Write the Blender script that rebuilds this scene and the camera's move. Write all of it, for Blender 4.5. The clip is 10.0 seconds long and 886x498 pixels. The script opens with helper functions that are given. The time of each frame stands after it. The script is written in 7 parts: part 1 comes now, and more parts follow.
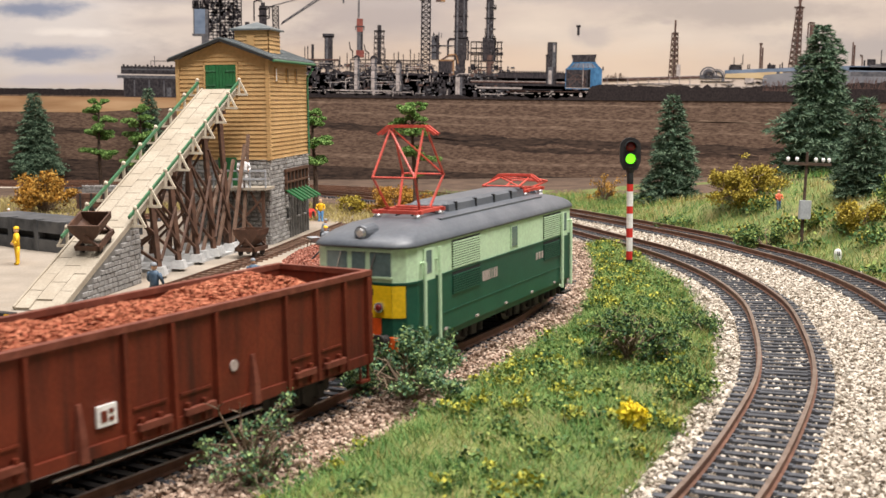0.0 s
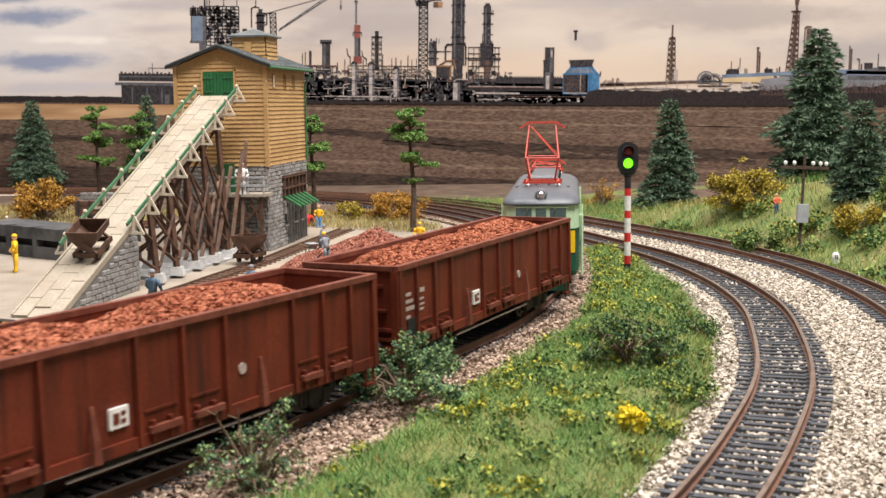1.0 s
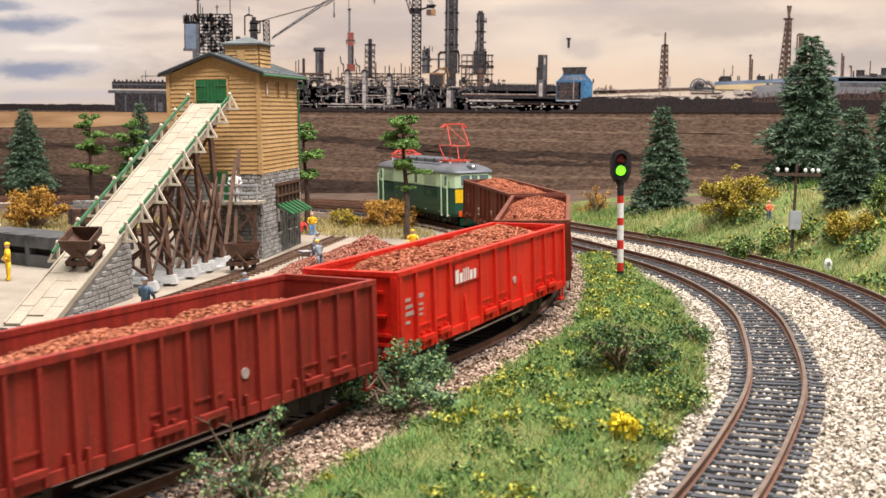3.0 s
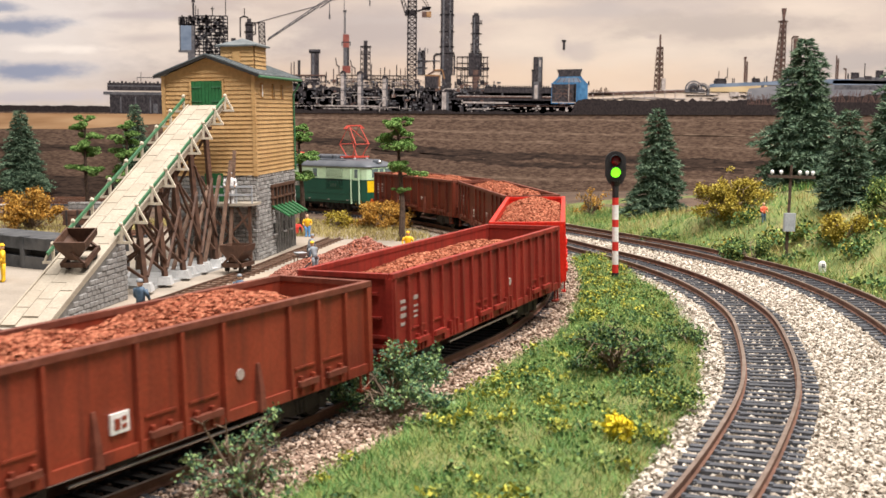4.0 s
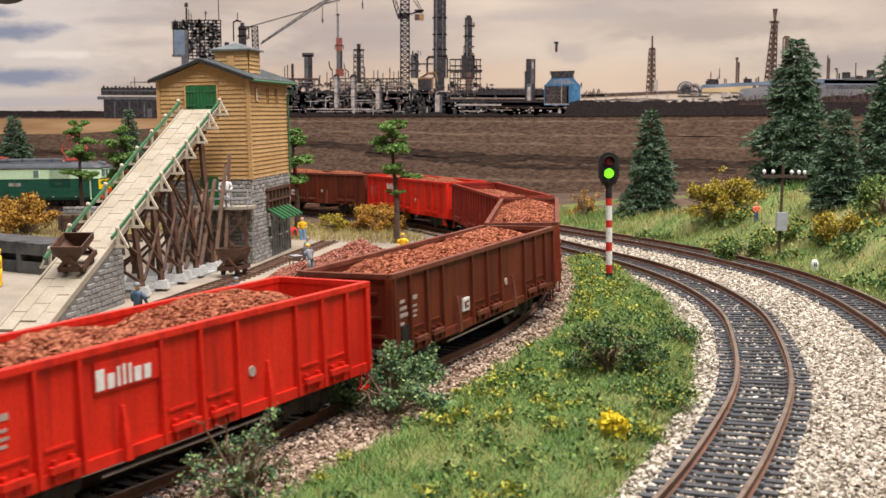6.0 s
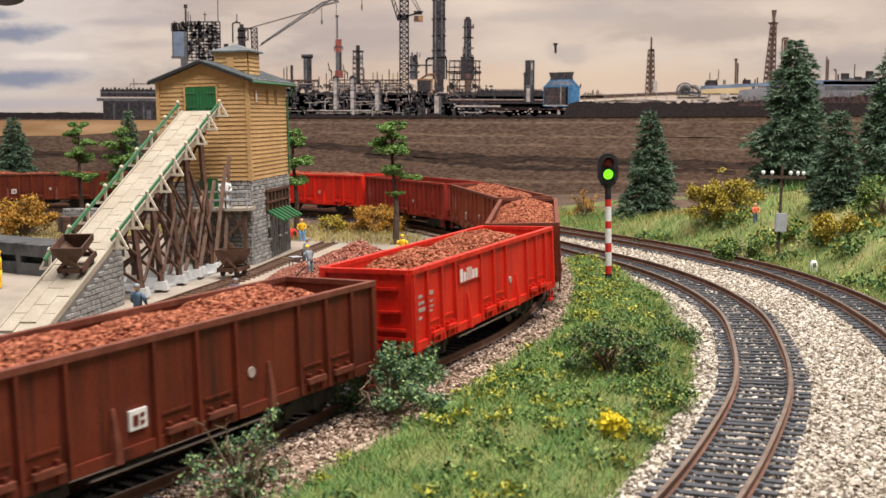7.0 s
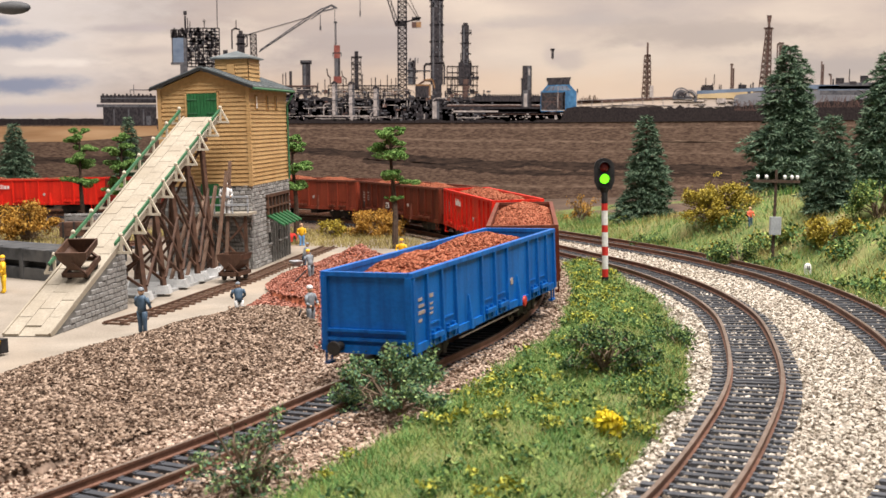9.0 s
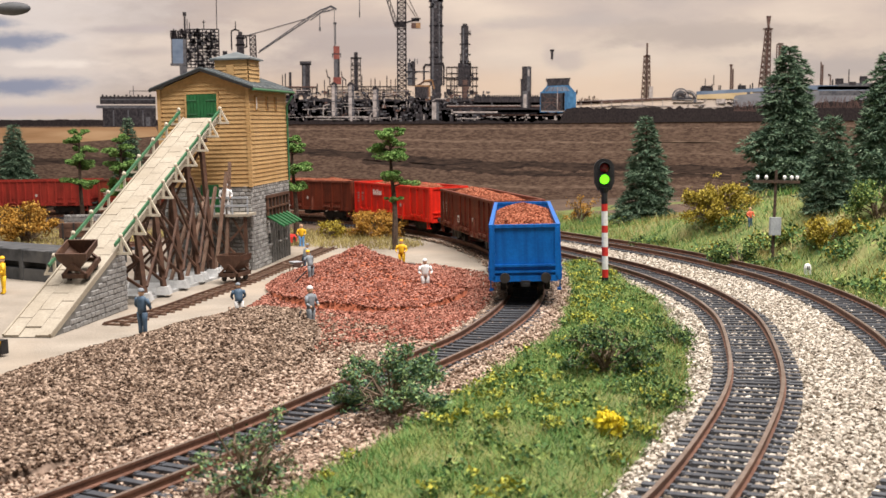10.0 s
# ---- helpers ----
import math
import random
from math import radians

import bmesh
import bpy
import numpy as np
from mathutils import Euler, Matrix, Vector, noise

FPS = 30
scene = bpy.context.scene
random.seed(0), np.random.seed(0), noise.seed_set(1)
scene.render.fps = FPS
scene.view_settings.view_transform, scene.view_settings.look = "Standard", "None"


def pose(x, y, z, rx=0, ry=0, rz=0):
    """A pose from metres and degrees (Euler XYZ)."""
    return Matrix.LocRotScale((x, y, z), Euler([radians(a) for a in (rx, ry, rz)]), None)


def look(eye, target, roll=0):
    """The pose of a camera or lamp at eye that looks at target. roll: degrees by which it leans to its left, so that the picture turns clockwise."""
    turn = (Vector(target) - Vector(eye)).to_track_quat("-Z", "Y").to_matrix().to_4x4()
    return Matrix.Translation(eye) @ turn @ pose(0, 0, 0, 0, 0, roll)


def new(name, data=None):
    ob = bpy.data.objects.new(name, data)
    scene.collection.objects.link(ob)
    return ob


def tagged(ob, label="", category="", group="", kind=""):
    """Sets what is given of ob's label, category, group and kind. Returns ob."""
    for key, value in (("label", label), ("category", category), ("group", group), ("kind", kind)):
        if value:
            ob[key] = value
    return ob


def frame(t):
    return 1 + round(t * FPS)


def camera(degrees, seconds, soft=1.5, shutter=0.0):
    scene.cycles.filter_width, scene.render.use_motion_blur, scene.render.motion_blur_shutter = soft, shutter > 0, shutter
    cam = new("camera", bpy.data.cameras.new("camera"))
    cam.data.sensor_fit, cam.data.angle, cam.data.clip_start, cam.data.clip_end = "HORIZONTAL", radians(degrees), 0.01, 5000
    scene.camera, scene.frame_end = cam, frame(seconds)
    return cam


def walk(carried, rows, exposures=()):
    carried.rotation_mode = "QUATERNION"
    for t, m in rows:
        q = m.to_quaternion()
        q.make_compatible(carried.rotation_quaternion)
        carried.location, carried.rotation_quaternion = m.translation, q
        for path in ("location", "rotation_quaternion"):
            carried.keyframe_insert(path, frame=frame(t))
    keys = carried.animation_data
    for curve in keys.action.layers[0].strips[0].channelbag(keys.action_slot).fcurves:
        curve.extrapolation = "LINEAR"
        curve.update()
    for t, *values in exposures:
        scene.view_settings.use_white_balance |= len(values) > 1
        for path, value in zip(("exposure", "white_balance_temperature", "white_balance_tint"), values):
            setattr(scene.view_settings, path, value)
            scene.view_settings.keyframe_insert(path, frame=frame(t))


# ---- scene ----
# ---- camera ----
cam = camera(40.94, 10.0, soft=1.5, shutter=0.15)
# seconds, eye (mm), heading, tilt and lean (degrees)
PATH = [
    (0.0, 0.59, 14.53, 92.79, -1.058, 7.158, -0.491),
    (0.5, 0.56, 14.02, 92.89, -1.008, 7.051, -0.681),
    (1.0, 0.91, 14.24, 92.66, -0.995, 6.884, -0.775),
    (1.5, 1.26, 14.30, 92.32, -0.956, 6.752, -0.796),
    (2.0, 1.09, 14.22, 92.78, -0.852, 6.682, -0.785),
    (2.5, 1.22, 13.92, 92.86, -0.779, 6.601, -0.804),
    (4.0, 1.46, 13.28, 92.80, -0.468, 6.452, -0.767),
    (4.5, 0.90, 10.02, 92.72, -0.376, 6.399, -0.670),
    (5.0, 0.97, 9.50, 92.82, -0.323, 6.391, -0.838),
    (5.5, 1.03, 9.58, 92.91, -0.249, 6.368, -1.081),
    (7.0, 0.89, 8.85, 92.72, -0.141, 6.275, -1.225),
    (7.5, 1.02, 8.95, 92.74, -0.120, 6.223, -1.251),
    (8.0, 1.22, 8.49, 93.05, -0.123, 6.194, -1.318),
    (8.5, 0.11, -0.36, 93.40, -0.037, 6.100, -1.335),
    (9.0, 0.34, 0.02, 93.16, -0.031, 6.045, -1.354),
    (9.5, -0.01, -0.10, 93.11, -0.003, 6.046, -1.384),
    (10.0, -0.00, -0.00, 93.00, 0.000, 6.000, -1.400),
]


def eye_pose(x, y, z, yaw, tilt, lean):
    eye = Vector((x, y, z)) * 0.001
    a, b = radians(yaw), radians(tilt)
    way = Vector((math.sin(a) * math.cos(b), math.cos(a) * math.cos(b), -math.sin(b)))
    return look(eye, eye + way, lean)


walk(cam, [(t, eye_pose(*v)) for t, *v in PATH], [(0.0, 0.05), (1.0, 0.05), (1.7, 0.2), (4.9, 0.2), (5.5, -0.05), (7.6, -0.05), (8.4, 0.08), (10.0, 0.02)])
cam.data.dof.use_dof = True
cam.data.dof.focus_distance = 0.66
cam.data.dof.aperture_fstop = 64.0

# ---- light: unseen lamps assumed over the layout, an even fill for the hall's bounce ----
world = bpy.data.worlds.new("hall")
scene.world = world
world.use_nodes = True
bg = world.node_tree.nodes["Background"]
bg.inputs[0].default_value = (1.0, 0.96, 0.92, 1)
bg.inputs[1].default_value = 0.22


def luminaire(x, y, z, tx, ty, sx, sy, watts):
    la = bpy.data.lights.new("unseen_overhead_lamp", "AREA")
    la.shape, la.size, la.size_y, la.energy, la.color = "RECTANGLE", sx, sy, watts, (1.0, 0.94, 0.905)
    ob = new("unseen_overhead_lamp", la)
    ob.matrix_world = look((x, y, z), (tx, ty, 0))


# Main lamp, out of view, set forward and right so upright sides catch it.
luminaire(0.4, 0.22, 1.5, 0.0, 0.85, 1.6, 0.5, 67)
# Second unseen lamp, added to brighten the middle ground and the bank.
luminaire(0.0, 0.95, 1.6, 0.0, 0.85, 1.2, 0.4, 22)

# ---- materials ----


def ramp(nt, stops):
    r = nt.nodes.new("ShaderNodeValToRGB")
    while len(r.color_ramp.elements) < len(stops):
        r.color_ramp.elements.new(0.5)
    for e, (p, c) in zip(r.color_ramp.elements, stops):
        e.position, e.color = p, (*c, 1)
    return r


def mat(name, c1, c2=None, size=8.0, rough=0.7, metal=0.0, bump=0.25, island=0.0, fine=1.2, stain=None, stain_size=25.0, spec=0.4, c3=None, streak=None):
    """size, fine, stain_size: the patterns' sizes in mm."""
    c2 = c2 or tuple(min(1, v * 1.25) for v in c1)
    m = bpy.data.materials.new(name)
    m.use_nodes = True
    nt = m.node_tree
    p = nt.nodes["Principled BSDF"]
    tc = nt.nodes.new("ShaderNodeTexCoord")
    n1 = nt.nodes.new("ShaderNodeTexNoise")
    n1.inputs["Scale"].default_value, n1.inputs["Detail"].default_value = 1000.0 / size, 5
    n2 = nt.nodes.new("ShaderNodeTexNoise")
    n2.inputs["Scale"].default_value, n2.inputs["Detail"].default_value = 1000.0 / fine, 4
    nt.links.new(tc.outputs["Object"], n1.inputs["Vector"])
    nt.links.new(tc.outputs["Object"], n2.inputs["Vector"])
    r = ramp(nt, [(0.32, c1), (0.68, c2)] if c3 is None else [(0.28, c1), (0.5, c2), (0.72, c3)])
    src = n1.outputs["Fac"]
    if island:
        geo = nt.nodes.new("ShaderNodeNewGeometry")
        mi = nt.nodes.new("ShaderNodeMix")
        mi.inputs["Factor"].default_value = island
        nt.links.new(n1.outputs["Fac"], mi.inputs["A"])
        nt.links.new(geo.outputs["Random Per Island"], mi.inputs["B"])
        src = mi.outputs["Result"]
    nt.links.new(src, r.inputs[0])
    out = r.outputs[0]
    mul = nt.nodes.new("ShaderNodeMix")
    mul.data_type, mul.blend_type = "RGBA", "MULTIPLY"
    mul.inputs["Factor"].default_value = 1.0
    r2 = ramp(nt, [(0.3, (0.78, 0.78, 0.78)), (0.7, (1.0, 1.0, 1.0))])
    nt.links.new(n2.outputs["Fac"], r2.inputs[0])
    nt.links.new(out, mul.inputs["A"])
    nt.links.new(r2.outputs[0], mul.inputs["B"])
    out = mul.outputs["Result"]
    if stain:
        n3 = nt.nodes.new("ShaderNodeTexNoise")
        n3.inputs["Scale"].default_value, n3.inputs["Detail"].default_value = 1000.0 / stain_size, 7
        nt.links.new(tc.outputs["Object"], n3.inputs["Vector"])
        r3 = ramp(nt, [(0.5, (0, 0, 0)), (0.72, (0.75, 0.75, 0.75))])
        nt.links.new(n3.outputs["Fac"], r3.inputs[0])
        mx = nt.nodes.new("ShaderNodeMix")
        mx.data_type = "RGBA"
        nt.links.new(r3.outputs[0], mx.inputs["Factor"])
        nt.links.new(out, mx.inputs["A"])
        mx.inputs["B"].default_value = (*stain, 1)
        out = mx.outputs["Result"]
    if streak:
        mp = nt.nodes.new("ShaderNodeMapping")
        mp.inputs["Scale"].default_value = (1, 1, 0.07)
        n4 = nt.nodes.new("ShaderNodeTexNoise")
        n4.inputs["Scale"].default_value, n4.inputs["Detail"].default_value = 320, 4
        nt.links.new(tc.outputs["Object"], mp.inputs[0])
        nt.links.new(mp.outputs[0], n4.inputs["Vector"])
        r4 = ramp(nt, [(0.46, (0, 0, 0)), (0.75, (0.85, 0.85, 0.85))])
        nt.links.new(n4.outputs["Fac"], r4.inputs[0])
        mx4 = nt.nodes.new("ShaderNodeMix")
        mx4.data_type = "RGBA"
        nt.links.new(r4.outputs[0], mx4.inputs["Factor"])
        nt.links.new(out, mx4.inputs["A"])
        mx4.inputs["B"].default_value = (*streak, 1)
        out = mx4.outputs["Result"]
    nt.links.new(out, p.inputs["Base Color"])
    p.inputs["Roughness"].default_value, p.inputs["Metallic"].default_value = rough, metal
    p.inputs["Specular IOR Level"].default_value = spec
    if bump:
        b = nt.nodes.new("ShaderNodeBump")
        b.inputs["Strength"].default_value, b.inputs["Distance"].default_value = bump, 0.0004
        nt.links.new(n2.outputs["Fac"], b.inputs["Height"])
        nt.links.new(b.outputs[0], p.inputs["Normal"])
    return m


def glow(name, colour, strength):
    m = mat(name, colour, bump=0)
    p = m.node_tree.nodes["Principled BSDF"]
    p.inputs["Emission Color"].default_value, p.inputs["Emission Strength"].default_value = (*colour, 1), strength
    return m


M = {
    "rail": mat("rusty_rail", (0.15, 0.07, 0.045), (0.24, 0.12, 0.08), 5, 0.55, 0.3, stain=(0.09, 0.05, 0.035)),
    "railhead": mat("worn_railhead", (0.24, 0.17, 0.13), (0.36, 0.28, 0.23), 6, 0.35, 0.7),
    "sleeper": mat("black_sleeper", (0.030, 0.032, 0.038), (0.07, 0.074, 0.084), 4, 0.6),
    "ballast": mat("pale_ballast", (0.36, 0.305, 0.245), (0.52, 0.46, 0.38), 6, 0.9, island=0.75, c3=(0.63, 0.57, 0.485), spec=0.2),
    "ballast_bed": mat("pale_ballast_bed", (0.44, 0.38, 0.305), (0.57, 0.505, 0.42), 2.5, 0.95, bump=0.8),
    "brown_gravel": mat("brown_gravel", (0.235, 0.16, 0.115), (0.42, 0.305, 0.228), 6, 0.9, island=0.8, c3=(0.54, 0.42, 0.33), spec=0.2),
    "brown_bed": mat("brown_gravel_bed", (0.22, 0.14, 0.10), (0.38, 0.27, 0.205), 2.5, 0.95, bump=0.8),
    "dark_gravel": mat("dark_gravel", (0.10, 0.063, 0.043), (0.215, 0.145, 0.10), 22, 0.9, island=0.7, c3=(0.43, 0.32, 0.24), spec=0.2),
    "dark_bed": mat("dark_gravel_bed", (0.13, 0.088, 0.064), (0.27, 0.19, 0.14), 2.5, 0.95, bump=0.8),
    "ore": mat("red_ore", (0.30, 0.085, 0.046), (0.40, 0.135, 0.073), 7, 0.9, island=0.6, c3=(0.49, 0.19, 0.108), spec=0.15),
    "ore_bed": mat("red_ore_bed", (0.28, 0.08, 0.042), (0.40, 0.13, 0.07), 2.0, 0.95, bump=0.8, spec=0.15),
    "ore_pale": mat("pale_red_ore", (0.22, 0.075, 0.05), (0.345, 0.13, 0.088), 7, 0.9, island=0.65, c3=(0.48, 0.23, 0.17), spec=0.2),
    "grass_bed": mat("moss_bed", (0.08, 0.12, 0.035), (0.18, 0.21, 0.06), 7, 0.95, bump=0.8, stain=(0.26, 0.2, 0.09)),
    "grass": mat("static_grass", (0.06, 0.16, 0.045), (0.14, 0.27, 0.07), 20, 0.8, island=0.45, c3=(0.35, 0.35, 0.11), bump=0, spec=0.2),
    "straw": mat("straw_grass", (0.25, 0.185, 0.06), (0.37, 0.30, 0.105), 22, 0.8, island=0.6, c3=(0.46, 0.40, 0.17), bump=0, spec=0.2),
    "leaf": mat("bush_leaf", (0.035, 0.085, 0.03), (0.095, 0.18, 0.055), 7, 0.75, island=0.7, c3=(0.27, 0.33, 0.085), bump=0, spec=0.2),
    "leaf_dark": mat("dark_bush_leaf", (0.025, 0.065, 0.03), (0.07, 0.14, 0.055), 7, 0.75, island=0.7, c3=(0.20, 0.28, 0.085), bump=0, spec=0.2),
    "leaf_grey": mat("grey_green_leaf", (0.055, 0.12, 0.07), (0.13, 0.24, 0.13), 7, 0.75, island=0.7, c3=(0.27, 0.37, 0.14), bump=0, spec=0.2),
    "leaf_pine": mat("bright_leaf", (0.06, 0.135, 0.03), (0.14, 0.255, 0.065), 9, 0.8, island=0.7, c3=(0.25, 0.38, 0.12), bump=0, spec=0.1),
    "needle": mat("spruce_needle", (0.03, 0.06, 0.036), (0.075, 0.13, 0.08), 12, 0.8, island=0.75, c3=(0.17, 0.235, 0.15), bump=0, spec=0.2),
    "flower": mat("yellow_flock", (0.27, 0.30, 0.05), (0.50, 0.46, 0.07), 5, 0.85, island=0.7, bump=0, spec=0.2),
    "bloom": mat("yellow_bloom", (0.78, 0.60, 0.03), (0.88, 0.74, 0.07), 5, 0.85, island=0.6, bump=0, spec=0.2),
    "shrub_gold": mat("golden_flock", (0.20, 0.145, 0.015), (0.36, 0.27, 0.03), 8, 0.9, island=0.7, c3=(0.46, 0.38, 0.08), bump=0, spec=0.2),
    "shrub_rust": mat("rust_flock", (0.24, 0.11, 0.015), (0.40, 0.20, 0.03), 8, 0.9, island=0.7, c3=(0.5, 0.3, 0.07), bump=0, spec=0.2),
    "twig": mat("twig_bark", (0.12, 0.08, 0.052), (0.24, 0.175, 0.12), 3, 0.9),
    "trunk": mat("trunk_bark", (0.045, 0.028, 0.02), (0.10, 0.065, 0.045), 2, 0.9, bump=0.8),
    "wood_dark": mat("dark_trestle_wood", (0.055, 0.026, 0.016), (0.12, 0.06, 0.036), 5, 0.6),
    "wood_mid": mat("weathered_post", (0.13, 0.075, 0.05), (0.23, 0.145, 0.10), 5, 0.7),
    "clad": mat("ochre_boards", (0.44, 0.265, 0.105), (0.53, 0.335, 0.145), 14, 0.65, stain=(0.37, 0.215, 0.08), fine=2),
    "cream": mat("cream_planks", (0.34, 0.295, 0.23), (0.41, 0.36, 0.285), 16, 0.65, stain=(0.28, 0.235, 0.175), spec=0.2),
    "cream_lt": mat("cream_bracket", (0.52, 0.46, 0.35), (0.6, 0.53, 0.42), 8, 0.6),
    "green": mat("green_paint", (0.014, 0.10, 0.03), (0.02, 0.14, 0.045), 6, 0.5),
    "green_rail": mat("dull_green_paint", (0.03, 0.12, 0.05), (0.05, 0.17, 0.08), 6, 0.5),
    "roof_sheet": mat("slate_roof", (0.085, 0.10, 0.105), (0.15, 0.17, 0.175), 8, 0.5),
    # Near-black: painted shade of openings and gaps, also windows and barge boards.
    "dark": mat("dark_shade_and_trim", (0.012, 0.011, 0.01), (0.02, 0.02, 0.018), 6, 0.8),
    "stone": mat("grey_stone", (0.20, 0.19, 0.18), (0.36, 0.35, 0.33), 3, 0.85, island=0.5, bump=0.6),
    "stone_dk": mat("dark_grey_stone", (0.11, 0.105, 0.095), (0.2, 0.19, 0.175), 5, 0.85, bump=0.6),
    "concrete": mat("grey_concrete", (0.36, 0.36, 0.35), (0.48, 0.48, 0.47), 10, 0.85),
    "dock": mat("dark_grey_dock", (0.035, 0.037, 0.04), (0.085, 0.088, 0.092), 8, 0.7, stain=(0.15, 0.145, 0.14)),
    "black": mat("black_plastic", (0.010, 0.010, 0.011), (0.022, 0.022, 0.024), 4, 0.5),
    "frame_black": mat("sooty_underframe", (0.014, 0.012, 0.011), (0.035, 0.03, 0.026), 4, 0.65),
    "white": mat("white_paint", (0.74, 0.73, 0.70), (0.82, 0.81, 0.78), 6, 0.5),
    "redpaint": mat("red_paint", (0.55, 0.025, 0.02), (0.62, 0.04, 0.03), 6, 0.45),
    "ink": mat("pale_lettering", (0.36, 0.28, 0.25), (0.48, 0.40, 0.36), 3, 0.7, bump=0),
    "wheel": mat("dark_steel", (0.03, 0.027, 0.025), (0.06, 0.052, 0.048), 3, 0.5, 0.6),
    "tread": mat("bright_tread", (0.38, 0.36, 0.34), (0.5, 0.48, 0.45), 3, 0.3, 0.9),
    "w_brown": mat("oxide_brown_paint", (0.118, 0.022, 0.011), (0.17, 0.034, 0.016), 20, 0.5, stain=(0.075, 0.019, 0.011), streak=(0.04, 0.013, 0.009), spec=0.2),
    "w_worn_lit": mat("worn_lit_oxide_edge", (0.125, 0.034, 0.02), (0.20, 0.065, 0.042), 6, 0.55, stain=(0.085, 0.026, 0.017), stain_size=9, spec=0.2),
    "w_oxide": mat("oxide_red_paint", (0.225, 0.038, 0.018), (0.30, 0.055, 0.027), 20, 0.45, stain=(0.15, 0.03, 0.017), streak=(0.10, 0.022, 0.014), spec=0.3),
    "w_wine": mat("wine_red_paint", (0.24, 0.024, 0.017), (0.32, 0.036, 0.024), 20, 0.5, stain=(0.15, 0.022, 0.015), streak=(0.10, 0.017, 0.012), spec=0.2),
    "w_red": mat("bright_red_paint", (0.64, 0.02, 0.010), (0.74, 0.03, 0.014), 20, 0.42, stain=(0.5, 0.018, 0.01), streak=(0.33, 0.012, 0.008), spec=0.25),
    "w_blue": mat("bright_blue_paint", (0.004, 0.12, 0.44), (0.007, 0.155, 0.53), 20, 0.4, stain=(0.005, 0.09, 0.34), streak=(0.005, 0.055, 0.21), spec=0.22),
    "l_dark": mat("dark_green_enamel", (0.010, 0.066, 0.042), (0.014, 0.088, 0.055), 20, 0.35, bump=0.08),
    "l_pale": mat("pale_green_enamel", (0.52, 0.70, 0.46), (0.58, 0.76, 0.51), 20, 0.35, bump=0.08),
    "l_roof": mat("slate_grey_roof", (0.075, 0.085, 0.10), (0.11, 0.12, 0.135), 12, 0.4, bump=0.1),
    "l_yellow": mat("yellow_enamel", (0.80, 0.50, 0.01), (0.86, 0.56, 0.015), 20, 0.35),
    "l_orange": mat("orange_enamel", (0.75, 0.10, 0.015), (0.8, 0.13, 0.02), 20, 0.35),
    "panto": mat("red_oxide_pantograph", (0.50, 0.06, 0.04), (0.6, 0.09, 0.06), 4, 0.45),
    "chrome": mat("bright_metal", (0.6, 0.6, 0.6), (0.72, 0.72, 0.72), 4, 0.25, 0.9, bump=0),
    # Glass lightened towards blue-green: reflection and inside light put into its colour.
    "window": mat("glazing_painted_reflection", (0.09, 0.14, 0.14), (0.16, 0.22, 0.21), 12, 0.12, bump=0, spec=0.8),
    "skin": mat("painted_skin", (0.60, 0.36, 0.22), (0.66, 0.41, 0.26), 3, 0.6, bump=0),
    "fig_yellow": mat("yellow_overall", (0.80, 0.45, 0.01), (0.88, 0.53, 0.02), 3, 0.6, bump=0),
    "fig_grey": mat("grey_overall", (0.16, 0.18, 0.20), (0.26, 0.28, 0.30), 3, 0.6, bump=0),
    "fig_blue": mat("blue_grey_overall", (0.04, 0.08, 0.13), (0.09, 0.14, 0.2), 3, 0.6, bump=0),
    "fig_sky": mat("sky_blue_cloth", (0.10, 0.30, 0.62), (0.16, 0.38, 0.7), 3, 0.6, bump=0),
    "fig_white": mat("white_overall", (0.66, 0.65, 0.63), (0.76, 0.75, 0.73), 3, 0.6, bump=0),
    "fig_red": mat("orange_red_cloth", (0.75, 0.13, 0.06), (0.8, 0.18, 0.09), 3, 0.6, bump=0),
    "lamp_green": glow("green_signal_lamp", (0.20, 1.0, 0.02), 1.6),
    "lamp_red": mat("unlit_red_lens", (0.16, 0.012, 0.012), (0.2, 0.02, 0.02), 3, 0.15, bump=0),
    "porcelain": mat("white_porcelain", (0.78, 0.78, 0.77), (0.86, 0.86, 0.85), 3, 0.2, bump=0),
    "grey_box": mat("grey_enamel_box", (0.34, 0.36, 0.38), (0.42, 0.44, 0.46), 5, 0.5),
}


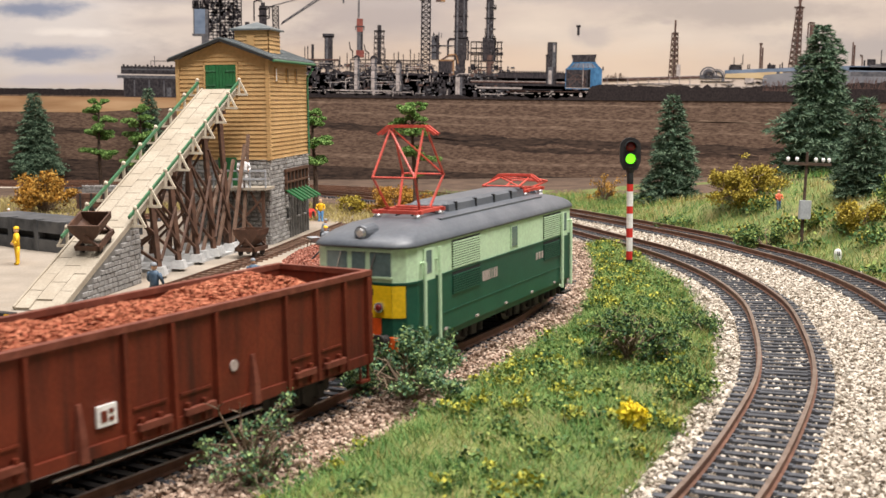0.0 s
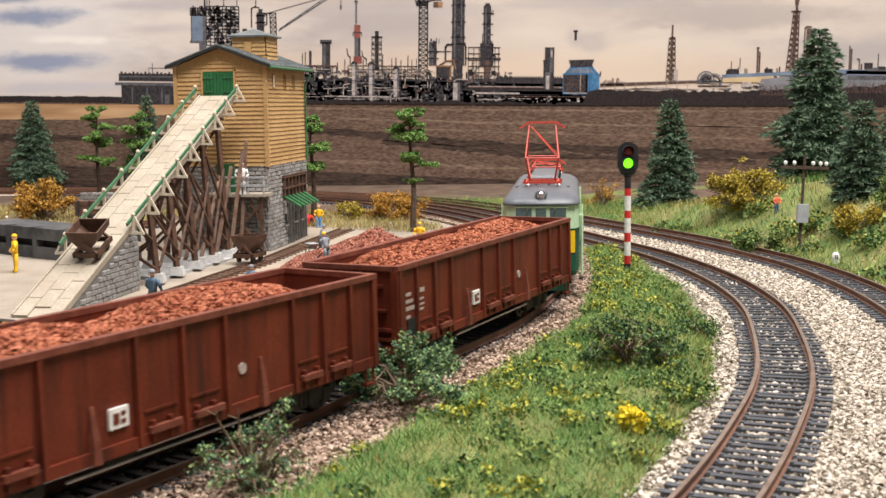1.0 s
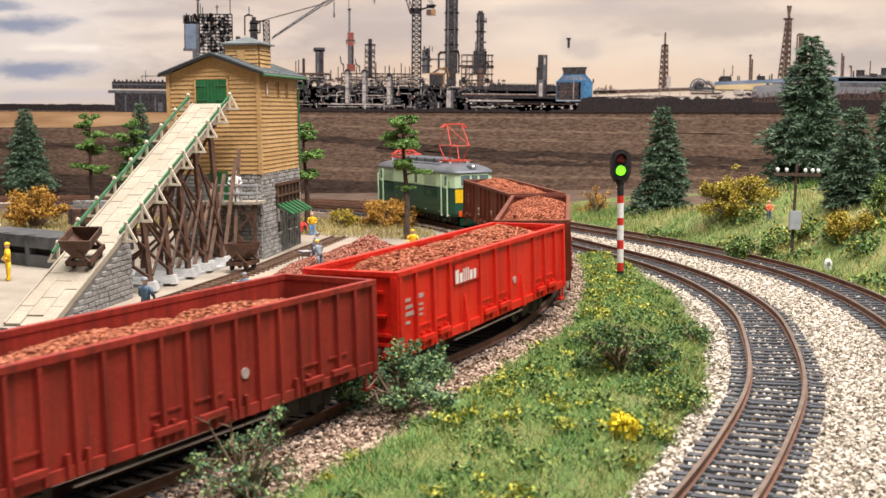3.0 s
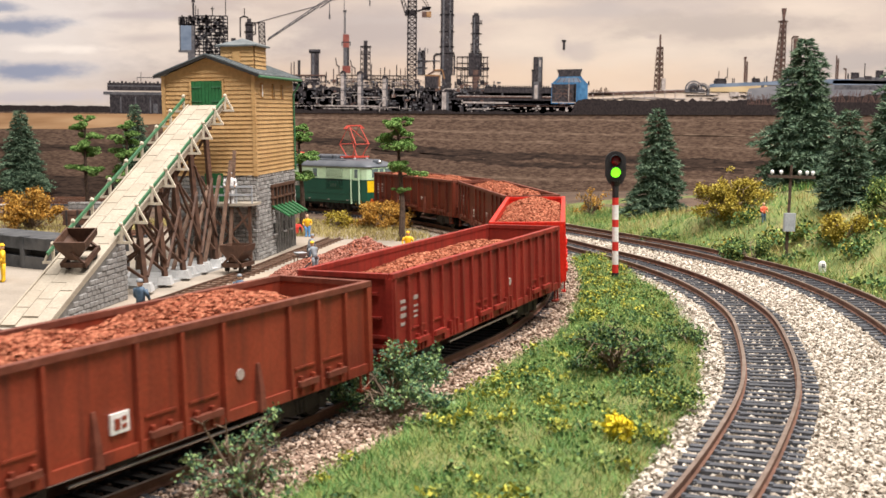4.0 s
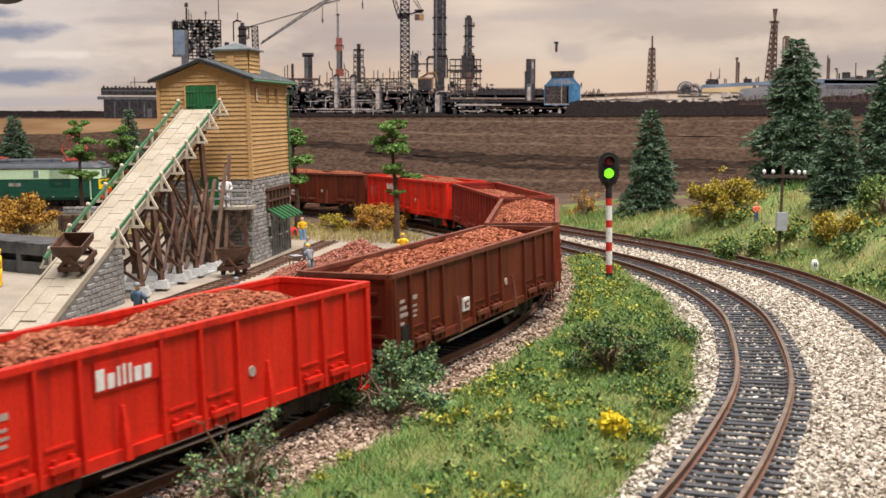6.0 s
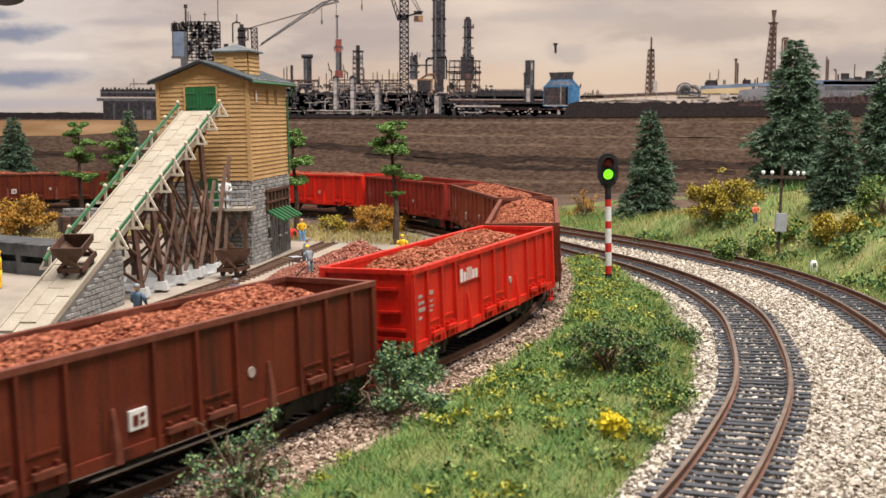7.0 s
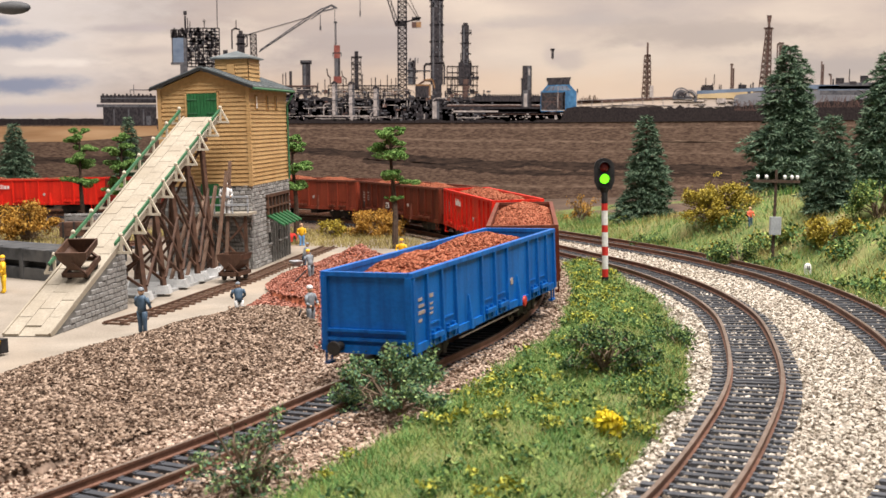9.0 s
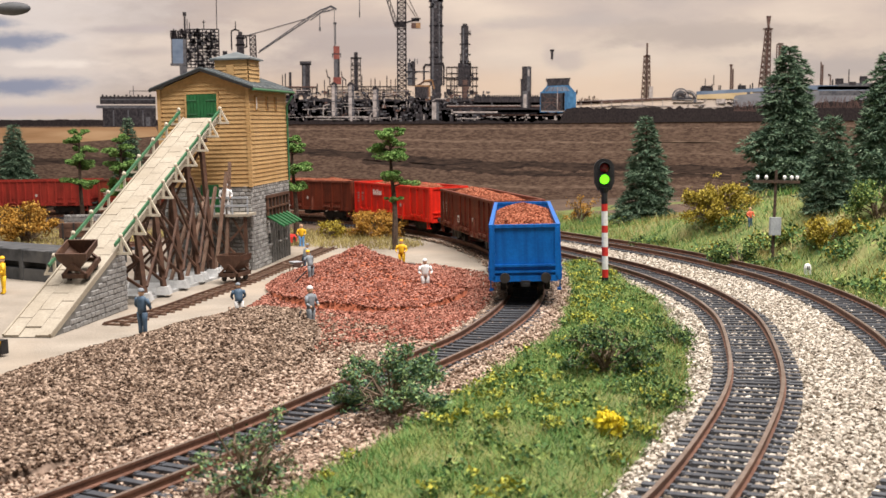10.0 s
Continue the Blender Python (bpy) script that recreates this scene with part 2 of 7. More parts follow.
def ground_material():
    """Sandy yard in front, dark ploughed soil towards the print at the back."""
    m = mat("yard_ground", (0.25, 0.212, 0.168), (0.345, 0.298, 0.242), 30, 0.95, bump=0.6, stain=(0.34, 0.27, 0.2), stain_size=70)
    nt = m.node_tree
    p = nt.nodes["Principled BSDF"]
    yard = p.inputs["Base Color"].links[0].from_socket
    tc = nt.nodes.new("ShaderNodeTexCoord")
    sep = nt.nodes.new("ShaderNodeSeparateXYZ")
    nt.links.new(tc.outputs["Object"], sep.inputs[0])
    n = nt.nodes.new("ShaderNodeTexNoise")
    n.inputs["Scale"].default_value, n.inputs["Detail"].default_value = 40, 6
    nt.links.new(tc.outputs["Object"], n.inputs["Vector"])
    ad = nt.nodes.new("ShaderNodeMath")
    ad.operation = "MULTIPLY_ADD"
    ad.inputs[1].default_value = 0.06
    nt.links.new(n.outputs["Fac"], ad.inputs[0])
    nt.links.new(sep.outputs["Y"], ad.inputs[2])
    mr = nt.nodes.new("ShaderNodeMapRange")
    mr.inputs["From Min"].default_value, mr.inputs["From Max"].default_value = 1.02, 1.05
    nt.links.new(ad.outputs[0], mr.inputs["Value"])
    soil = ramp(nt, [(0.3, (0.055, 0.035, 0.024)), (0.7, (0.13, 0.085, 0.058))])
    nt.links.new(n.outputs["Fac"], soil.inputs[0])
    mx = nt.nodes.new("ShaderNodeMix")
    mx.data_type = "RGBA"
    nt.links.new(mr.outputs[0], mx.inputs["Factor"])
    nt.links.new(yard, mx.inputs["A"])
    nt.links.new(soil.outputs[0], mx.inputs["B"])
    nt.links.new(mx.outputs["Result"], p.inputs["Base Color"])
    return m


M["ground"] = ground_material()

# ---- mesh tools: all lengths below are millimetres ----
MM = 0.001


class Build:
    """Gathers vertices and faces of one mesh."""

    def __init__(self):
        self.v, self.f, self.i, self.slot = [], [], [], 0

    def add(self, verts, faces):
        o = len(self.v)
        self.v += [tuple(p) for p in verts]
        self.f += [tuple(k + o for k in f) for f in faces]
        self.i += [self.slot] * len(faces)
        return self

    def box(self, x0, x1, y0, y1, z0, z1, bevel=0.0):
        if bevel:
            return self.prism([(x0 + bevel, y0), (x1 - bevel, y0), (x1, y0 + bevel), (x1, y1 - bevel), (x1 - bevel, y1), (x0 + bevel, y1), (x0, y1 - bevel), (x0, y0 + bevel)], z0, z1)
        v = [(x, y, z) for z in (z0, z1) for y in (y0, y1) for x in (x0, x1)]
        return self.add(v, [(0, 2, 3, 1), (4, 5, 7, 6), (0, 1, 5, 4), (2, 6, 7, 3), (0, 4, 6, 2), (1, 3, 7, 5)])

    def prism(self, outline, z0, z1):
        n = len(outline)
        v = [(x, y, z0) for x, y in outline] + [(x, y, z1) for x, y in outline]
        f = [tuple(range(n))[::-1], tuple(range(n, 2 * n))] + [(k, (k + 1) % n, n + (k + 1) % n, n + k) for k in range(n)]
        return self.add(v, f)

    def loft(self, rings, cap=True):
        n = len(rings[0])
        v = [p for r in rings for p in r]
        f = [(a * n + k, a * n + (k + 1) % n, (a + 1) * n + (k + 1) % n, (a + 1) * n + k) for a in range(len(rings) - 1) for k in range(n)]
        if cap:
            f += [tuple(range(n))[::-1], tuple(range((len(rings) - 1) * n, len(rings) * n))]
        return self.add(v, f)

    def beam(self, p, q, w, h=None):
        """A squared bar from p to q, w wide and h high."""
        h = h or w
        p, q = Vector(p), Vector(q)
        d = (q - p).normalized()
        side = d.cross(Vector((0, 0, 1)))
        side = side.normalized() if side.length > 1e-3 else Vector((1, 0, 0))
        up = side.cross(d)
        ring = lambda c: [c + side * a * w / 2 + up * b * h / 2 for a, b in ((-1, -1), (1, -1), (1, 1), (-1, 1))]
        return self.loft([ring(p), ring(q)])

    def tube(self, p, q, r0, r1=None, n=8):
        r1 = r0 if r1 is None else r1
        p, q = Vector(p), Vector(q)
        d = (q - p).normalized()
        a = d.orthogonal().normalized()
        b = d.cross(a)
        ring = lambda c, r: [c + (a * math.cos(6.2832 * k / n) + b * math.sin(6.2832 * k / n)) * r for k in range(n)]
        return self.loft([ring(p, r0), ring(q, r1)])

    def turned(self, base, profile, n=10, axis=(0, 0, 1)):
        """A turned shape: profile is (distance along the axis, radius)."""
        base, d = Vector(base), Vector(axis).normalized()
        a = d.orthogonal().normalized()
        b = d.cross(a)
        return self.loft([[base + d * h + (a * math.cos(6.2832 * k / n) + b * math.sin(6.2832 * k / n)) * r for k in range(n)] for h, r in profile])

    def ball(self, c, rx, ry=None, rz=None, n=8, m=5):
        ry, rz = ry or rx, rz or rx
        c = Vector(c)
        return self.loft([[c + Vector((rx * math.sin(t) * math.cos(6.2832 * k / n), ry * math.sin(t) * math.sin(6.2832 * k / n), -rz * math.cos(t))) for k in range(n)] for t in [0.15 + (math.pi - 0.3) * j / m for j in range(m + 1)]])


def mesh_of(name, b, material, smooth=False):
    me = bpy.data.meshes.new(name)
    me.from_pydata([(x * MM, y * MM, z * MM) for x, y, z in b.v], [], b.f)
    for m in material if isinstance(material, (list, tuple)) else [material]:
        me.materials.append(m)
    if any(b.i):
        me.polygons.foreach_set("material_index", b.i)
    if smooth:
        me.polygons.foreach_set("use_smooth", [True] * len(me.polygons))
    me.update()
    return me


def part(name, b, material, parent, label="", smooth=False):
    ob = new(name, b if isinstance(b, bpy.types.Mesh) else mesh_of(name, b, material, smooth))
    ob.parent = parent
    return tagged(ob, label)


def at(x, y, z=0, rz=0, rx=0, ry=0):
    return pose(x * MM, y * MM, z * MM, rx, ry, rz)


def thing(name, where, label, category, group="", kind=""):
    ob = new(name)
    ob.empty_display_size = 0.01
    ob.matrix_basis = where
    return tagged(ob, label, category, group, kind)


def solid(name, b, material, where, label, category, group="", kind="", smooth=False):
    ob = new(name, mesh_of(name, b, material, smooth))
    ob.matrix_basis = where
    return tagged(ob, label, category, group, kind)


rng = np.random.default_rng(7)
ROCK = np.array([(-1, -1, -0.7), (1, -0.8, -0.7), (0.9, 1, -0.7), (-0.9, 0.8, -0.7), (-0.6, -0.5, 0.7), (0.7, -0.6, 0.6), (0.5, 0.7, 0.8), (-0.5, 0.5, 0.6)])
ROCK_F = np.array([(0, 1, 5, 4), (1, 2, 6, 5), (2, 3, 7, 6), (3, 0, 4, 7), (4, 5, 6, 7)])


def many(name, verts, faces, material):
    """A mesh from arrays, in millimetres."""
    me = bpy.data.meshes.new(name)
    n, k = faces.shape
    me.vertices.add(len(verts))
    me.vertices.foreach_set("co", (verts * MM).astype(np.float32).ravel())
    me.loops.add(n * k)
    me.loops.foreach_set("vertex_index", faces.astype(np.int32).ravel())
    me.polygons.add(n)
    me.polygons.foreach_set("loop_start", np.arange(0, n * k, k, dtype=np.int32))
    me.materials.append(material)
    me.update(calc_edges=True)
    me.validate()
    return me


def turns(n):
    a = rng.normal(size=(n, 4))
    a /= np.linalg.norm(a, axis=1)[:, None]
    w, x, y, z = a.T
    return np.stack([1 - 2 * (y * y + z * z), 2 * (x * y - z * w), 2 * (x * z + y * w), 2 * (x * y + z * w), 1 - 2 * (x * x + z * z), 2 * (y * z - x * w), 2 * (x * z - y * w), 2 * (y * z + x * w), 1 - 2 * (x * x + y * y)], 1).reshape(n, 3, 3)


def rocks(name, pts, size, material, flat=0.75):
    n = len(pts)
    s = size * rng.uniform(0.55, 1.25, (n, 1, 1)) * rng.uniform(0.7, 1.2, (n, 1, 3))
    v = (ROCK[None] + rng.normal(scale=0.16, size=(n, 8, 3))) * s * 0.5
    v = np.einsum("nij,nkj->nki", turns(n), v)
    v[:, :, 2] *= flat
    v += pts[:, None]
    f = (ROCK_F[None] + 8 * np.arange(n)[:, None, None]).reshape(-1, 4)
    return many(name, v.reshape(-1, 3), f, material)


def blades(name, pts, length, width, material, lean=0.5):
    """Upright grass blades: thin triangles."""
    n = len(pts)
    a = rng.uniform(0, 6.283, n)
    d = np.stack([np.cos(a), np.sin(a), np.zeros(n)], 1)
    ln = length * rng.uniform(0.5, 1.25, (n, 1))
    tip = pts + ln * (np.array([0, 0, 1.0]) + rng.normal(scale=lean, size=(n, 3)) * [1, 1, 0.15])
    v = np.stack([pts - d * width / 2, pts + d * width / 2, tip], 1)
    return many(name, v.reshape(-1, 3), np.arange(3 * n).reshape(n, 3), material)


def leaves(name, pts, size, material, normal=None):
    """Small four-cornered leaves at all angles."""
    n = len(pts)
    q = np.array([(-0.6, 0, 0), (0, -0.42, 0.08), (0.6, 0, 0), (0, 0.42, 0.08)])
    v = q[None] * size * rng.uniform(0.6, 1.3, (n, 1, 1))
    v = np.einsum("nij,nkj->nki", turns(n), v) + pts[:, None]
    return many(name, v.reshape(-1, 3), np.arange(4 * n).reshape(n, 4), material)


def smooth_line(pts, step):
    """Points at even steps along a smooth line through pts."""
    p = np.array(pts, float)
    p = np.vstack([2 * p[0] - p[1], p, 2 * p[-1] - p[-2]])
    out = []
    for a, b, c, d in zip(p, p[1:], p[2:], p[3:]):
        l0, l1, l2 = (np.linalg.norm(x) for x in (b - a, c - b, d - c))
        m1 = ((c - b) / l1 * l0 + (b - a) / l0 * l1) / (l0 + l1) * l1
        m2 = ((d - c) / l2 * l1 + (c - b) / l1 * l2) / (l1 + l2) * l1
        for u in np.arange(24) / 24:
            out.append((2 * u**3 - 3 * u**2 + 1) * b + (u**3 - 2 * u**2 + u) * m1 + (3 * u**2 - 2 * u**3) * c + (u**3 - u**2) * m2)
    out = np.array(out + [p[-2]])
    s = np.r_[0, np.cumsum(np.hypot(*np.diff(out, axis=0).T))]
    u = np.arange(0, s[-1], step)
    return np.stack([np.interp(u, s, out[:, 0]), np.interp(u, s, out[:, 1])], 1)


def normals(line):
    d = np.gradient(line, axis=0)
    d /= np.hypot(*d.T)[:, None]
    return np.stack([-d[:, 1], d[:, 0]], 1)


def inside(p, poly):
    x, y = p[:, 0], p[:, 1]
    r = np.zeros(len(p), bool)
    for (x0, y0), (x1, y1) in zip(poly, poly[1:] + poly[:1]):
        r ^= ((y0 > y) != (y1 > y)) & (x < (x1 - x0) * (y - y0) / ((y1 - y0) or 1e-9) + x0)
    return r


def away(p, line, gap):
    """Which points of p lie farther than gap from the line."""
    return np.array([((line - q) ** 2).sum(1).min() > gap * gap for q in p])


def wobble(x, y, size, amount, seed=0.0):
    return noise.noise(Vector((x / size, y / size, seed))) * amount


# ---- plan of the tracks (mm) ----
GAUGE = 16.5
MAIN = smooth_line([(-1210, -1100), (-760, -560), (-440, -180), (-255, 45), (-150, 187), (-94, 277), (-59, 340), (-29.5, 402), (-1.5, 459.5), (11, 487), (24, 527), (35, 570), (45, 635), (49, 700), (46, 770), (36, 845), (14, 924), (-17, 1000), (-62, 1084), (-122, 1156), (-208, 1222), (-320, 1275), (-460, 1312), (-660, 1340), (-1100, 1360)], 2.0)
INNER = smooth_line([(-80, 70), (-30, 137), (5, 187), (35, 232), (53.5, 266), (83, 333), (102, 385), (121, 465), (131, 530), (132.5, 580), (130, 625), (124, 668), (115, 711), (90, 792), (72, 850), (54, 910), (26, 985), (-16, 1073), (-78, 1155), (-168, 1226), (-290, 1287), (-450, 1332), (-700, 1362)], 2.0)
OUTER = smooth_line([(60, 180), (100, 245), (140, 318), (164, 385), (181, 457), (188, 515), (191, 565), (190, 612), (186, 658), (176, 708), (159, 772), (135, 838), (103, 913), (78, 970), (42, 1040), (-8, 1122), (-88, 1207), (-240, 1298), (-420, 1358), (-700, 1388)], 2.0)


def hill(x, y):
    """Height of the grassy bank outside the outer track."""
    d2 = ((OUTER - (x, y)) ** 2).sum(1)
    k = int(d2.argmin())
    d = math.sqrt(d2[k]) - 16
    side = np.dot((x, y) - OUTER[k], -normals(OUTER)[k])
    if side < 0 or d < 0:
        return 0.0
    u = min(1, d / 85)
    far = min(1, max(0, (1010 - y) / 160))
    return (u * u * (3 - 2 * u) * 37 * far + wobble(x, y, 30, 4) * min(1, d / 15))


def flat_mesh(name, poly_fn, nu, nv):
    b = Build()
    v = [poly_fn(a / nu, c / nv) for a in range(nu + 1) for c in range(nv + 1)]
    f = [(a * (nv + 1) + c, (a + 1) * (nv + 1) + c, (a + 1) * (nv + 1) + c + 1, a * (nv + 1) + c + 1) for a in range(nu) for c in range(nv)]
    return b.add(v, f)


solid("ground", flat_mesh("ground", lambda u, v: (-1400 + 2800 * u, -1300 + 2740 * v, wobble(-1400 + 2800 * u, -1300 + 2740 * v, 60, 0.6)), 90, 90), M["ground"], at(0, 0), "pale sandy layout ground, dark soil at the back", "ground", kind="structure", smooth=True)


def strip(name, line, lo, hi, z, material, label, edge=2.5):
    """A bed beside and under a track, its rims ragged and sloping to the ground."""
    nm = -normals(line)
    b = Build()
    rows = []
    for k in range(0, len(line), 3):
        w = wobble(*line[k], 11, edge, 3.3)
        offs = [(lo - 3 + w, -0.5), (lo + 3 + w, z * 0.8), ((lo + hi) / 2, z), (hi - 3 + w, z * 0.8), (hi + 3 + w, -0.5)]
        rows.append([(*(line[k] + nm[k] * o), zz) for o, zz in offs])
    n = 5
    f = [(a * n + c, (a + 1) * n + c, (a + 1) * n + c + 1, a * n + c + 1) for a in range(len(rows) - 1) for c in range(n - 1)]
    b.add([p for r in rows for p in r], f)
    return solid(name, b, material, at(0, 0), label, "track bed", kind="structure", smooth=True)


strip("ballast_bed", INNER[60:], -21, 74, 0.9, M["ballast_bed"], "pale beige crushed-stone track bed")
strip("ballast_bed", MAIN[1000:1450], -16, 30, 0.6, M["brown_bed"], "brown crushed-stone bed of the far curve")
strip("ballast_bed", MAIN[760:1010], -52, 37, 0.7, M["brown_bed"], "brown crushed-stone bed of the train's track")


def scatter(line, k0, k1, lo, hi, n, z, first=0.0, pitch=5.6, soft=2.0, clear=13.2):
    """Random stones beside a line, between two offsets to its right, none on a rail or a sleeper."""
    nm = -normals(line)
    u = rng.uniform(k0, k1, n)
    k = u.astype(int)
    o = rng.uniform(lo, hi, n) + rng.normal(scale=soft, size=n)
    p = line[k] + nm[k] * o[:, None] + np.gradient(line, axis=0)[k] * (u - k)[:, None]
    free = np.abs(np.abs(o) - GAUGE / 2 - 0.6) > 1.3
    ph = ((u - first) * 2.0) % pitch
    between = np.minimum(ph, pitch - ph) > 1.75
    p = p[free & (between | (np.abs(o) > clear) | (rng.random(n) < 0.02))]
    return np.c_[p, z + rng.uniform(-0.3, 0.4, len(p))]


def beyond(p, line, gap):
    """The points of p farther than gap from a line."""
    return p[np.array([((line - q) ** 2).sum(1).min() > gap * gap for q in p[:, :2]])]


pale = np.vstack([scatter(INNER, 75, 330, -22, 74, 56000, 1.2, 40), scatter(INNER, 330, 520, -20, 70, 14000, 1.2, 40)])
pale = beyond(pale, OUTER[::3], 14.5)
pale = np.vstack([pale, scatter(OUTER, 60, 420, -15, 15, 9000, 1.2, 40)])
tagged(new("ballast", rocks("ballast", pale, 1.35, M["ballast"])), "loose pale beige ballast stones round the tracks", "ballast", kind="stuff")
brown = np.vstack([scatter(MAIN, 830, 1200, -17, 36, 28000, 0.9, 840), scatter(MAIN, 830, 1000, -52, -14, 8000, 0.9, 840), scatter(MAIN, 1200, 1420, -15, 16, 3500, 0.9, 840), scatter(MAIN, 830, 1300, 10.8, 16.5, 9000, 1.7, 840, soft=0.5, clear=10), scatter(MAIN, 830, 1300, -16.5, -10.8, 9000, 1.7, 840, soft=0.5, clear=10)])
tagged(new("gravel", rocks("gravel", brown, 1.35, M["brown_gravel"])), "loose brown gravel along the train's track", "gravel", kind="stuff")


def rail_mesh(line, off):
    """Rail with foot, web and head, following the line."""
    nm = normals(line)
    prof = [(-1.0, 2.2), (1.0, 2.2), (1.0, 2.6), (0.3, 2.9), (0.3, 4.1), (0.62, 4.3), (0.62, 5.0), (-0.62, 5.0), (-0.62, 4.3), (-0.3, 4.1), (-0.3, 2.9), (-1.0, 2.6)]
    b = Build()
    b.loft([[(*(line[k] + nm[k] * (off + o)), z) for o, z in prof] for k in range(0, len(line), 2)])
    b.i = [1 if (q % 12) == 6 else 0 for q in range(len(b.f))]
    return b


def track(line, sleep0, sleep1, pitch, label):
    t = thing("railway_track", at(0, 0), label, "track", kind="structure")
    for off in (-GAUGE / 2 - 0.6, GAUGE / 2 + 0.6):
        part("rail", rail_mesh(line, off), [M["rail"], M["railhead"]], t, "rusty steel rail with a worn head")
    bs = Build().box(-15.2, 15.2, -1.3, 1.3, 0.4, 2.2, 0.25)
    for sx in (-1, 1):
        bs.box(sx * 8.85 - 2.0, sx * 8.85 + 2.0, -0.9, 0.9, 2.2, 2.55)
    me = mesh_of("sleeper", bs, M["sleeper"])
    d = np.gradient(line, axis=0)
    for j, k in enumerate(np.arange(sleep0, sleep1, pitch / 2.0)):
        k = int(k)
        ob = part("sleeper", me, None, t)
        ob.matrix_basis = at(*line[k], rng.uniform(-0.15, 0.1), math.degrees(math.atan2(d[k][1], d[k][0])) + 90 + rng.uniform(-1.2, 1.2))
    return t


track(MAIN, 840, 1560, 5.6, "curved model track with rusty rails on black sleepers in brown gravel")
track(INNER, 40, 560, 5.6, "curved model track with rusty rails on black sleepers in pale ballast")
track(OUTER, 40, 520, 5.6, "outer curved model track with rusty rails in pale ballast")

# ---- the printed backdrop: its own drawing units, u to the right and v down ----
BACK = 1420.0


def pr(u, v):
    return 0.6719 * u - 0.0162 * v - 519.25, -0.0163 * u - 0.667 * v + 251.8


def print_material(name, stops, size, stretch, seed, rough=0.75, detail=8):
    m = bpy.data.materials.new(name)
    m.use_nodes = True
    nt = m.node_tree
    tc = nt.nodes.new("ShaderNodeTexCoord")
    mp = nt.nodes.new("ShaderNodeMapping")
    mp.inputs["Scale"].default_value = (1000 / size / stretch, 1, 1000 / size)
    mp.inputs["Location"].default_value = (seed, 0, seed * 0.7)
    n = nt.nodes.new("ShaderNodeTexNoise")
    n.inputs["Scale"].default_value, n.inputs["Detail"].default_value = 1.0, detail
    nt.links.new(tc.outputs["Object"], mp.inputs[0])
    nt.links.new(mp.outputs[0], n.inputs["Vector"])
    r = ramp(nt, stops)
    nt.links.new(n.outputs["Fac"], r.inputs[0])
    p = nt.nodes["Principled BSDF"]
    nt.links.new(r.outputs[0], p.inputs["Base Color"])
    p.inputs["Roughness"].default_value = rough
    p.inputs["Specular IOR Level"].default_value = 0.12
    return m


def blob(nt, vec, grain, u, v, ru, rv, ragged_by):
    """A soft, ragged patch of the print, at drawing place (u, v) and of half-size (ru, rv)."""
    x, z = pr(u, v)
    mp = nt.nodes.new("ShaderNodeMapping")
    mp.vector_type = "TEXTURE"
    mp.inputs["Location"].default_value = (x * MM, 0, z * MM)
    mp.inputs["Scale"].default_value = (ru * 0.67 * MM, 1000, rv * 0.67 * MM)
    nt.links.new(vec, mp.inputs[0])
    ln = nt.nodes.new("ShaderNodeVectorMath")
    ln.operation = "LENGTH"
    nt.links.new(mp.outputs[0], ln.inputs[0])
    ad = nt.nodes.new("ShaderNodeMath")
    ad.operation = "MULTIPLY_ADD"
    ad.inputs[1].default_value = ragged_by
    nt.links.new(grain, ad.inputs[0])
    nt.links.new(ln.outputs["Value"], ad.inputs[2])
    mr = nt.nodes.new("ShaderNodeMapRange")
    mr.interpolation_type = "SMOOTHSTEP"
    mr.inputs["From Min"].default_value, mr.inputs["From Max"].default_value = 1.0 + ragged_by * 0.5, 0.25 + ragged_by * 0.5
    nt.links.new(ad.outputs[0], mr.inputs["Value"])
    return mr.outputs[0]


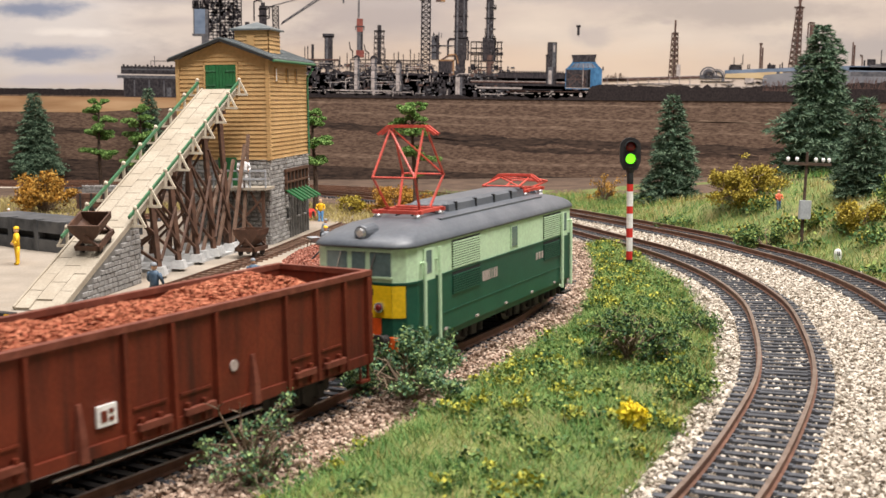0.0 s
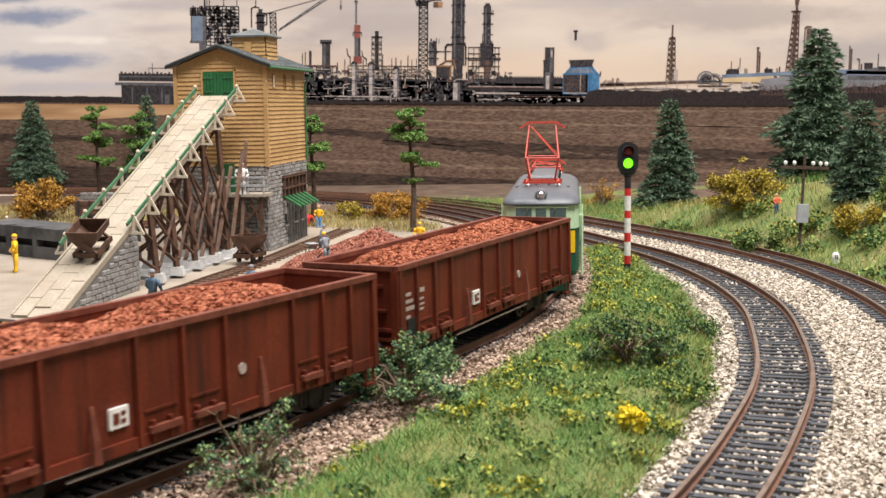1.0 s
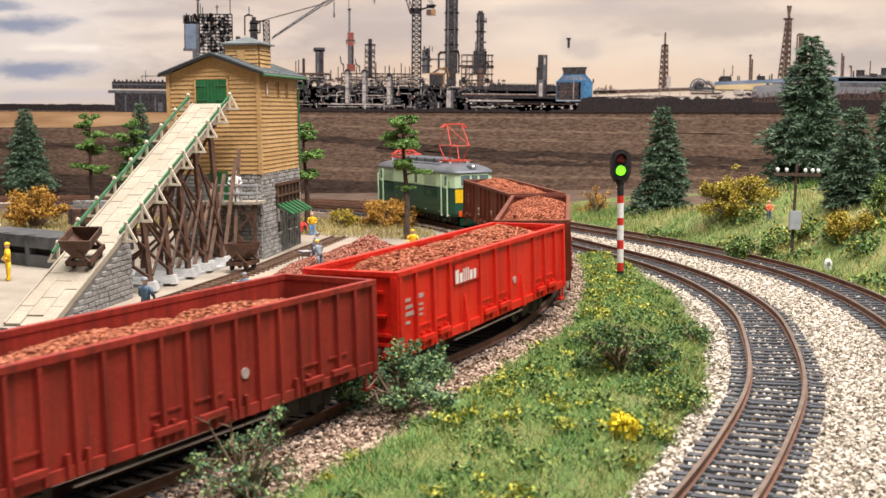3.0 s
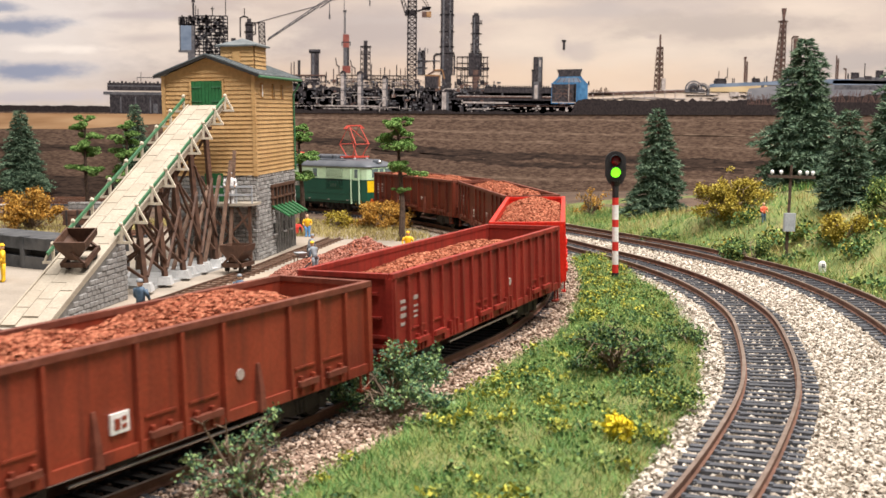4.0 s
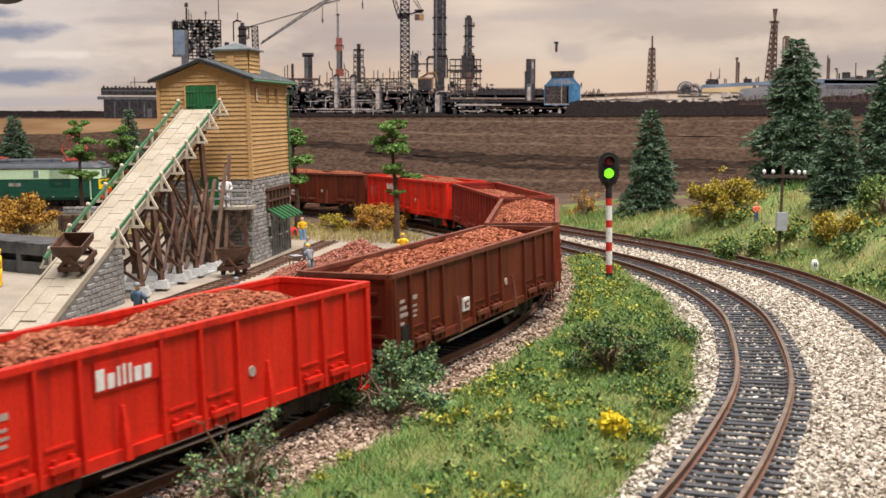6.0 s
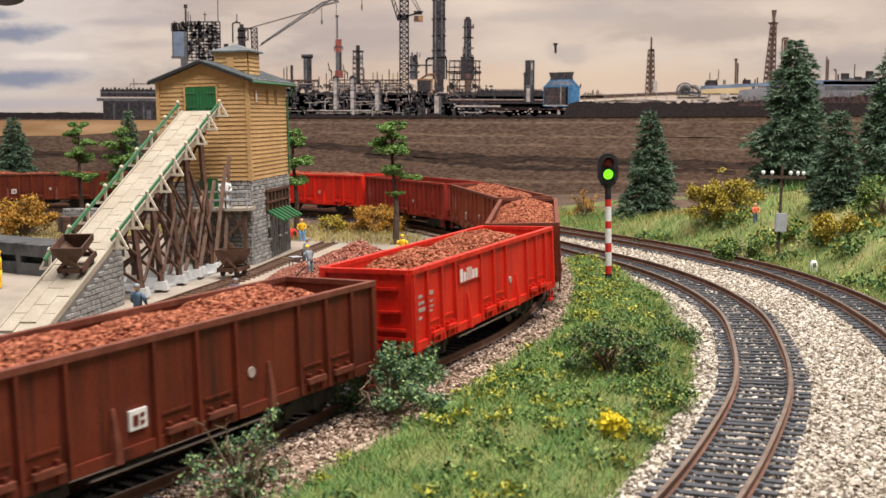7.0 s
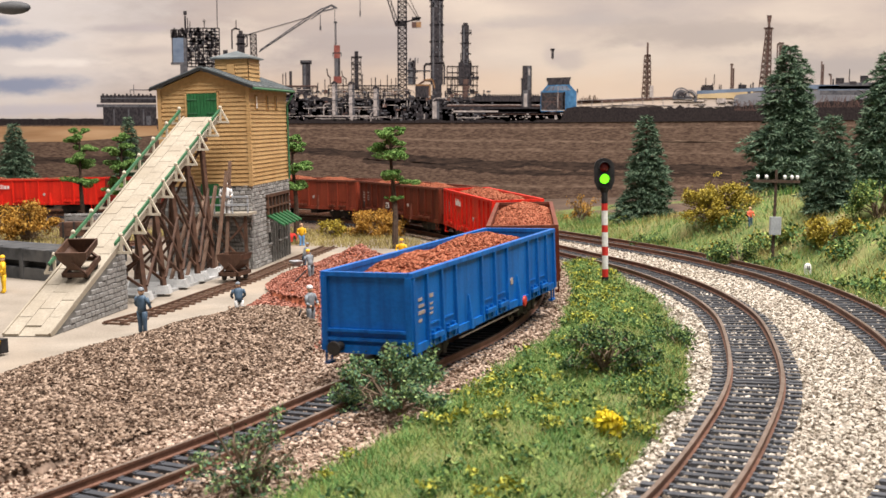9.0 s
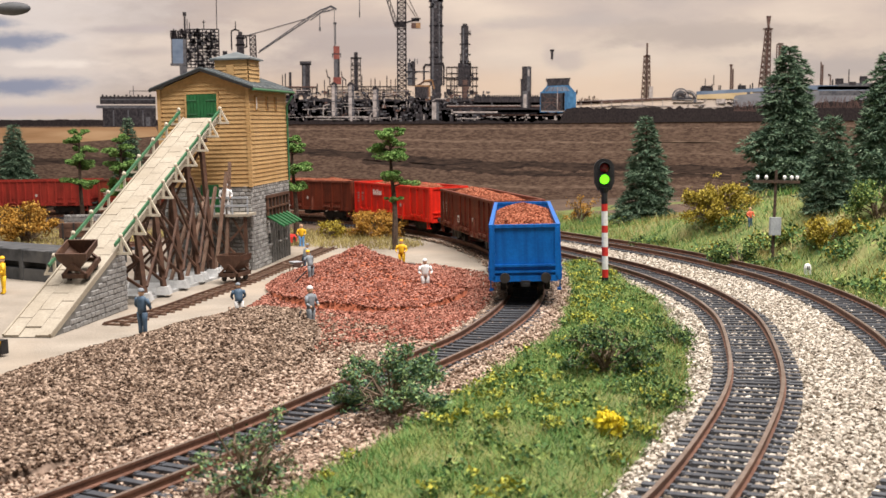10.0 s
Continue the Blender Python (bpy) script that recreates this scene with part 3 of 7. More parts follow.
def sky_material():
    """Printed evening sky: warm haze low down, long soft clouds, blue-grey banks and pale gaps at one side, smoke over the works."""
    m = print_material("printed_sky", [(0.34, (0.33, 0.295, 0.285)), (0.5, (0.415, 0.36, 0.325)), (0.66, (0.49, 0.43, 0.375))], 75, 3.4, 3.0)
    nt = m.node_tree
    p = nt.nodes["Principled BSDF"]
    col = p.inputs["Base Color"].links[0].from_socket
    tc = nt.nodes.new("ShaderNodeTexCoord")
    vec = tc.outputs["Object"]
    mp = nt.nodes.new("ShaderNodeMapping")
    mp.inputs["Scale"].default_value = (16, 1, 42)
    nt.links.new(vec, mp.inputs[0])
    n = nt.nodes.new("ShaderNodeTexNoise")
    n.inputs["Scale"].default_value, n.inputs["Detail"].default_value, n.inputs["Roughness"].default_value = 1.0, 7, 0.6
    nt.links.new(mp.outputs[0], n.inputs["Vector"])
    for u, v, ru, rv, rough, amount, c in (
            (760, 175, 900, 75, 0.5, 0.75, (0.51, 0.40, 0.31)),
            (-40, 60, 460, 260, 0.6, 0.85, (0.55, 0.525, 0.515)),
            (330, 90, 260, 60, 1.6, 0.5, (0.60, 0.53, 0.46)),
            (240, 52, 150, 14, 2.0, 0.8, (0.36, 0.33, 0.34)),
            (250, 92, 90, 12, 2.0, 0.6, (0.37, 0.33, 0.33)),
            (30, 72, 130, 24, 1.5, 1.0, (0.21, 0.24, 0.32)),
            (-20, 42, 90, 14, 1.5, 0.9, (0.22, 0.25, 0.33)),
            (40, 150, 140, 24, 1.5, 1.0, (0.22, 0.25, 0.335)),
            (90, 112, 120, 12, 1.6, 0.8, (0.66, 0.62, 0.58)),
            (60, 196, 190, 16, 1.4, 0.7, (0.40, 0.38, 0.42)),
            (700, 55, 260, 14, 2.0, 0.55, (0.36, 0.325, 0.315)),
            (980, 40, 200, 16, 2.0, 0.6, (0.34, 0.31, 0.30)),
            (1250, 60, 300, 34, 1.6, 0.8, (0.315, 0.28, 0.262)),
            (1480, 115, 240, 44, 1.5, 0.8, (0.31, 0.287, 0.282)),
            (1000, 112, 42, 30, 1.4, 0.6, (0.33, 0.30, 0.295)),
            (972, 100, 22, 30, 1.4, 0.5, (0.36, 0.32, 0.31)),
            (1128, 80, 22, 9, 1.6, 0.7, (0.33, 0.29, 0.28))):
        mx = nt.nodes.new("ShaderNodeMix")
        mx.data_type = "RGBA"
        k = nt.nodes.new("ShaderNodeMath")
        k.operation = "MULTIPLY"
        k.inputs[1].default_value = amount
        nt.links.new(blob(nt, vec, n.outputs["Fac"], u, v, ru, rv, rough), k.inputs[0])
        nt.links.new(k.outputs[0], mx.inputs["Factor"])
        nt.links.new(col, mx.inputs["A"])
        mx.inputs["B"].default_value = (*c, 1)
        col = mx.outputs["Result"]
    nt.links.new(col, p.inputs["Base Color"])
    return m


back = solid("backdrop", Build().box(-1400, 1400, BACK, BACK + 12, -5, 620), sky_material(), at(0, 0), "printed backdrop panel with an evening sky over a refinery", "backdrop", kind="structure")
DEPTH = [0.0]


def printed(name, polys, material, label="", step=0.02):
    """Flat printed shapes on the panel, each a paper's thickness proud of the last."""
    DEPTH[0] += step
    b = Build()
    for poly in polys:
        q = [pr(*p) for p in poly]
        n = len(q)
        y0, y1 = BACK - 0.08 - DEPTH[0], BACK - 0.02
        v = [(x, y0, z) for x, z in q] + [(x, y1, z) for x, z in q]
        b.add(v, [tuple(range(n)), *[(k, (k + 1) % n, n + (k + 1) % n, n + k) for k in range(n)]])
    return part(name, b, material, back, label)


def rect(u0, v0, u1, v1):
    return [(u0, v0), (u1, v0), (u1, v1), (u0, v1)]


def bar(u0, v0, u1, v1, w):
    d = math.hypot(u1 - u0, v1 - v0)
    a, b = -(v1 - v0) / d * w / 2, (u1 - u0) / d * w / 2
    return [(u0 + a, v0 + b), (u1 + a, v1 + b), (u1 - a, v1 - b), (u0 - a, v0 - b)]


def pipe(w, *pts):
    """A bent pipe through the points."""
    return [bar(*a, *b, w) for a, b in zip(pts, pts[1:])] + [rect(u - w / 2, v - w / 2, u + w / 2, v + w / 2) for u, v in pts[1:-1]]


def ring_arc(u, v, r, w, a0=0.0, a1=math.pi, n=12):
    a = np.linspace(a0, a1, n)
    o = [(u + r * math.cos(x), v - r * math.sin(x)) for x in a]
    return o + [(u + (r - w) * math.cos(x), v - (r - w) * math.sin(x)) for x in a[::-1]]


def lattice(u0, u1, v0, v1, w0, w1, step, w=1.6, thin=0.5):
    """A lattice mast: centre line from (u0, v0) at the top to (u1, v1)."""
    out = []
    n = max(2, int((v1 - v0) / step))
    f = lambda k, s: (u0 + (u1 - u0) * k / n + s * (w0 + (w1 - w0) * k / n) / 2, v0 + (v1 - v0) * k / n)
    for s in (-1, 1):
        out.append(bar(*f(0, s), *f(n, s), w))
    for k in range(n):
        out += [bar(*f(k, -1), *f(k + 1, 1), w * thin), bar(*f(k, 1), *f(k + 1, -1), w * thin), bar(*f(k, -1), *f(k, 1), w * thin)]
    return out


def frame_works(u0, v0, u1, v1, du, dv, w=0.9):
    """Open steel framing of posts, decks and a few braces."""
    out = []
    us, vs = np.arange(u0, u1 + 0.1, du), np.arange(v0, v1 + 0.1, dv)
    out += [rect(u - w / 2, v0, u + w / 2, v1) for u in us]
    out += [rect(u0, v - w / 2, u1, v + w / 2) for v in vs]
    for a, b in zip(us, us[1:]):
        for c, d in zip(vs, vs[1:]):
            if prng.random() < 0.35:
                out.append(bar(a, c, b, d, w * 0.6) if prng.random() < 0.5 else bar(a, d, b, c, w * 0.6))
    return out


def clutter(n, u0, v0, u1, v1, w, h):
    """Small plant: boxes, drums and pipe ends."""
    return [rect(u, v, u + prng.uniform(*w), min(v1, v + prng.uniform(*h))) for u, v in ((prng.uniform(u0, u1), prng.uniform(v0, v1 - 1)) for _ in range(n))]


def ragged(u0, u1, v, low, amp, step, seed):
    """A strip with an uneven top edge."""
    us = np.arange(u0, u1, step)
    return [(u, v + wobble(u, 0, step * 2.2, amp, seed) + wobble(u, 0, step * 9, amp, seed + 4)) for u in us] + [(u1, low), (u0, low)]


def streak_band(pts, thick, amp, seed, step=9):
    """A band with ragged rims along a line of drawing places."""
    us = np.arange(pts[0][0], pts[-1][0] + 0.1, step)
    vs = np.interp(us, [q[0] for q in pts], [q[1] for q in pts])
    top = [(u, v - thick / 2 + wobble(u, 0, 14, amp, seed) + wobble(u, 0, 70, amp, seed + 2)) for u, v in zip(us, vs)]
    return top + [(u, v + thick / 2 + wobble(u, 0, 14, amp, seed + 5) + wobble(u, 0, 70, amp, seed + 7)) for u, v in zip(us[::-1], vs[::-1])]


PF = print_material("printed_plough", [(0.34, (0.056, 0.034, 0.025)), (0.5, (0.098, 0.063, 0.045)), (0.66, (0.15, 0.10, 0.073))], 1.2, 4.0, 1.0)
PF2 = print_material("printed_furrow", [(0.36, (0.020, 0.014, 0.012)), (0.64, (0.066, 0.043, 0.032))], 1.7, 5.0, 5.0)
PF4 = print_material("printed_pale_furrow", [(0.36, (0.10, 0.064, 0.046)), (0.64, (0.20, 0.138, 0.10))], 1.6, 5.5, 6.0)
PF3 = print_material("printed_stubble", [(0.3, (0.27, 0.15, 0.075)), (0.7, (0.42, 0.27, 0.15))], 8, 9, 8.0)
PD = print_material("printed_ironwork", [(0.3, (0.012, 0.011, 0.014)), (0.7, (0.048, 0.041, 0.043))], 3, 0.6, 2.0)
PG = print_material("printed_steel", [(0.3, (0.045, 0.046, 0.054)), (0.7, (0.11, 0.105, 0.11))], 4, 1, 4.0)
PL = print_material("printed_pale_pipe", [(0.3, (0.17, 0.145, 0.135)), (0.7, (0.40, 0.35, 0.33))], 4, 1, 4.5)
PB = print_material("printed_blue", [(0.3, (0.022, 0.075, 0.16)), (0.7, (0.06, 0.16, 0.29))], 6, 0.7, 6.0)
PT = print_material("printed_pale_blue", [(0.3, (0.085, 0.115, 0.165)), (0.7, (0.165, 0.20, 0.26))], 9, 2, 6.5)
PW = print_material("printed_grey_wall", [(0.3, (0.11, 0.11, 0.125)), (0.7, (0.18, 0.178, 0.19))], 14, 2, 6.8)
PY = print_material("printed_cream", [(0.3, (0.38, 0.28, 0.16)), (0.7, (0.48, 0.37, 0.22))], 9, 3, 7.0)
PR = print_material("printed_rust", [(0.3, (0.13, 0.035, 0.03)), (0.7, (0.21, 0.07, 0.055))], 5, 1, 7.5)
PM = print_material("printed_rusty_mast", [(0.3, (0.05, 0.030, 0.027)), (0.7, (0.115, 0.068, 0.055))], 3, 1, 3.5)
PO = print_material("printed_ochre_duct", [(0.3, (0.16, 0.085, 0.04)), (0.7, (0.28, 0.165, 0.085))], 5, 1, 3.9)
PH = print_material("printed_hedge", [(0.3, (0.009, 0.007, 0.008)), (0.7, (0.032, 0.024, 0.023))], 2, 0.6, 9.0)
prng = random.Random(5)

printed("printed_far_wood", [ragged(-500, 300, 211, 245, 1.6, 5, 1.0)], PH)
printed("printed_field", [[(-500, 224), (230, 222), (480, 218), (484, 213), (1000, 210), (1700, 204), (2100, 200), (2100, 420), (-500, 420)]], PF, "ploughed brown field printed on the panel")
printed("printed_field", [[(-500, 227), (275, 224), (282, 240), (120, 252), (-500, 256)]], PF3, "ochre stubble strip")
printed("printed_field", [streak_band([(505, 264), (800, 288), (1200, 299), (1700, 303)], 13, 5, 1.0), streak_band([(640, 284), (900, 306), (1300, 312)], 8, 4, 2.0), streak_band([(-500, 282), (280, 286)], 12, 5, 3.0)], PF2, "dark furrow band")
printed("printed_field", [streak_band([(500, 228), (1000, 226), (1700, 222)], 3, 2, 4.0), streak_band([(560, 246), (1100, 252), (1700, 250)], 4, 3, 5.0), streak_band([(700, 262), (1250, 272), (1700, 272)], 3, 2.5, 6.0), streak_band([(500, 318), (900, 330), (1700, 332)], 5, 3, 7.0)], PF4, "paler furrow crests")
printed("printed_field", [[(-500, 330), (500, 338), (1000, 354), (1700, 347), (1700, 420), (-500, 420)]], PF2)

# long hall
printed("printed_hall", [rect(182, 186, 276, 223), rect(178, 170, 276, 183), *[rect(181 + 7 * k, 166.5 + (k % 3), 184.5 + 7 * k, 171) for k in range(13)]], PD, "long dark factory hall")
printed("printed_hall", [rect(171, 185.5, 276, 190.5), rect(179, 174, 276, 176.2), rect(236.6, 151, 237.8, 168), rect(230, 159.5, 276, 160.6), rect(230, 160, 231, 166)], PG)
printed("printed_hall_opening", [rect(200 + 26 * k, 194, 202.4 + 26 * k, 222) for k in range(3)] + [rect(258, 206, 266, 222)], PG)
# tank tower and scaffolded tower
printed("printed_tank_tower", [rect(306, 68, 331, 112)], PT, "pale blue tank tower")
printed("printed_tank_tower", [rect(326.5, 68, 332.5, 112), rect(304, 111.5, 334, 115.5), rect(320, 115, 333, 132), rect(306, 68, 308, 112)], PG)
printed("printed_tank_frame", clutter(26, 306, 50, 330, 69, (1.5, 4), (8, 18)) + frame_works(305, 55, 332, 68, 4.5, 6, 1.0) + [rect(329, 30, 332, 60), rect(327.5, 22, 333.5, 29), rect(334, 34, 335.2, 55), rect(338, 40, 339.2, 55), rect(363, 36, 364.4, 52), rect(361, 39, 367, 40)], PD)
printed("printed_tank_frame", frame_works(333, 52, 390, 120, 7.1, 5.6, 1.7) + clutter(120, 333, 52, 385, 118, (2, 7), (2, 7)) + [rect(351, 50, 354.5, 120), rect(386, -40, 387.2, 52)], PD, "dark scaffolded tower")
printed("printed_tank_frame", clutter(46, 334, 54, 386, 114, (1.2, 4), (0.8, 1.8)) + clutter(14, 334, 54, 386, 110, (0.8, 1.4), (4, 9)), PG)
# vessel, mast and luffing crane behind the loading tower
printed("printed_column", [rect(421, 62, 434, 98), rect(424, 56, 431, 63), rect(420, 66, 436, 68.5), rect(419, 78, 436, 80.5), rect(418.8, 38, 420.2, 54), *pipe(2.2, (412, 88), (412, 55), (418, 52), (426, 54)), *pipe(2.0, (433, 62), (438.5, 66), (438.5, 82), (434, 84)), *lattice(449, 452, 62, 168, 10.5, 9, 8, 1.7), rect(396, 90, 404, 97), rect(436, 62, 446, 64)], PD)
printed("printed_crane", [bar(459, 93, 549, 34, 1.6), bar(461, 89.5, 549, 29.5, 1.4), bar(549, 30, 571, 17, 2.0), bar(551, 36, 573, 21, 1.6), bar(571, 18, 586, 11.5, 2.0), bar(573, 22, 592, 17, 1.8), bar(586, 11, 597, 17, 3.0), bar(442, 62, 552, 31, 1.1), bar(552, 31, 588, 12, 1.0), rect(592.5, 18, 593.3, 82), rect(594, 40, 595.6, 80), rect(591, 40, 597, 43), rect(566.8, 28, 568, 50), rect(566, 48, 569, 55), rect(636.8, -40, 638, 26), rect(636.4, 22, 638.4, 31)]
        + [bar(461 + 11 * k, 91.5 - 7.2 * k, 466 + 11 * k, 86.5 - 7.2 * k, 0.8) for k in range(8)], PG, "grey lattice cranes")
printed("printed_crane", lattice(711, 711, -40, 205, 14, 15, 9, 2.2, 0.5) + [bar(700, 48, 683, -6, 1.6), bar(704, 42, 688, -6, 1.3), rect(699, 38, 719, 48), bar(719, 40, 744, 33, 2.4), bar(716, 0, 738, 34, 0.8), bar(722, -4, 740, 32, 0.8), rect(728, 32, 742, 38)] + [bar(701 - 3.2 * k, 46 - 10 * k, 701 - 3.2 * k, 38 - 10 * k, 0.9) for k in range(5)], PD, "dark tower crane")
printed("printed_crane", [rect(728, 40.5, 744, 50)], PO, "ochre counterweight")
printed("printed_crane", [rect(728, 40.5, 736, 50)], PM)
# chimneys
printed("printed_chimney", [rect(535, 112, 549, 170), rect(531.5, 108, 551.5, 114.5), rect(512, 127, 516.4, 165), rect(627, 92, 633.5, 160), *lattice(630, 630, 102, 162, 16, 18, 10, 1.0), rect(621, 101, 640, 103), rect(621, 115, 639, 116.2), rect(973.5, 88, 977.5, 104), rect(971.5, 87, 979, 90)], PD, "dark chimneys")
printed("printed_chimney", [rect(536.5, 115, 541, 160), rect(533, 109.5, 550, 111)], PG)
printed("printed_chimney", [rect(591, 81.5, 601.5, 104), rect(590, 136, 604, 148)], PR, "rust red chimney")
printed("printed_chimney", [rect(591.5, 104, 601, 136)], PG)
printed("printed_chimney", [rect(598, 104, 601.5, 136), rect(588.5, 94, 604, 96), rect(588.5, 96, 589.6, 101), rect(603, 96, 604, 101), *pipe(1.4, (578, 122), (580, 134), (584, 137), (584, 150)), *pipe(1.4, (604, 126), (606, 136), (612, 140), (612, 150))], PD)
# distillation columns
printed("printed_column", [rect(761, -40, 782.5, 150), rect(758.5, -2, 784, 4), *[rect(759, v, 784.5, v + 1.8) for v in (12, 45, 74, 100, 112)], rect(764, 150, 780, 180), *pipe(3.2, (750, 142), (750, 118), (753, 114), (761, 114)), *pipe(2.6, (783, 110), (785, 118), (785, 150)), rect(815.5, 46, 828, 112), rect(818, 42, 826, 47), rect(810, 111, 833, 152), *[rect(813, v, 832, v + 1.5) for v in (59, 77, 95, 108)], rect(829, 54, 830, 62), rect(831.5, 54, 832.5, 62), rect(813.5, 98, 814.6, 112), *pipe(2.2, (826, 112), (832, 113), (832, 132), (838, 134))], PD, "dark distillation columns")
printed("printed_column", [rect(764, -40, 767, 150), rect(776, 4, 778, 110), *clutter(20, 763, 0, 779, 148, (2, 7), (1.2, 4)), rect(818, 50, 820.5, 112), *clutter(9, 816, 50, 826, 150, (2, 5), (1.2, 4))], PG)
printed("printed_column", [rect(818, 140, 828, 188), rect(814, 150, 829, 152)], PM)
printed("printed_column", [rect(721, 110, 734, 150), rect(719, 125, 738, 127.5), rect(718, 137, 738, 139), rect(724, 103, 725.5, 112), rect(733, 103, 734.6, 116), rect(738, 104, 739, 112), rect(726, 125, 760, 126.4)], PG, "steel vessel")
printed("printed_column", [rect(729, 110, 734.5, 150), *clutter(10, 720, 104, 736, 148, (1, 4), (2, 5))], PD)
# the low plant
printed("printed_refinery", [ragged(486, 1000, 174, 217.5, 4, 5, 2.0), rect(486, 178, 1000, 218), rect(734, 152, 760, 176)], PD, "dark mass of refinery plant")
printed("printed_refinery", clutter(230, 488, 156, 850, 214, (2, 8), (3, 14)) + frame_works(790, 118, 845, 188, 9.2, 11, 1.1) + frame_works(504, 154, 560, 164, 7, 10, 1.2) + frame_works(580, 152, 706, 176, 9, 6, 0.8) + [rect(842, 118, 843.2, 168), rect(834, 138, 846, 139.4), rect(786, 136, 846, 138)] + [rect(u, prng.uniform(128, 150), u + prng.uniform(0.8, 1.6), 170) for u in (500, 505, 561, 574, 606, 640, 656, 663, 672, 684, 691, 699, 796, 803)], PD)
printed("printed_refinery_detail", clutter(150, 490, 158, 870, 214, (1.5, 7), (1, 4)), PG)
printed("printed_refinery_detail", clutter(36, 490, 150, 860, 205, (2, 8), (1.5, 6)) + [*pipe(2.6, (758, 178), (758, 152), (736, 152)), *pipe(2.6, (738, 151), (752, 142), (766, 143), (768, 158)), rect(690, 162, 702, 168), rect(504, 152, 560, 154)], PM)
printed("printed_refinery_detail", [*pipe(2.2, (760, 176), (760, 151), (734, 151)), *pipe(2.0, (750, 142), (764, 140.5), (768, 156)), rect(692, 163, 700, 166)], PO)
printed("printed_refinery_stack", [rect(587, 149, 595.5, 204), rect(616.5, 150, 625.5, 206), rect(660, 158, 668.5, 206), rect(764, 180, 774.5, 217), rect(619, 206, 623, 219)], PL, "pale pipes and stacks")
printed("printed_refinery_stack", [rect(592.5, 149, 596.5, 204), rect(622.5, 150, 626.5, 206), rect(666, 158, 669.5, 206), rect(771.5, 180, 776, 217), *[rect(586, v, 597, v + 1.4) for v in (152, 160, 178, 196)], *[rect(615, v, 627, v + 1.4) for v in (158, 170, 184)], *[rect(658, v, 670, v + 1.2) for v in (164, 176, 190)]], PG)
printed("printed_refinery_stack", [ring_arc(591, 150, 5.5, 3.5), ring_arc(621, 151, 6.5, 4), ring_arc(664, 158, 5.5, 3), ring_arc(769, 180, 6, 4)], PD)
printed("printed_refinery_pipes", clutter(34, 492, 158, 700, 212, (6, 36), (0.5, 1.1)) + clutter(44, 492, 158, 760, 212, (0.6, 1.6), (3, 12)) + clutter(40, 492, 158, 860, 214, (1, 3.4), (0.7, 2.2)) + [rect(540, 205, 655, 207), rect(556, 210, 610, 211.2), *pipe(1.6, (572, 205), (572, 186), (584, 183)), *pipe(1.8, (655, 217), (655, 202), (660, 198)), *pipe(1.6, (677, 190), (680, 182), (680, 172)), rect(536, 192, 560, 193), *pipe(1.6, (765, 178), (770, 174), (790, 174))], PL)
# pipe bridges
printed("printed_pipe_bridge", [rect(838, 170, 955, 180), *[rect(840 + 4.2 * k, 167.5, 842.4 + 4.2 * k, 171) for k in range(27)], rect(788, 190, 1000, 193), rect(788, 199, 950, 200)], PD)
printed("printed_pipe_bridge", [rect(790, 185, 955, 188.6), rect(1020, 178, 1060, 182), [(1020, 178), (1190, 171), (1190, 175), (1020, 184)], rect(860, 202, 1000, 203)], PM, "long pipe bridge")
printed("printed_pipe_bridge", [rect(790, 185.4, 955, 186.4), rect(798, 196, 880, 199), rect(798, 193, 801, 201), [(1020, 177.6), (1190, 170.6), (1190, 171.8), (1020, 179)], [(1022, 189), (1130, 184), (1160, 187), (1160, 188.2), (1130, 185.4), (1022, 190.4)], rect(1075, 186, 1190, 187.6), rect(1100, 192, 1240, 193), *[rect(1027 + 18 * k, 180 - 0.7 * k, 1028.2 + 18 * k, 200) for k in range(9)], rect(860, 206, 900, 207), rect(810, 208, 850, 209.4), *clutter(26, 800, 200, 1000, 214, (1, 5), (0.8, 3))], PL)
printed("printed_chimney", [rect(923, 117, 939, 192), rect(921, 140, 923, 190), rect(938, 166, 939.5, 190), rect(920, 139, 926, 141)], PD)
printed("printed_chimney", [rect(931.5, 118, 937, 160), rect(924, 160, 933, 190)], PG)
printed("printed_chimney", [rect(925.5, 166, 931, 190), rect(933, 122, 936, 134)], PL)
# cooling tower
printed("printed_cooling_tower", [[(965, 138.5), (1008.5, 137), (1005, 147), (1008, 152), (1017, 162), (957, 162), (966, 152), (968, 146)], rect(955, 162, 1018.5, 198)], PB, "blue cooling tower")
printed("printed_cooling_tower", [[(965, 138.5), (1008.5, 137), (1005.5, 146), (1006.5, 150), (967, 151), (968, 146)], rect(956, 164, 997, 195), rect(995, 163, 998.5, 198), rect(1019, 158, 1021, 164)], PD)
printed("printed_cooling_tower", [[(970, 153), (1000, 152), (1009, 160), (962, 161)]], PT)
printed("printed_cooling_tower", [bar(972 + 7 * k, 153, 966 + 9.5 * k, 161, 1.0) for k in range(5)] + [ring_arc(976, 186, 14, 1.0, 0, 2 * math.pi, 22), bar(960, 194, 990, 168, 1.0), bar(960, 168, 990, 194, 1.0), rect(958, 180, 992, 181.2), rect(986, 164, 987.2, 195)], PM)
printed("printed_cooling_tower", [rect(985, 153, 986, 196), rect(956, 195, 998, 196.4), rect(980, 204, 984, 216), *clutter(12, 958, 196, 1018, 214, (1, 8), (0.6, 1.4))], PL)
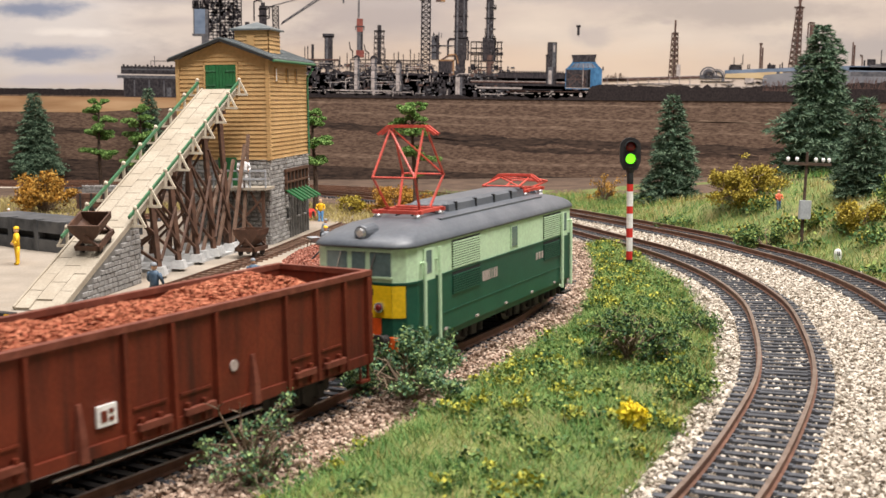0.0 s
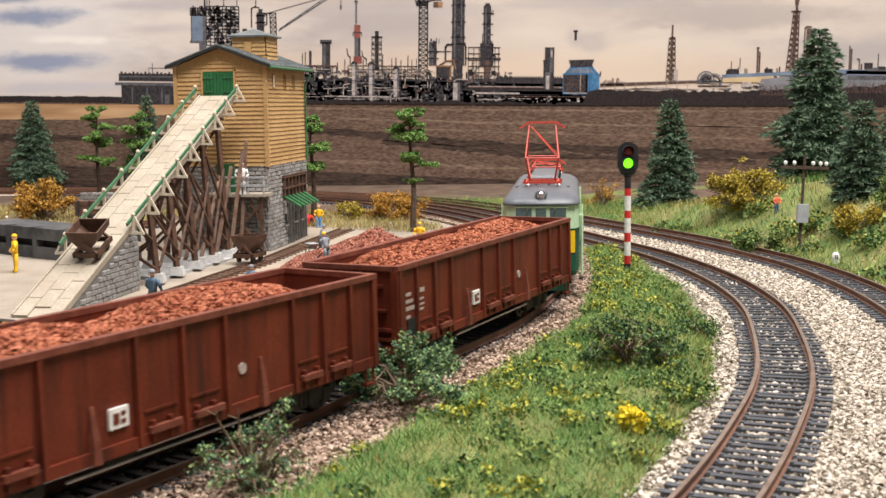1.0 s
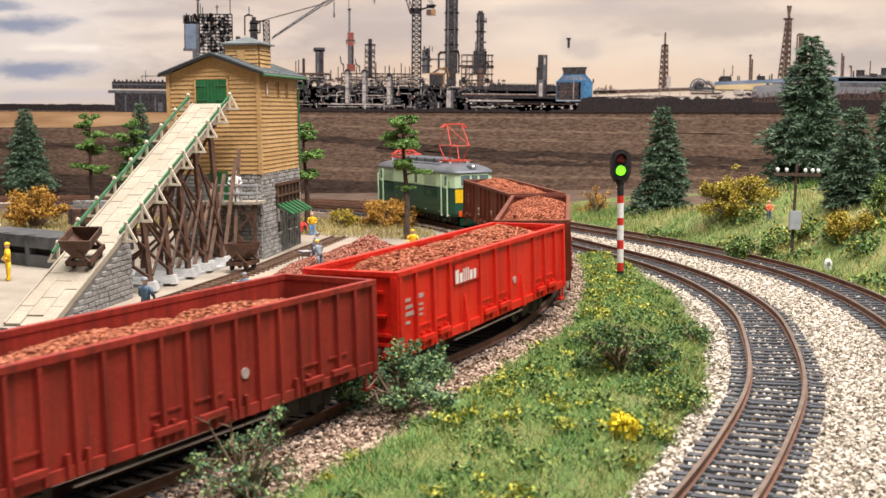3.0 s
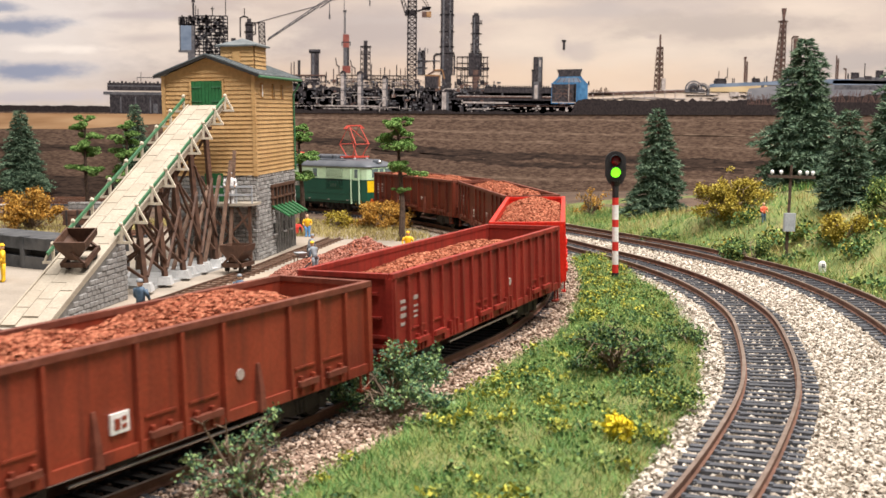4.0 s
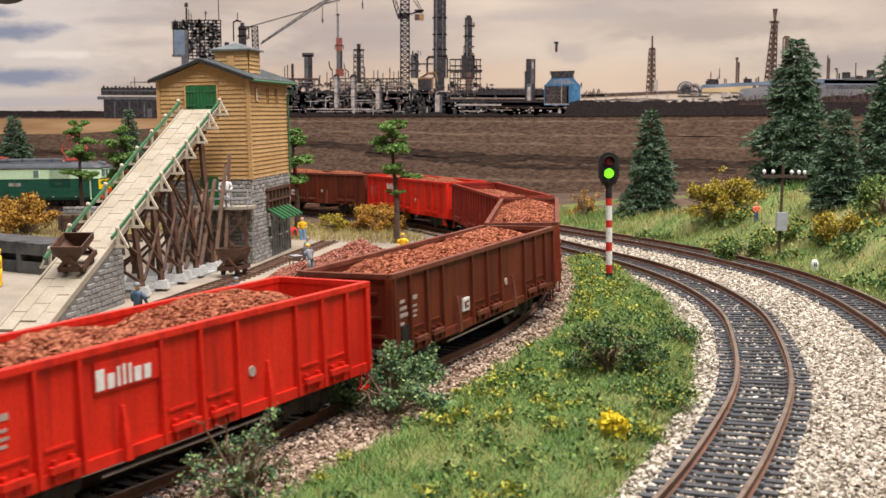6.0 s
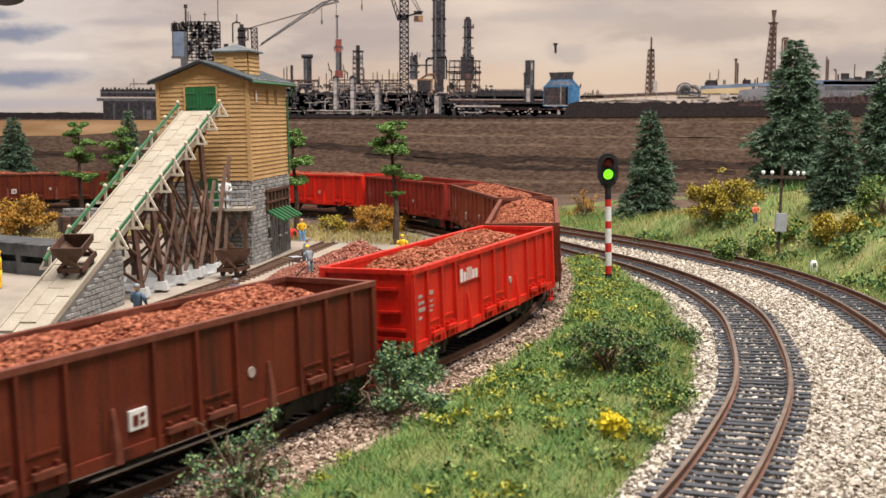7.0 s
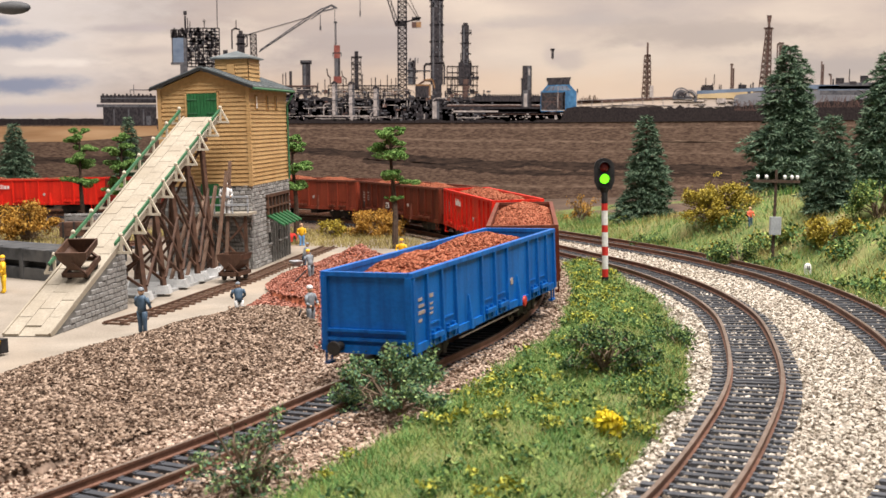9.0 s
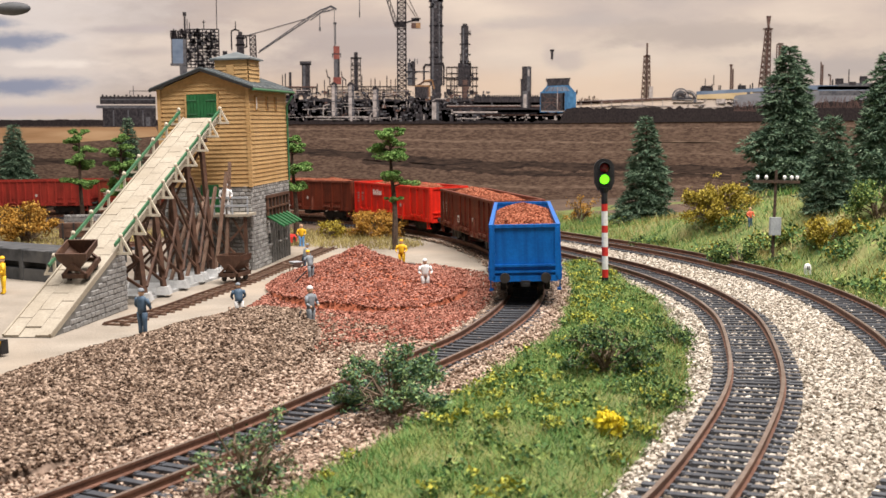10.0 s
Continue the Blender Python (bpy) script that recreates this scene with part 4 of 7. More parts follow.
# flare stacks
printed("printed_mast", [*lattice(1142.5, 1142, 98, 174, 10, 16, 8.5, 1.1, 0.6), rect(1141.4, 76, 1144, 174), rect(1139.5, 97, 1148, 100), [(1351, 28.5), (1359.5, 28.5), (1356.5, 46), (1353.5, 46)], *lattice(1355, 1350.5, 50, 156, 9, 20, 9, 1.5, 0.6), bar(1355.5, 46, 1352.5, 156, 4), rect(1346, 50, 1363, 51.4), *pipe(1.6, (1371, 150), (1371, 79), (1374, 76.5), (1382, 77)), rect(1374, 80, 1389, 152), rect(1290, 114, 1292.6, 156), rect(1293.6, 121, 1296, 156), rect(1289, 113, 1294, 115.4), rect(1449, 109, 1450.6, 152), rect(1451.6, 114, 1454, 152), *pipe(1.4, (1467, 150), (1467, 132), (1463, 131))], PM, "rust red lattice stacks")
printed("printed_mast", [rect(1147, 152, 1154, 172)], PL)
# pipe bends and works
printed("printed_pipe_bend", [ring_arc(1203, 170, 15, 11), ring_arc(1218, 172, 13, 5), rect(1188, 170, 1199, 176), rect(1226, 170, 1231, 180), rect(1198, 170, 1222, 176)], PG, "great pipe bends")
printed("printed_pipe_bend", [ring_arc(1203, 170, 13, 2.2), ring_arc(1218, 172, 12, 1.4)], PL)
printed("printed_pipe_bend", [ring_arc(1203, 171, 8, 5), rect(1196, 172, 1230, 174), rect(1190, 180, 1240, 181.2)], PD)
printed("printed_works", [[(1231, 161), (1365, 153.5), (1365, 160), (1231, 167)], rect(1365, 150, 1700, 158), [(1445, 152), (1700, 146), (1700, 158), (1445, 160)]], PT, "long pale blue works")
printed("printed_works", [[(1232, 167), (1330, 162), (1330, 168), (1300, 174), (1232, 174)]], PY)
printed("printed_works", [[(1297, 172), (1300, 168), (1362, 161), (1470, 160), (1700, 154), (1700, 180), (1297, 196)]], PW)
printed("printed_works", [rect(1448, 160, 1534, 168), rect(1480, 146, 1700, 152), rect(1320, 162, 1326, 166)], PG)
printed("printed_roof_plant", [rect(1238, 154, 1260, 160), rect(1240, 151, 1259, 153), rect(1258, 148, 1259, 160), rect(1270, 150, 1271, 158), rect(1273, 150, 1274, 158), rect(1304, 150, 1318, 157), rect(1307, 147, 1309, 152), rect(1325, 149, 1326.4, 156), rect(1329, 146, 1330.6, 156), rect(1476, 138, 1490, 148), rect(1470, 140, 1472, 150), rect(1500, 144, 1512, 150), rect(1519, 134, 1532, 146), rect(1499, 122, 1499.8, 146), rect(1246, 138, 1246.6, 152), rect(1261, 132, 1261.6, 150), *clutter(18, 1232, 178, 1296, 196, (2, 9), (0.8, 3))], PD)
printed("printed_roof_plant", [*clutter(22, 1200, 174, 1296, 196, (2, 14), (0.7, 1.4)), *clutter(14, 1200, 174, 1296, 198, (0.7, 1.2), (4, 12)), rect(1266, 174, 1282, 182)], PL)
# hedge and bare brush
hu = np.arange(486, 2100, 4.0)
hv = np.interp(hu, (486, 990, 1000, 1285, 1300, 1345, 1430, 1450, 2100), (213, 213, 190, 189, 187, 185, 185, 178, 176))
printed("printed_hedge", [[(u, v + wobble(u, 0, 9, 4.5, 6.0) + wobble(u, 0, 36, 4, 6.6)) for u, v in zip(hu, hv)] + [(2100, 206), (1700, 211), (1000, 217), (486, 219.5)]], PH, "dark bare hedge")
printed("printed_hedge", [bar(u, 196, u + prng.uniform(-7, 7), prng.uniform(176, 186), prng.uniform(0.5, 1.0)) for u in np.linspace(1298, 1348, 34)] + [bar(u, 190, u + prng.uniform(-7, 7), prng.uniform(168, 180), prng.uniform(0.5, 1.0)) for u in np.linspace(1440, 1545, 60)] + [bar(u, 180, u + prng.uniform(-5, 5), prng.uniform(168, 175), 0.5) for u in np.linspace(1024, 1060, 20)], PM)


# ---- heaps ----


def heap(name, cx, cy, rx, ry, h, turn, material, bed, n, size, label, peaks=((0, 0, 1.0),), zmin=-1.0):
    """A loose heap: a mound with stones all over it."""
    t = thing(name, at(cx, cy, 0, turn), label, "heap")

    def z(x, y):
        v = 0
        for px, py, ph in peaks:
            d = math.hypot((x / rx - px), (y / ry - py))
            v = max(v, ph * max(0.0, 1 - d) ** 1.15)
        lump = min(1.0, v * 5)
        return h * v + 0.5 + (wobble(x, y, 16, 0.10 * h, cx) + wobble(x, y, 6, 0.05 * h, cy)) * lump + zmin + 0.9

    b = flat_mesh("mound", lambda u, v: ((2 * u - 1) * rx, (2 * v - 1) * ry, z((2 * u - 1) * rx, (2 * v - 1) * ry) if math.hypot(2 * u - 1, 2 * v - 1) < 1 else -1.5), 50, 50)
    part("mound", b, bed, t, smooth=True)
    a, r = rng.uniform(0, 6.283, n), np.sqrt(rng.random(n))
    x, y = rx * r * np.cos(a), ry * r * np.sin(a)
    pts = np.array([(p, q, z(p, q) + 0.15) for p, q in zip(x, y)])
    tagged(part("loose_stone", rocks("loose_stone", pts, size, material), None, t), kind="stuff")
    return t


heap("gravel_heap", -119, 432, 54, 146, 14, -14, M["dark_gravel"], M["dark_bed"], 34000, 1.3, "broad heap of dark brown gravel beside the track", ((0.1, 0.5, 0.95), (-0.1, 0.1, 0.8), (0.05, -0.45, 0.75)))
heap("ore_heap", -46, 682, 56, 96, 23, 14, M["ore_pale"], M["ore_bed"], 22000, 1.2, "heap of pale red crushed ore in the yard", ((0, 0.05, 1.0), (-0.3, -0.35, 0.42), (0.35, -0.25, 0.36), (0.1, 0.4, 0.6)))

# ---- grass ----
PATCH = [(78, 765), (97, 762), (106, 600), (101, 500), (85, 411), (61, 338), (34, 270), (5, 205), (-70, 205), (-42, 285), (-17, 339), (11, 410), (49, 504), (71, 637)]


def patch_z(x, y):
    d = min(math.hypot(x - (x0 + (x1 - x0) * u), y - (y0 + (y1 - y0) * u)) for (x0, y0), (x1, y1) in zip(PATCH, PATCH[1:] + PATCH[:1]) for u in (0, 0.25, 0.5, 0.75))
    return min(1, d / 14) * (4.0 + wobble(x, y, 24, 3.0, 2.0)) * (1 if y < 520 else max(0.35, 1 - (y - 520) / 200)) + 0.8


SPILL = [(-104, 603), (-100, 659), (-90, 740), (-60, 792), (-6, 788), (26, 737), (31, 660), (28, 600), (4, 520), (-24, 450), (-52, 470), (-84, 540)]


def fill(poly, n, zfn, lo=0.0):
    p = np.array(poly)
    q = rng.uniform(p.min(0), p.max(0), (n, 2))
    q = q[inside(q, poly)]
    return np.array([(x, y, zfn(x, y) + lo) for x, y in q])


spill = fill(SPILL, 42000, lambda x, y: 0.5)
spill = spill[np.array([((x + 38) / 75) ** 2 + ((y - 640) / 150) ** 2 + rng.normal(scale=0.22) < 0.95 for x, y, z in spill])]
tagged(new("ore_spill", rocks("ore_spill", spill, 1.25, M["ore_pale"])), "loose red ore spilled round the heap to the track", "ore", kind="stuff")
mixed = fill([(-112, 612), (-78, 612), (-28, 545), (2, 470), (-30, 425), (-75, 440), (-100, 530)], 9000, lambda x, y: 0.8)
mixed = mixed[np.array([wobble(x, y, 28, 1, 21.0) + rng.normal(scale=0.3) > -0.05 for x, y, z in mixed])]
tagged(new("gravel", rocks("gravel", mixed, 1.3, M["dark_gravel"])), "dark gravel strewn among the spilled ore", "gravel", kind="stuff")
pb = Build()
gx, gy = np.arange(-80, 116, 5), np.arange(200, 782, 6)
idx = {}
for i, x in enumerate(gx):
    for j, y in enumerate(gy):
        ins = inside(np.array([(x, y)]), PATCH)[0]
        idx[i, j] = len(pb.v)
        pb.v.append((x, y, patch_z(x, y) if ins else -0.8))
for i in range(len(gx) - 1):
    for j in range(len(gy) - 1):
        pb.f.append((idx[i, j], idx[i + 1, j], idx[i + 1, j + 1], idx[i, j + 1]))
        pb.i.append(0)
solid("grass_verge", pb, M["grass_bed"], at(0, 0), "mossy raised verge between the two curved tracks", "verge", kind="structure", smooth=True)
tagged(new("grass", blades("grass", fill(PATCH, 170000, patch_z, -0.5), 3.3, 0.3, M["grass"], 0.8)), "fine green static grass on the verge", "grass", kind="stuff")
rim = fill(PATCH, 60000, patch_z, -0.4)
rim = rim[~away(rim[:, :2], smooth_line(PATCH[1:8], 3.0), 9.0) | (np.array([wobble(x, y, 17, 1, 4.0) for x, y, z in rim]) > 0.28)]
rim = rim[rng.random(len(rim)) < 0.45]
tagged(new("dry_grass", blades("dry_grass", rim, 4.2, 0.32, M["straw"])), "straw-brown dry grass among the green of the verge", "grass", kind="stuff")
weeds = fill(PATCH, 2100, patch_z, 0.6)
weeds = weeds[np.array([wobble(x, y, 30, 1, 9.0) + (0.2 if y > 330 else 0.06) > 0.04 for x, y, z in weeds])]


def clumps(centres, n, spread, flat=0.6):
    """Leaf places round each centre."""
    c = np.repeat(centres, n, axis=0)
    return c + rng.normal(size=c.shape) * [spread, spread, spread * flat]


tagged(new("weeds", leaves("weeds", clumps(weeds, 60, 1.9, 0.7), 1.25, M["leaf"])), "low leafy green weeds in the grass", "weeds", kind="stuff")
tips = np.array([w for w in weeds if wobble(w[0], w[1], 22, 1, 7.0) > -0.05 and rng.random() < 0.7]) + [0, 0, 1.7]
tagged(new("weed_flowers", leaves("weed_flowers", clumps(tips, 34, 1.2, 0.6), 1.1, M["flower"])), "yellow-green flock tips on the weeds", "weeds", kind="stuff")


def bank():
    b, nm = Build(), -normals(OUTER)
    rows = []
    offs = [15, 18, 24, 32, 42, 55, 70, 90, 120, 170, 260, 420]
    ks = range(90, 520, 5)
    for k in ks:
        rows.append([(*(OUTER[k] + nm[k] * o), (hill(*(OUTER[k] + nm[k] * o)) - (1.2 if o == 15 else 0))) for o in offs])
    n = len(offs)
    b.add([p for r in rows for p in r], [(a * n + c, (a + 1) * n + c, (a + 1) * n + c + 1, a * n + c + 1) for a in range(len(rows) - 1) for c in range(n - 1)])
    solid("grass_bank", b, M["grass_bed"], at(0, 0), "grassy bank rising beyond the outer track", "bank", kind="structure", smooth=True)
    k = rng.integers(150, 500, 26000)
    o = 16 + 150 * rng.random(26000) ** 1.5
    p = OUTER[k] + nm[k] * o[:, None]
    pts = np.array([(x, y, hill(x, y) - 0.4) for x, y in p])
    sel = np.array([wobble(x, y, 45, 1, 11.0) for x, y in p]) + rng.normal(scale=0.18, size=len(p)) > 0.02
    tagged(new("bank_grass", blades("bank_grass", pts[~sel], 5.5, 0.5, M["grass"])), "green static grass on the bank", "grass", kind="stuff")
    tagged(new("dry_grass", blades("dry_grass", pts[sel], 5.5, 0.5, M["straw"])), "dry straw-coloured grass on the bank", "grass", kind="stuff")
    k = rng.integers(170, 330, 34)
    o = rng.uniform(20, 70, 34)
    c = OUTER[k] + nm[k] * o[:, None]
    cz = np.array([(x, y, hill(x, y) + 3) for x, y in c])
    tagged(new("weeds", leaves("weeds", clumps(cz, 130, 5.0, 0.55), 2.2, M["leaf"])), "dark green weeds on the bank", "weeds", kind="stuff")
    tagged(new("weed_flowers", leaves("weed_flowers", clumps(cz[::2] + [0, 0, 2], 60, 4.5, 0.5), 1.6, M["shrub_gold"])), "golden flock weeds on the bank", "weeds", kind="stuff")


bank()
YARD_EDGE = [(-150, 955), (-95, 915), (-30, 880), (-12, 920), (-40, 975), (-85, 1040), (-150, 1085), (-230, 1120), (-260, 1060)]
tagged(new("dry_grass", blades("dry_grass", fill(YARD_EDGE, 16000, lambda x, y: 0.0), 5.0, 0.55, M["straw"])), "straw-yellow grass along the yard's edge", "grass", kind="stuff")
LEFT_EDGE = [(-560, 980), (-250, 930), (-240, 1090), (-420, 1160), (-640, 1180)]
tagged(new("dry_grass", blades("dry_grass", fill(LEFT_EDGE, 15000, lambda x, y: 0.0), 5.0, 0.7, M["straw"])), "straw-yellow grass behind the dock", "grass", kind="stuff")
BACK_EDGE = [(60, 985), (110, 1000), (190, 1010), (240, 1100), (-20, 1180), (-60, 1150)]
tagged(new("grass", blades("grass", fill(BACK_EDGE, 12000, lambda x, y: 0.0), 6.0, 0.6, M["grass"])), "green grass beyond the far curve", "grass", kind="stuff")

# ---- trees and bushes ----


def conifer(x, y, z, h, r, label):
    """A spruce of drooping sprays in uneven whorls round a trunk."""
    t = thing("spruce_tree", at(x, y, z - 1, rng.uniform(0, 360)), label, "tree", "spruces at the back")
    part("trunk", Build().turned((0, 0, 0), [(0, r * 0.09), (h * 0.5, r * 0.05), (h * 0.97, 0.4)], 7), M["trunk"], t)
    base, way, ln = [], [], []
    levels = int(h / 2.9)
    for j in range(levels):
        u = 0.03 + 0.96 * j / levels
        k = max(4, int(11 * (1 - u) + 4))
        a0 = rng.uniform(0, 6.283)
        for i in range(k):
            a = a0 + 6.283 * i / k + rng.uniform(-0.25, 0.25)
            lump = 1 + 0.55 * noise.noise(Vector((math.cos(a) * 1.5, math.sin(a) * 1.5, u * 7 + x)))
            reach = r * (1 - u) ** 0.62 * min(1, 0.72 + u * 2) * rng.uniform(0.72, 1.12) * lump + 1.0
            m = int(22 + reach * 5)
            q = rng.random(m) ** 0.6
            out = np.array([math.cos(a), math.sin(a), 0])
            across = np.array([-math.sin(a), math.cos(a), 0])
            c = out[None] * (q * reach)[:, None]
            c[:, 2] = u * h + rng.uniform(-1, 1) + 0.22 * reach * q - 0.34 * reach * q**2
            c += across[None] * (rng.normal(size=m) * 0.10 * reach * (0.4 + q))[:, None]
            base.append(c)
            d = out[None] * 0.75 + across[None] * rng.normal(scale=0.65, size=(m, 1)) + np.array([0, 0, 1.0]) * rng.normal(-0.12, 0.45, size=(m, 1))
            way.append(d / np.linalg.norm(d, axis=1)[:, None])
            ln.append((2.0 + r * 0.055) * rng.uniform(0.6, 1.3, (m, 1)))
    c, d, ln = np.vstack(base), np.vstack(way), np.vstack(ln)
    side = np.cross(d, rng.normal(size=d.shape))
    side /= np.linalg.norm(side, axis=1)[:, None]
    v = np.stack([c - side * ln * 0.13, c + side * ln * 0.13, c + d * ln], 1)
    part("crown", many("crown", v.reshape(-1, 3), np.arange(3 * len(c)).reshape(-1, 3), M["needle"]), None, t, "drooping grey-green needle sprays")
    return t


for x, y, z, h, r in ((173, 1000, 4, 95, 26), (265, 905, 33, 116, 34), (252, 765, 30, 66, 20), (330, 880, 34, 106, 32), (-499, 1396, 0, 108, 30), (-366, 1398, 0, 113, 21), (400, 960, 34, 90, 32)):
    conifer(x, y, z, h, r, "tall bushy grey-green spruce" if h > 90 else "small grey-green spruce on the bank")


def pine(x, y, h, tiers, label):
    """A pine with a bent trunk and ragged, flattened pads of foliage on bare limbs."""
    t = thing("pine_tree", at(x, y, 0, rng.uniform(0, 360)), label, "tree", "pines round the yard")
    bent = lambda u: (wobble(u, x, 0.6, 3.0), wobble(u, y, 0.6, 3.0), h * u)
    b = Build()
    for k in range(8):
        b.tube(bent(k / 8.3), bent((k + 1) / 8.3), 2.6 - 0.24 * k, 2.6 - 0.24 * (k + 1), 7)
    for k in range(5):
        a = k * 1.257
        b.tube((0, 0, 3), (3.6 * math.cos(a), 3.6 * math.sin(a), -0.4), 1.5, 0.6, 5)
    pts = []
    for u, rad, n in tiers:
        a0 = rng.uniform(0, 6.283)
        for k in range(n):
            a = a0 + 6.283 * k / n + rng.uniform(-0.45, 0.45)
            rr = rad * rng.uniform(0.45, 1.0)
            px, py, pz = bent(min(0.98, u + rng.uniform(-0.04, 0.04)))
            tip = Vector((px + rr * math.cos(a), py + rr * math.sin(a), pz + rng.uniform(-2, 3)))
            b.tube((px, py, pz - 4), tip, 0.8, 0.3, 5)
            for j in range(4):
                c = Vector((px, py, pz)).lerp(tip, rng.uniform(0.35, 1.05)) + Vector((rng.normal() * 2.2, rng.normal() * 2.2, rng.normal() * 1.1))
                s = rng.uniform(0.16, 0.26) * rad + 0.8
                m = int(70 + 36 * s)
                e = rng.normal(size=(m, 3))
                e /= np.linalg.norm(e, axis=1)[:, None]
                pts.append(np.array(c) + e * [s, s, s * 0.5] * (0.55 + 0.45 * rng.random((m, 1))))
    part("trunk", b, M["trunk"], t)
    part("crown", leaves("crown", np.vstack(pts), 1.25, M["leaf_pine"]), None, t, "ragged flat pads of green foliage")
    return t


pine(-37, 895, 90, ((0.42, 6, 2), (0.60, 17, 5), (0.78, 20, 5), (0.9, 15, 4), (0.97, 9, 3)), "pine with flat tiers of bright green foliage beside the ore heap")
pine(-122, 985, 88, ((0.52, 14, 5), (0.70, 16, 5), (0.88, 13, 4), (0.97, 8, 3)), "pine with flat tiers behind the loading tower")
pine(-352, 1160, 96, ((0.5, 17, 5), (0.68, 20, 5), (0.84, 17, 5), (0.95, 11, 3)), "round-topped pine by the far track")
pine(-305, 1130, 92, ((0.35, 15, 4), (0.50, 19, 5), (0.66, 20, 5), (0.82, 17, 5), (0.93, 9, 3)), "dense pine by the far track")


def bush(x, y, z, w, h, material, label, n=26, leaf=1.3, dense=16, bare=0.25, name="bush", stretch=1.0, clump=1.5):
    """Arching twigs from one root, with small tufts of leaves along their outer halves."""
    t = thing(name, at(x, y, z, 0), label, "bush")
    b = Build()
    tufts = []
    for k in range(n):
        a, e = rng.uniform(0, 6.283), rng.uniform(0.15, 1.0)
        r = w / 2 * math.sqrt(max(0.05, 1 - (e - 0.35) ** 2 * 1.6)) * rng.uniform(0.45, 1.08)
        tip = Vector((r * math.cos(a) * stretch, r * math.sin(a), h * e * rng.uniform(0.85, 1.1)))
        root = Vector((rng.normal() * w * 0.035, rng.normal() * w * 0.035, -0.6))
        q = [root]
        for u in (0.3, 0.6, 0.82, 1.0):
            bow = math.sin(u * math.pi) * h * 0.14
            q.append(root.lerp(tip, u) + Vector((rng.normal() * w * 0.02, rng.normal() * w * 0.02, bow + rng.normal() * h * 0.025)))
        for i in range(4):
            b.tube(q[i], q[i + 1], 0.52 - 0.1 * i, 0.42 - 0.1 * i, 5)
        leafy = rng.random() > bare
        for i in (1, 2, 3):
            for j in range(2):
                c = q[i].lerp(q[i + 1], rng.uniform(0, 1))
                e2 = c + Vector(rng.normal(size=3)) * w * 0.06
                b.tube(c, e2, 0.2, 0.09, 4)
                if leafy and i > 1:
                    tufts.append((e2, 1.0))
        if leafy:
            tufts += [(q[3].lerp(q[4], u), 1.1) for u in (0.0, 0.35, 0.7, 1.0)] + [(q[2].lerp(q[3], 0.5), 0.9)]
    part("twig_frame", b, M["twig"], t, "bare brown twigs")
    pts = np.vstack([np.array(p) + rng.normal(size=(dense, 3)) * [clump * s, clump * s, clump * 0.75 * s] for p, s in tufts])
    part("foliage", leaves("foliage", pts, leaf, material), None, t)
    return t


bush(-17, 374, 1, 40, 20, M["leaf_grey"], "leafy grey-green bush at the edge of the verge", n=28, leaf=0.95, dense=42, bare=0.2, clump=1.15)
bush(56, 410, 2.5, 42, 18, M["leaf_dark"], "gnarled green bush with bare twigs on the verge", n=30, leaf=1.0, dense=38, bare=0.3, clump=1.05)
bush(-50, 293, 0.6, 30, 22, M["leaf_grey"], "thin bush with bare twigs beside the train's track", n=26, leaf=0.85, dense=12, bare=0.6, clump=0.95)
bush(84, 505, 1.0, 28, 5, M["leaf_dark"], "low green bush on the verge", n=20, leaf=0.95, dense=28)
bush(90, 470, 1.5, 26, 6, M["leaf_dark"], "low spreading green bush by the pale ballast", n=18, leaf=0.95, dense=28)
bush(66, 372, 2.5, 24, 6, M["leaf"], "low bush with yellow tips on the verge", n=16, leaf=0.95, dense=28)
bush(46, 326, 4, 6, 8, M["bloom"], "small bright yellow flowering plant in the grass", n=7, leaf=1.5, dense=20, bare=0, name="yellow_flower", clump=0.85)
bush(197, 850, hill(197, 850) - 1, 56, 25, M["shrub_gold"], "spreading golden shrub on the bank", n=48, leaf=1.25, dense=48, bare=0.15, stretch=1.2, clump=1.6)
bush(-57, 985, 0, 44, 20, M["shrub_rust"], "rust-gold shrub in the dry grass", n=36, leaf=1.4, dense=44, stretch=1.2, clump=1.9)
bush(-92, 985, 0, 26, 14, M["shrub_gold"], "thin yellow-green bush in the dry grass", n=16, leaf=1.7, dense=10)
bush(126, 1075, 0, 30, 24, M["shrub_rust"], "thin dry shrub before the backdrop", n=26, leaf=1.4, dense=7, bare=0.4)
bush(-353, 1005, 0, 46, 34, M["shrub_rust"], "orange-brown shrub beside the old wagon", n=40, leaf=2.0, dense=26, clump=2.2)
for gx, gy, gw, gh, gm, gl in ((183, 735, 34, 14, "leaf", "low dark green bush on the bank"), (233, 715, 34, 14, "shrub_gold", "low golden-brown bush on the bank"), (263, 713, 30, 22, "leaf", "green bush with yellow tips on the bank"), (150, 860, 30, 6, "leaf", "flat green weeds at the foot of the bank")):
    bush(gx, gy, hill(gx, gy) - 1, gw, gh, M[gm], gl, n=26, leaf=1.25, dense=32, stretch=1.15, clump=1.6)


# ---- the loading tower ----


def lapped(b, width, z0, z1, step, clip=None, off=0.0):
    """Lapped boards on a wall in the plane y = 0, facing -y; clip(z) gives the run of a board."""
    z = z0
    while z < z1 - 0.2:
        top = min(z + step, z1)
        x0, x1 = clip(z) if clip else (0, width)
        a0, a1 = clip(top) if clip else (0, width)
        if x1 - x0 > 1:
            b.add([(x0, off - 1.0, z), (x1, off - 1.0, z), (a1, off - 0.35, top), (a0, off - 0.35, top), (x0, off, z), (x1, off, z)], [(0, 1, 2, 3), (0, 4, 5, 1)])
        z += step
    return b


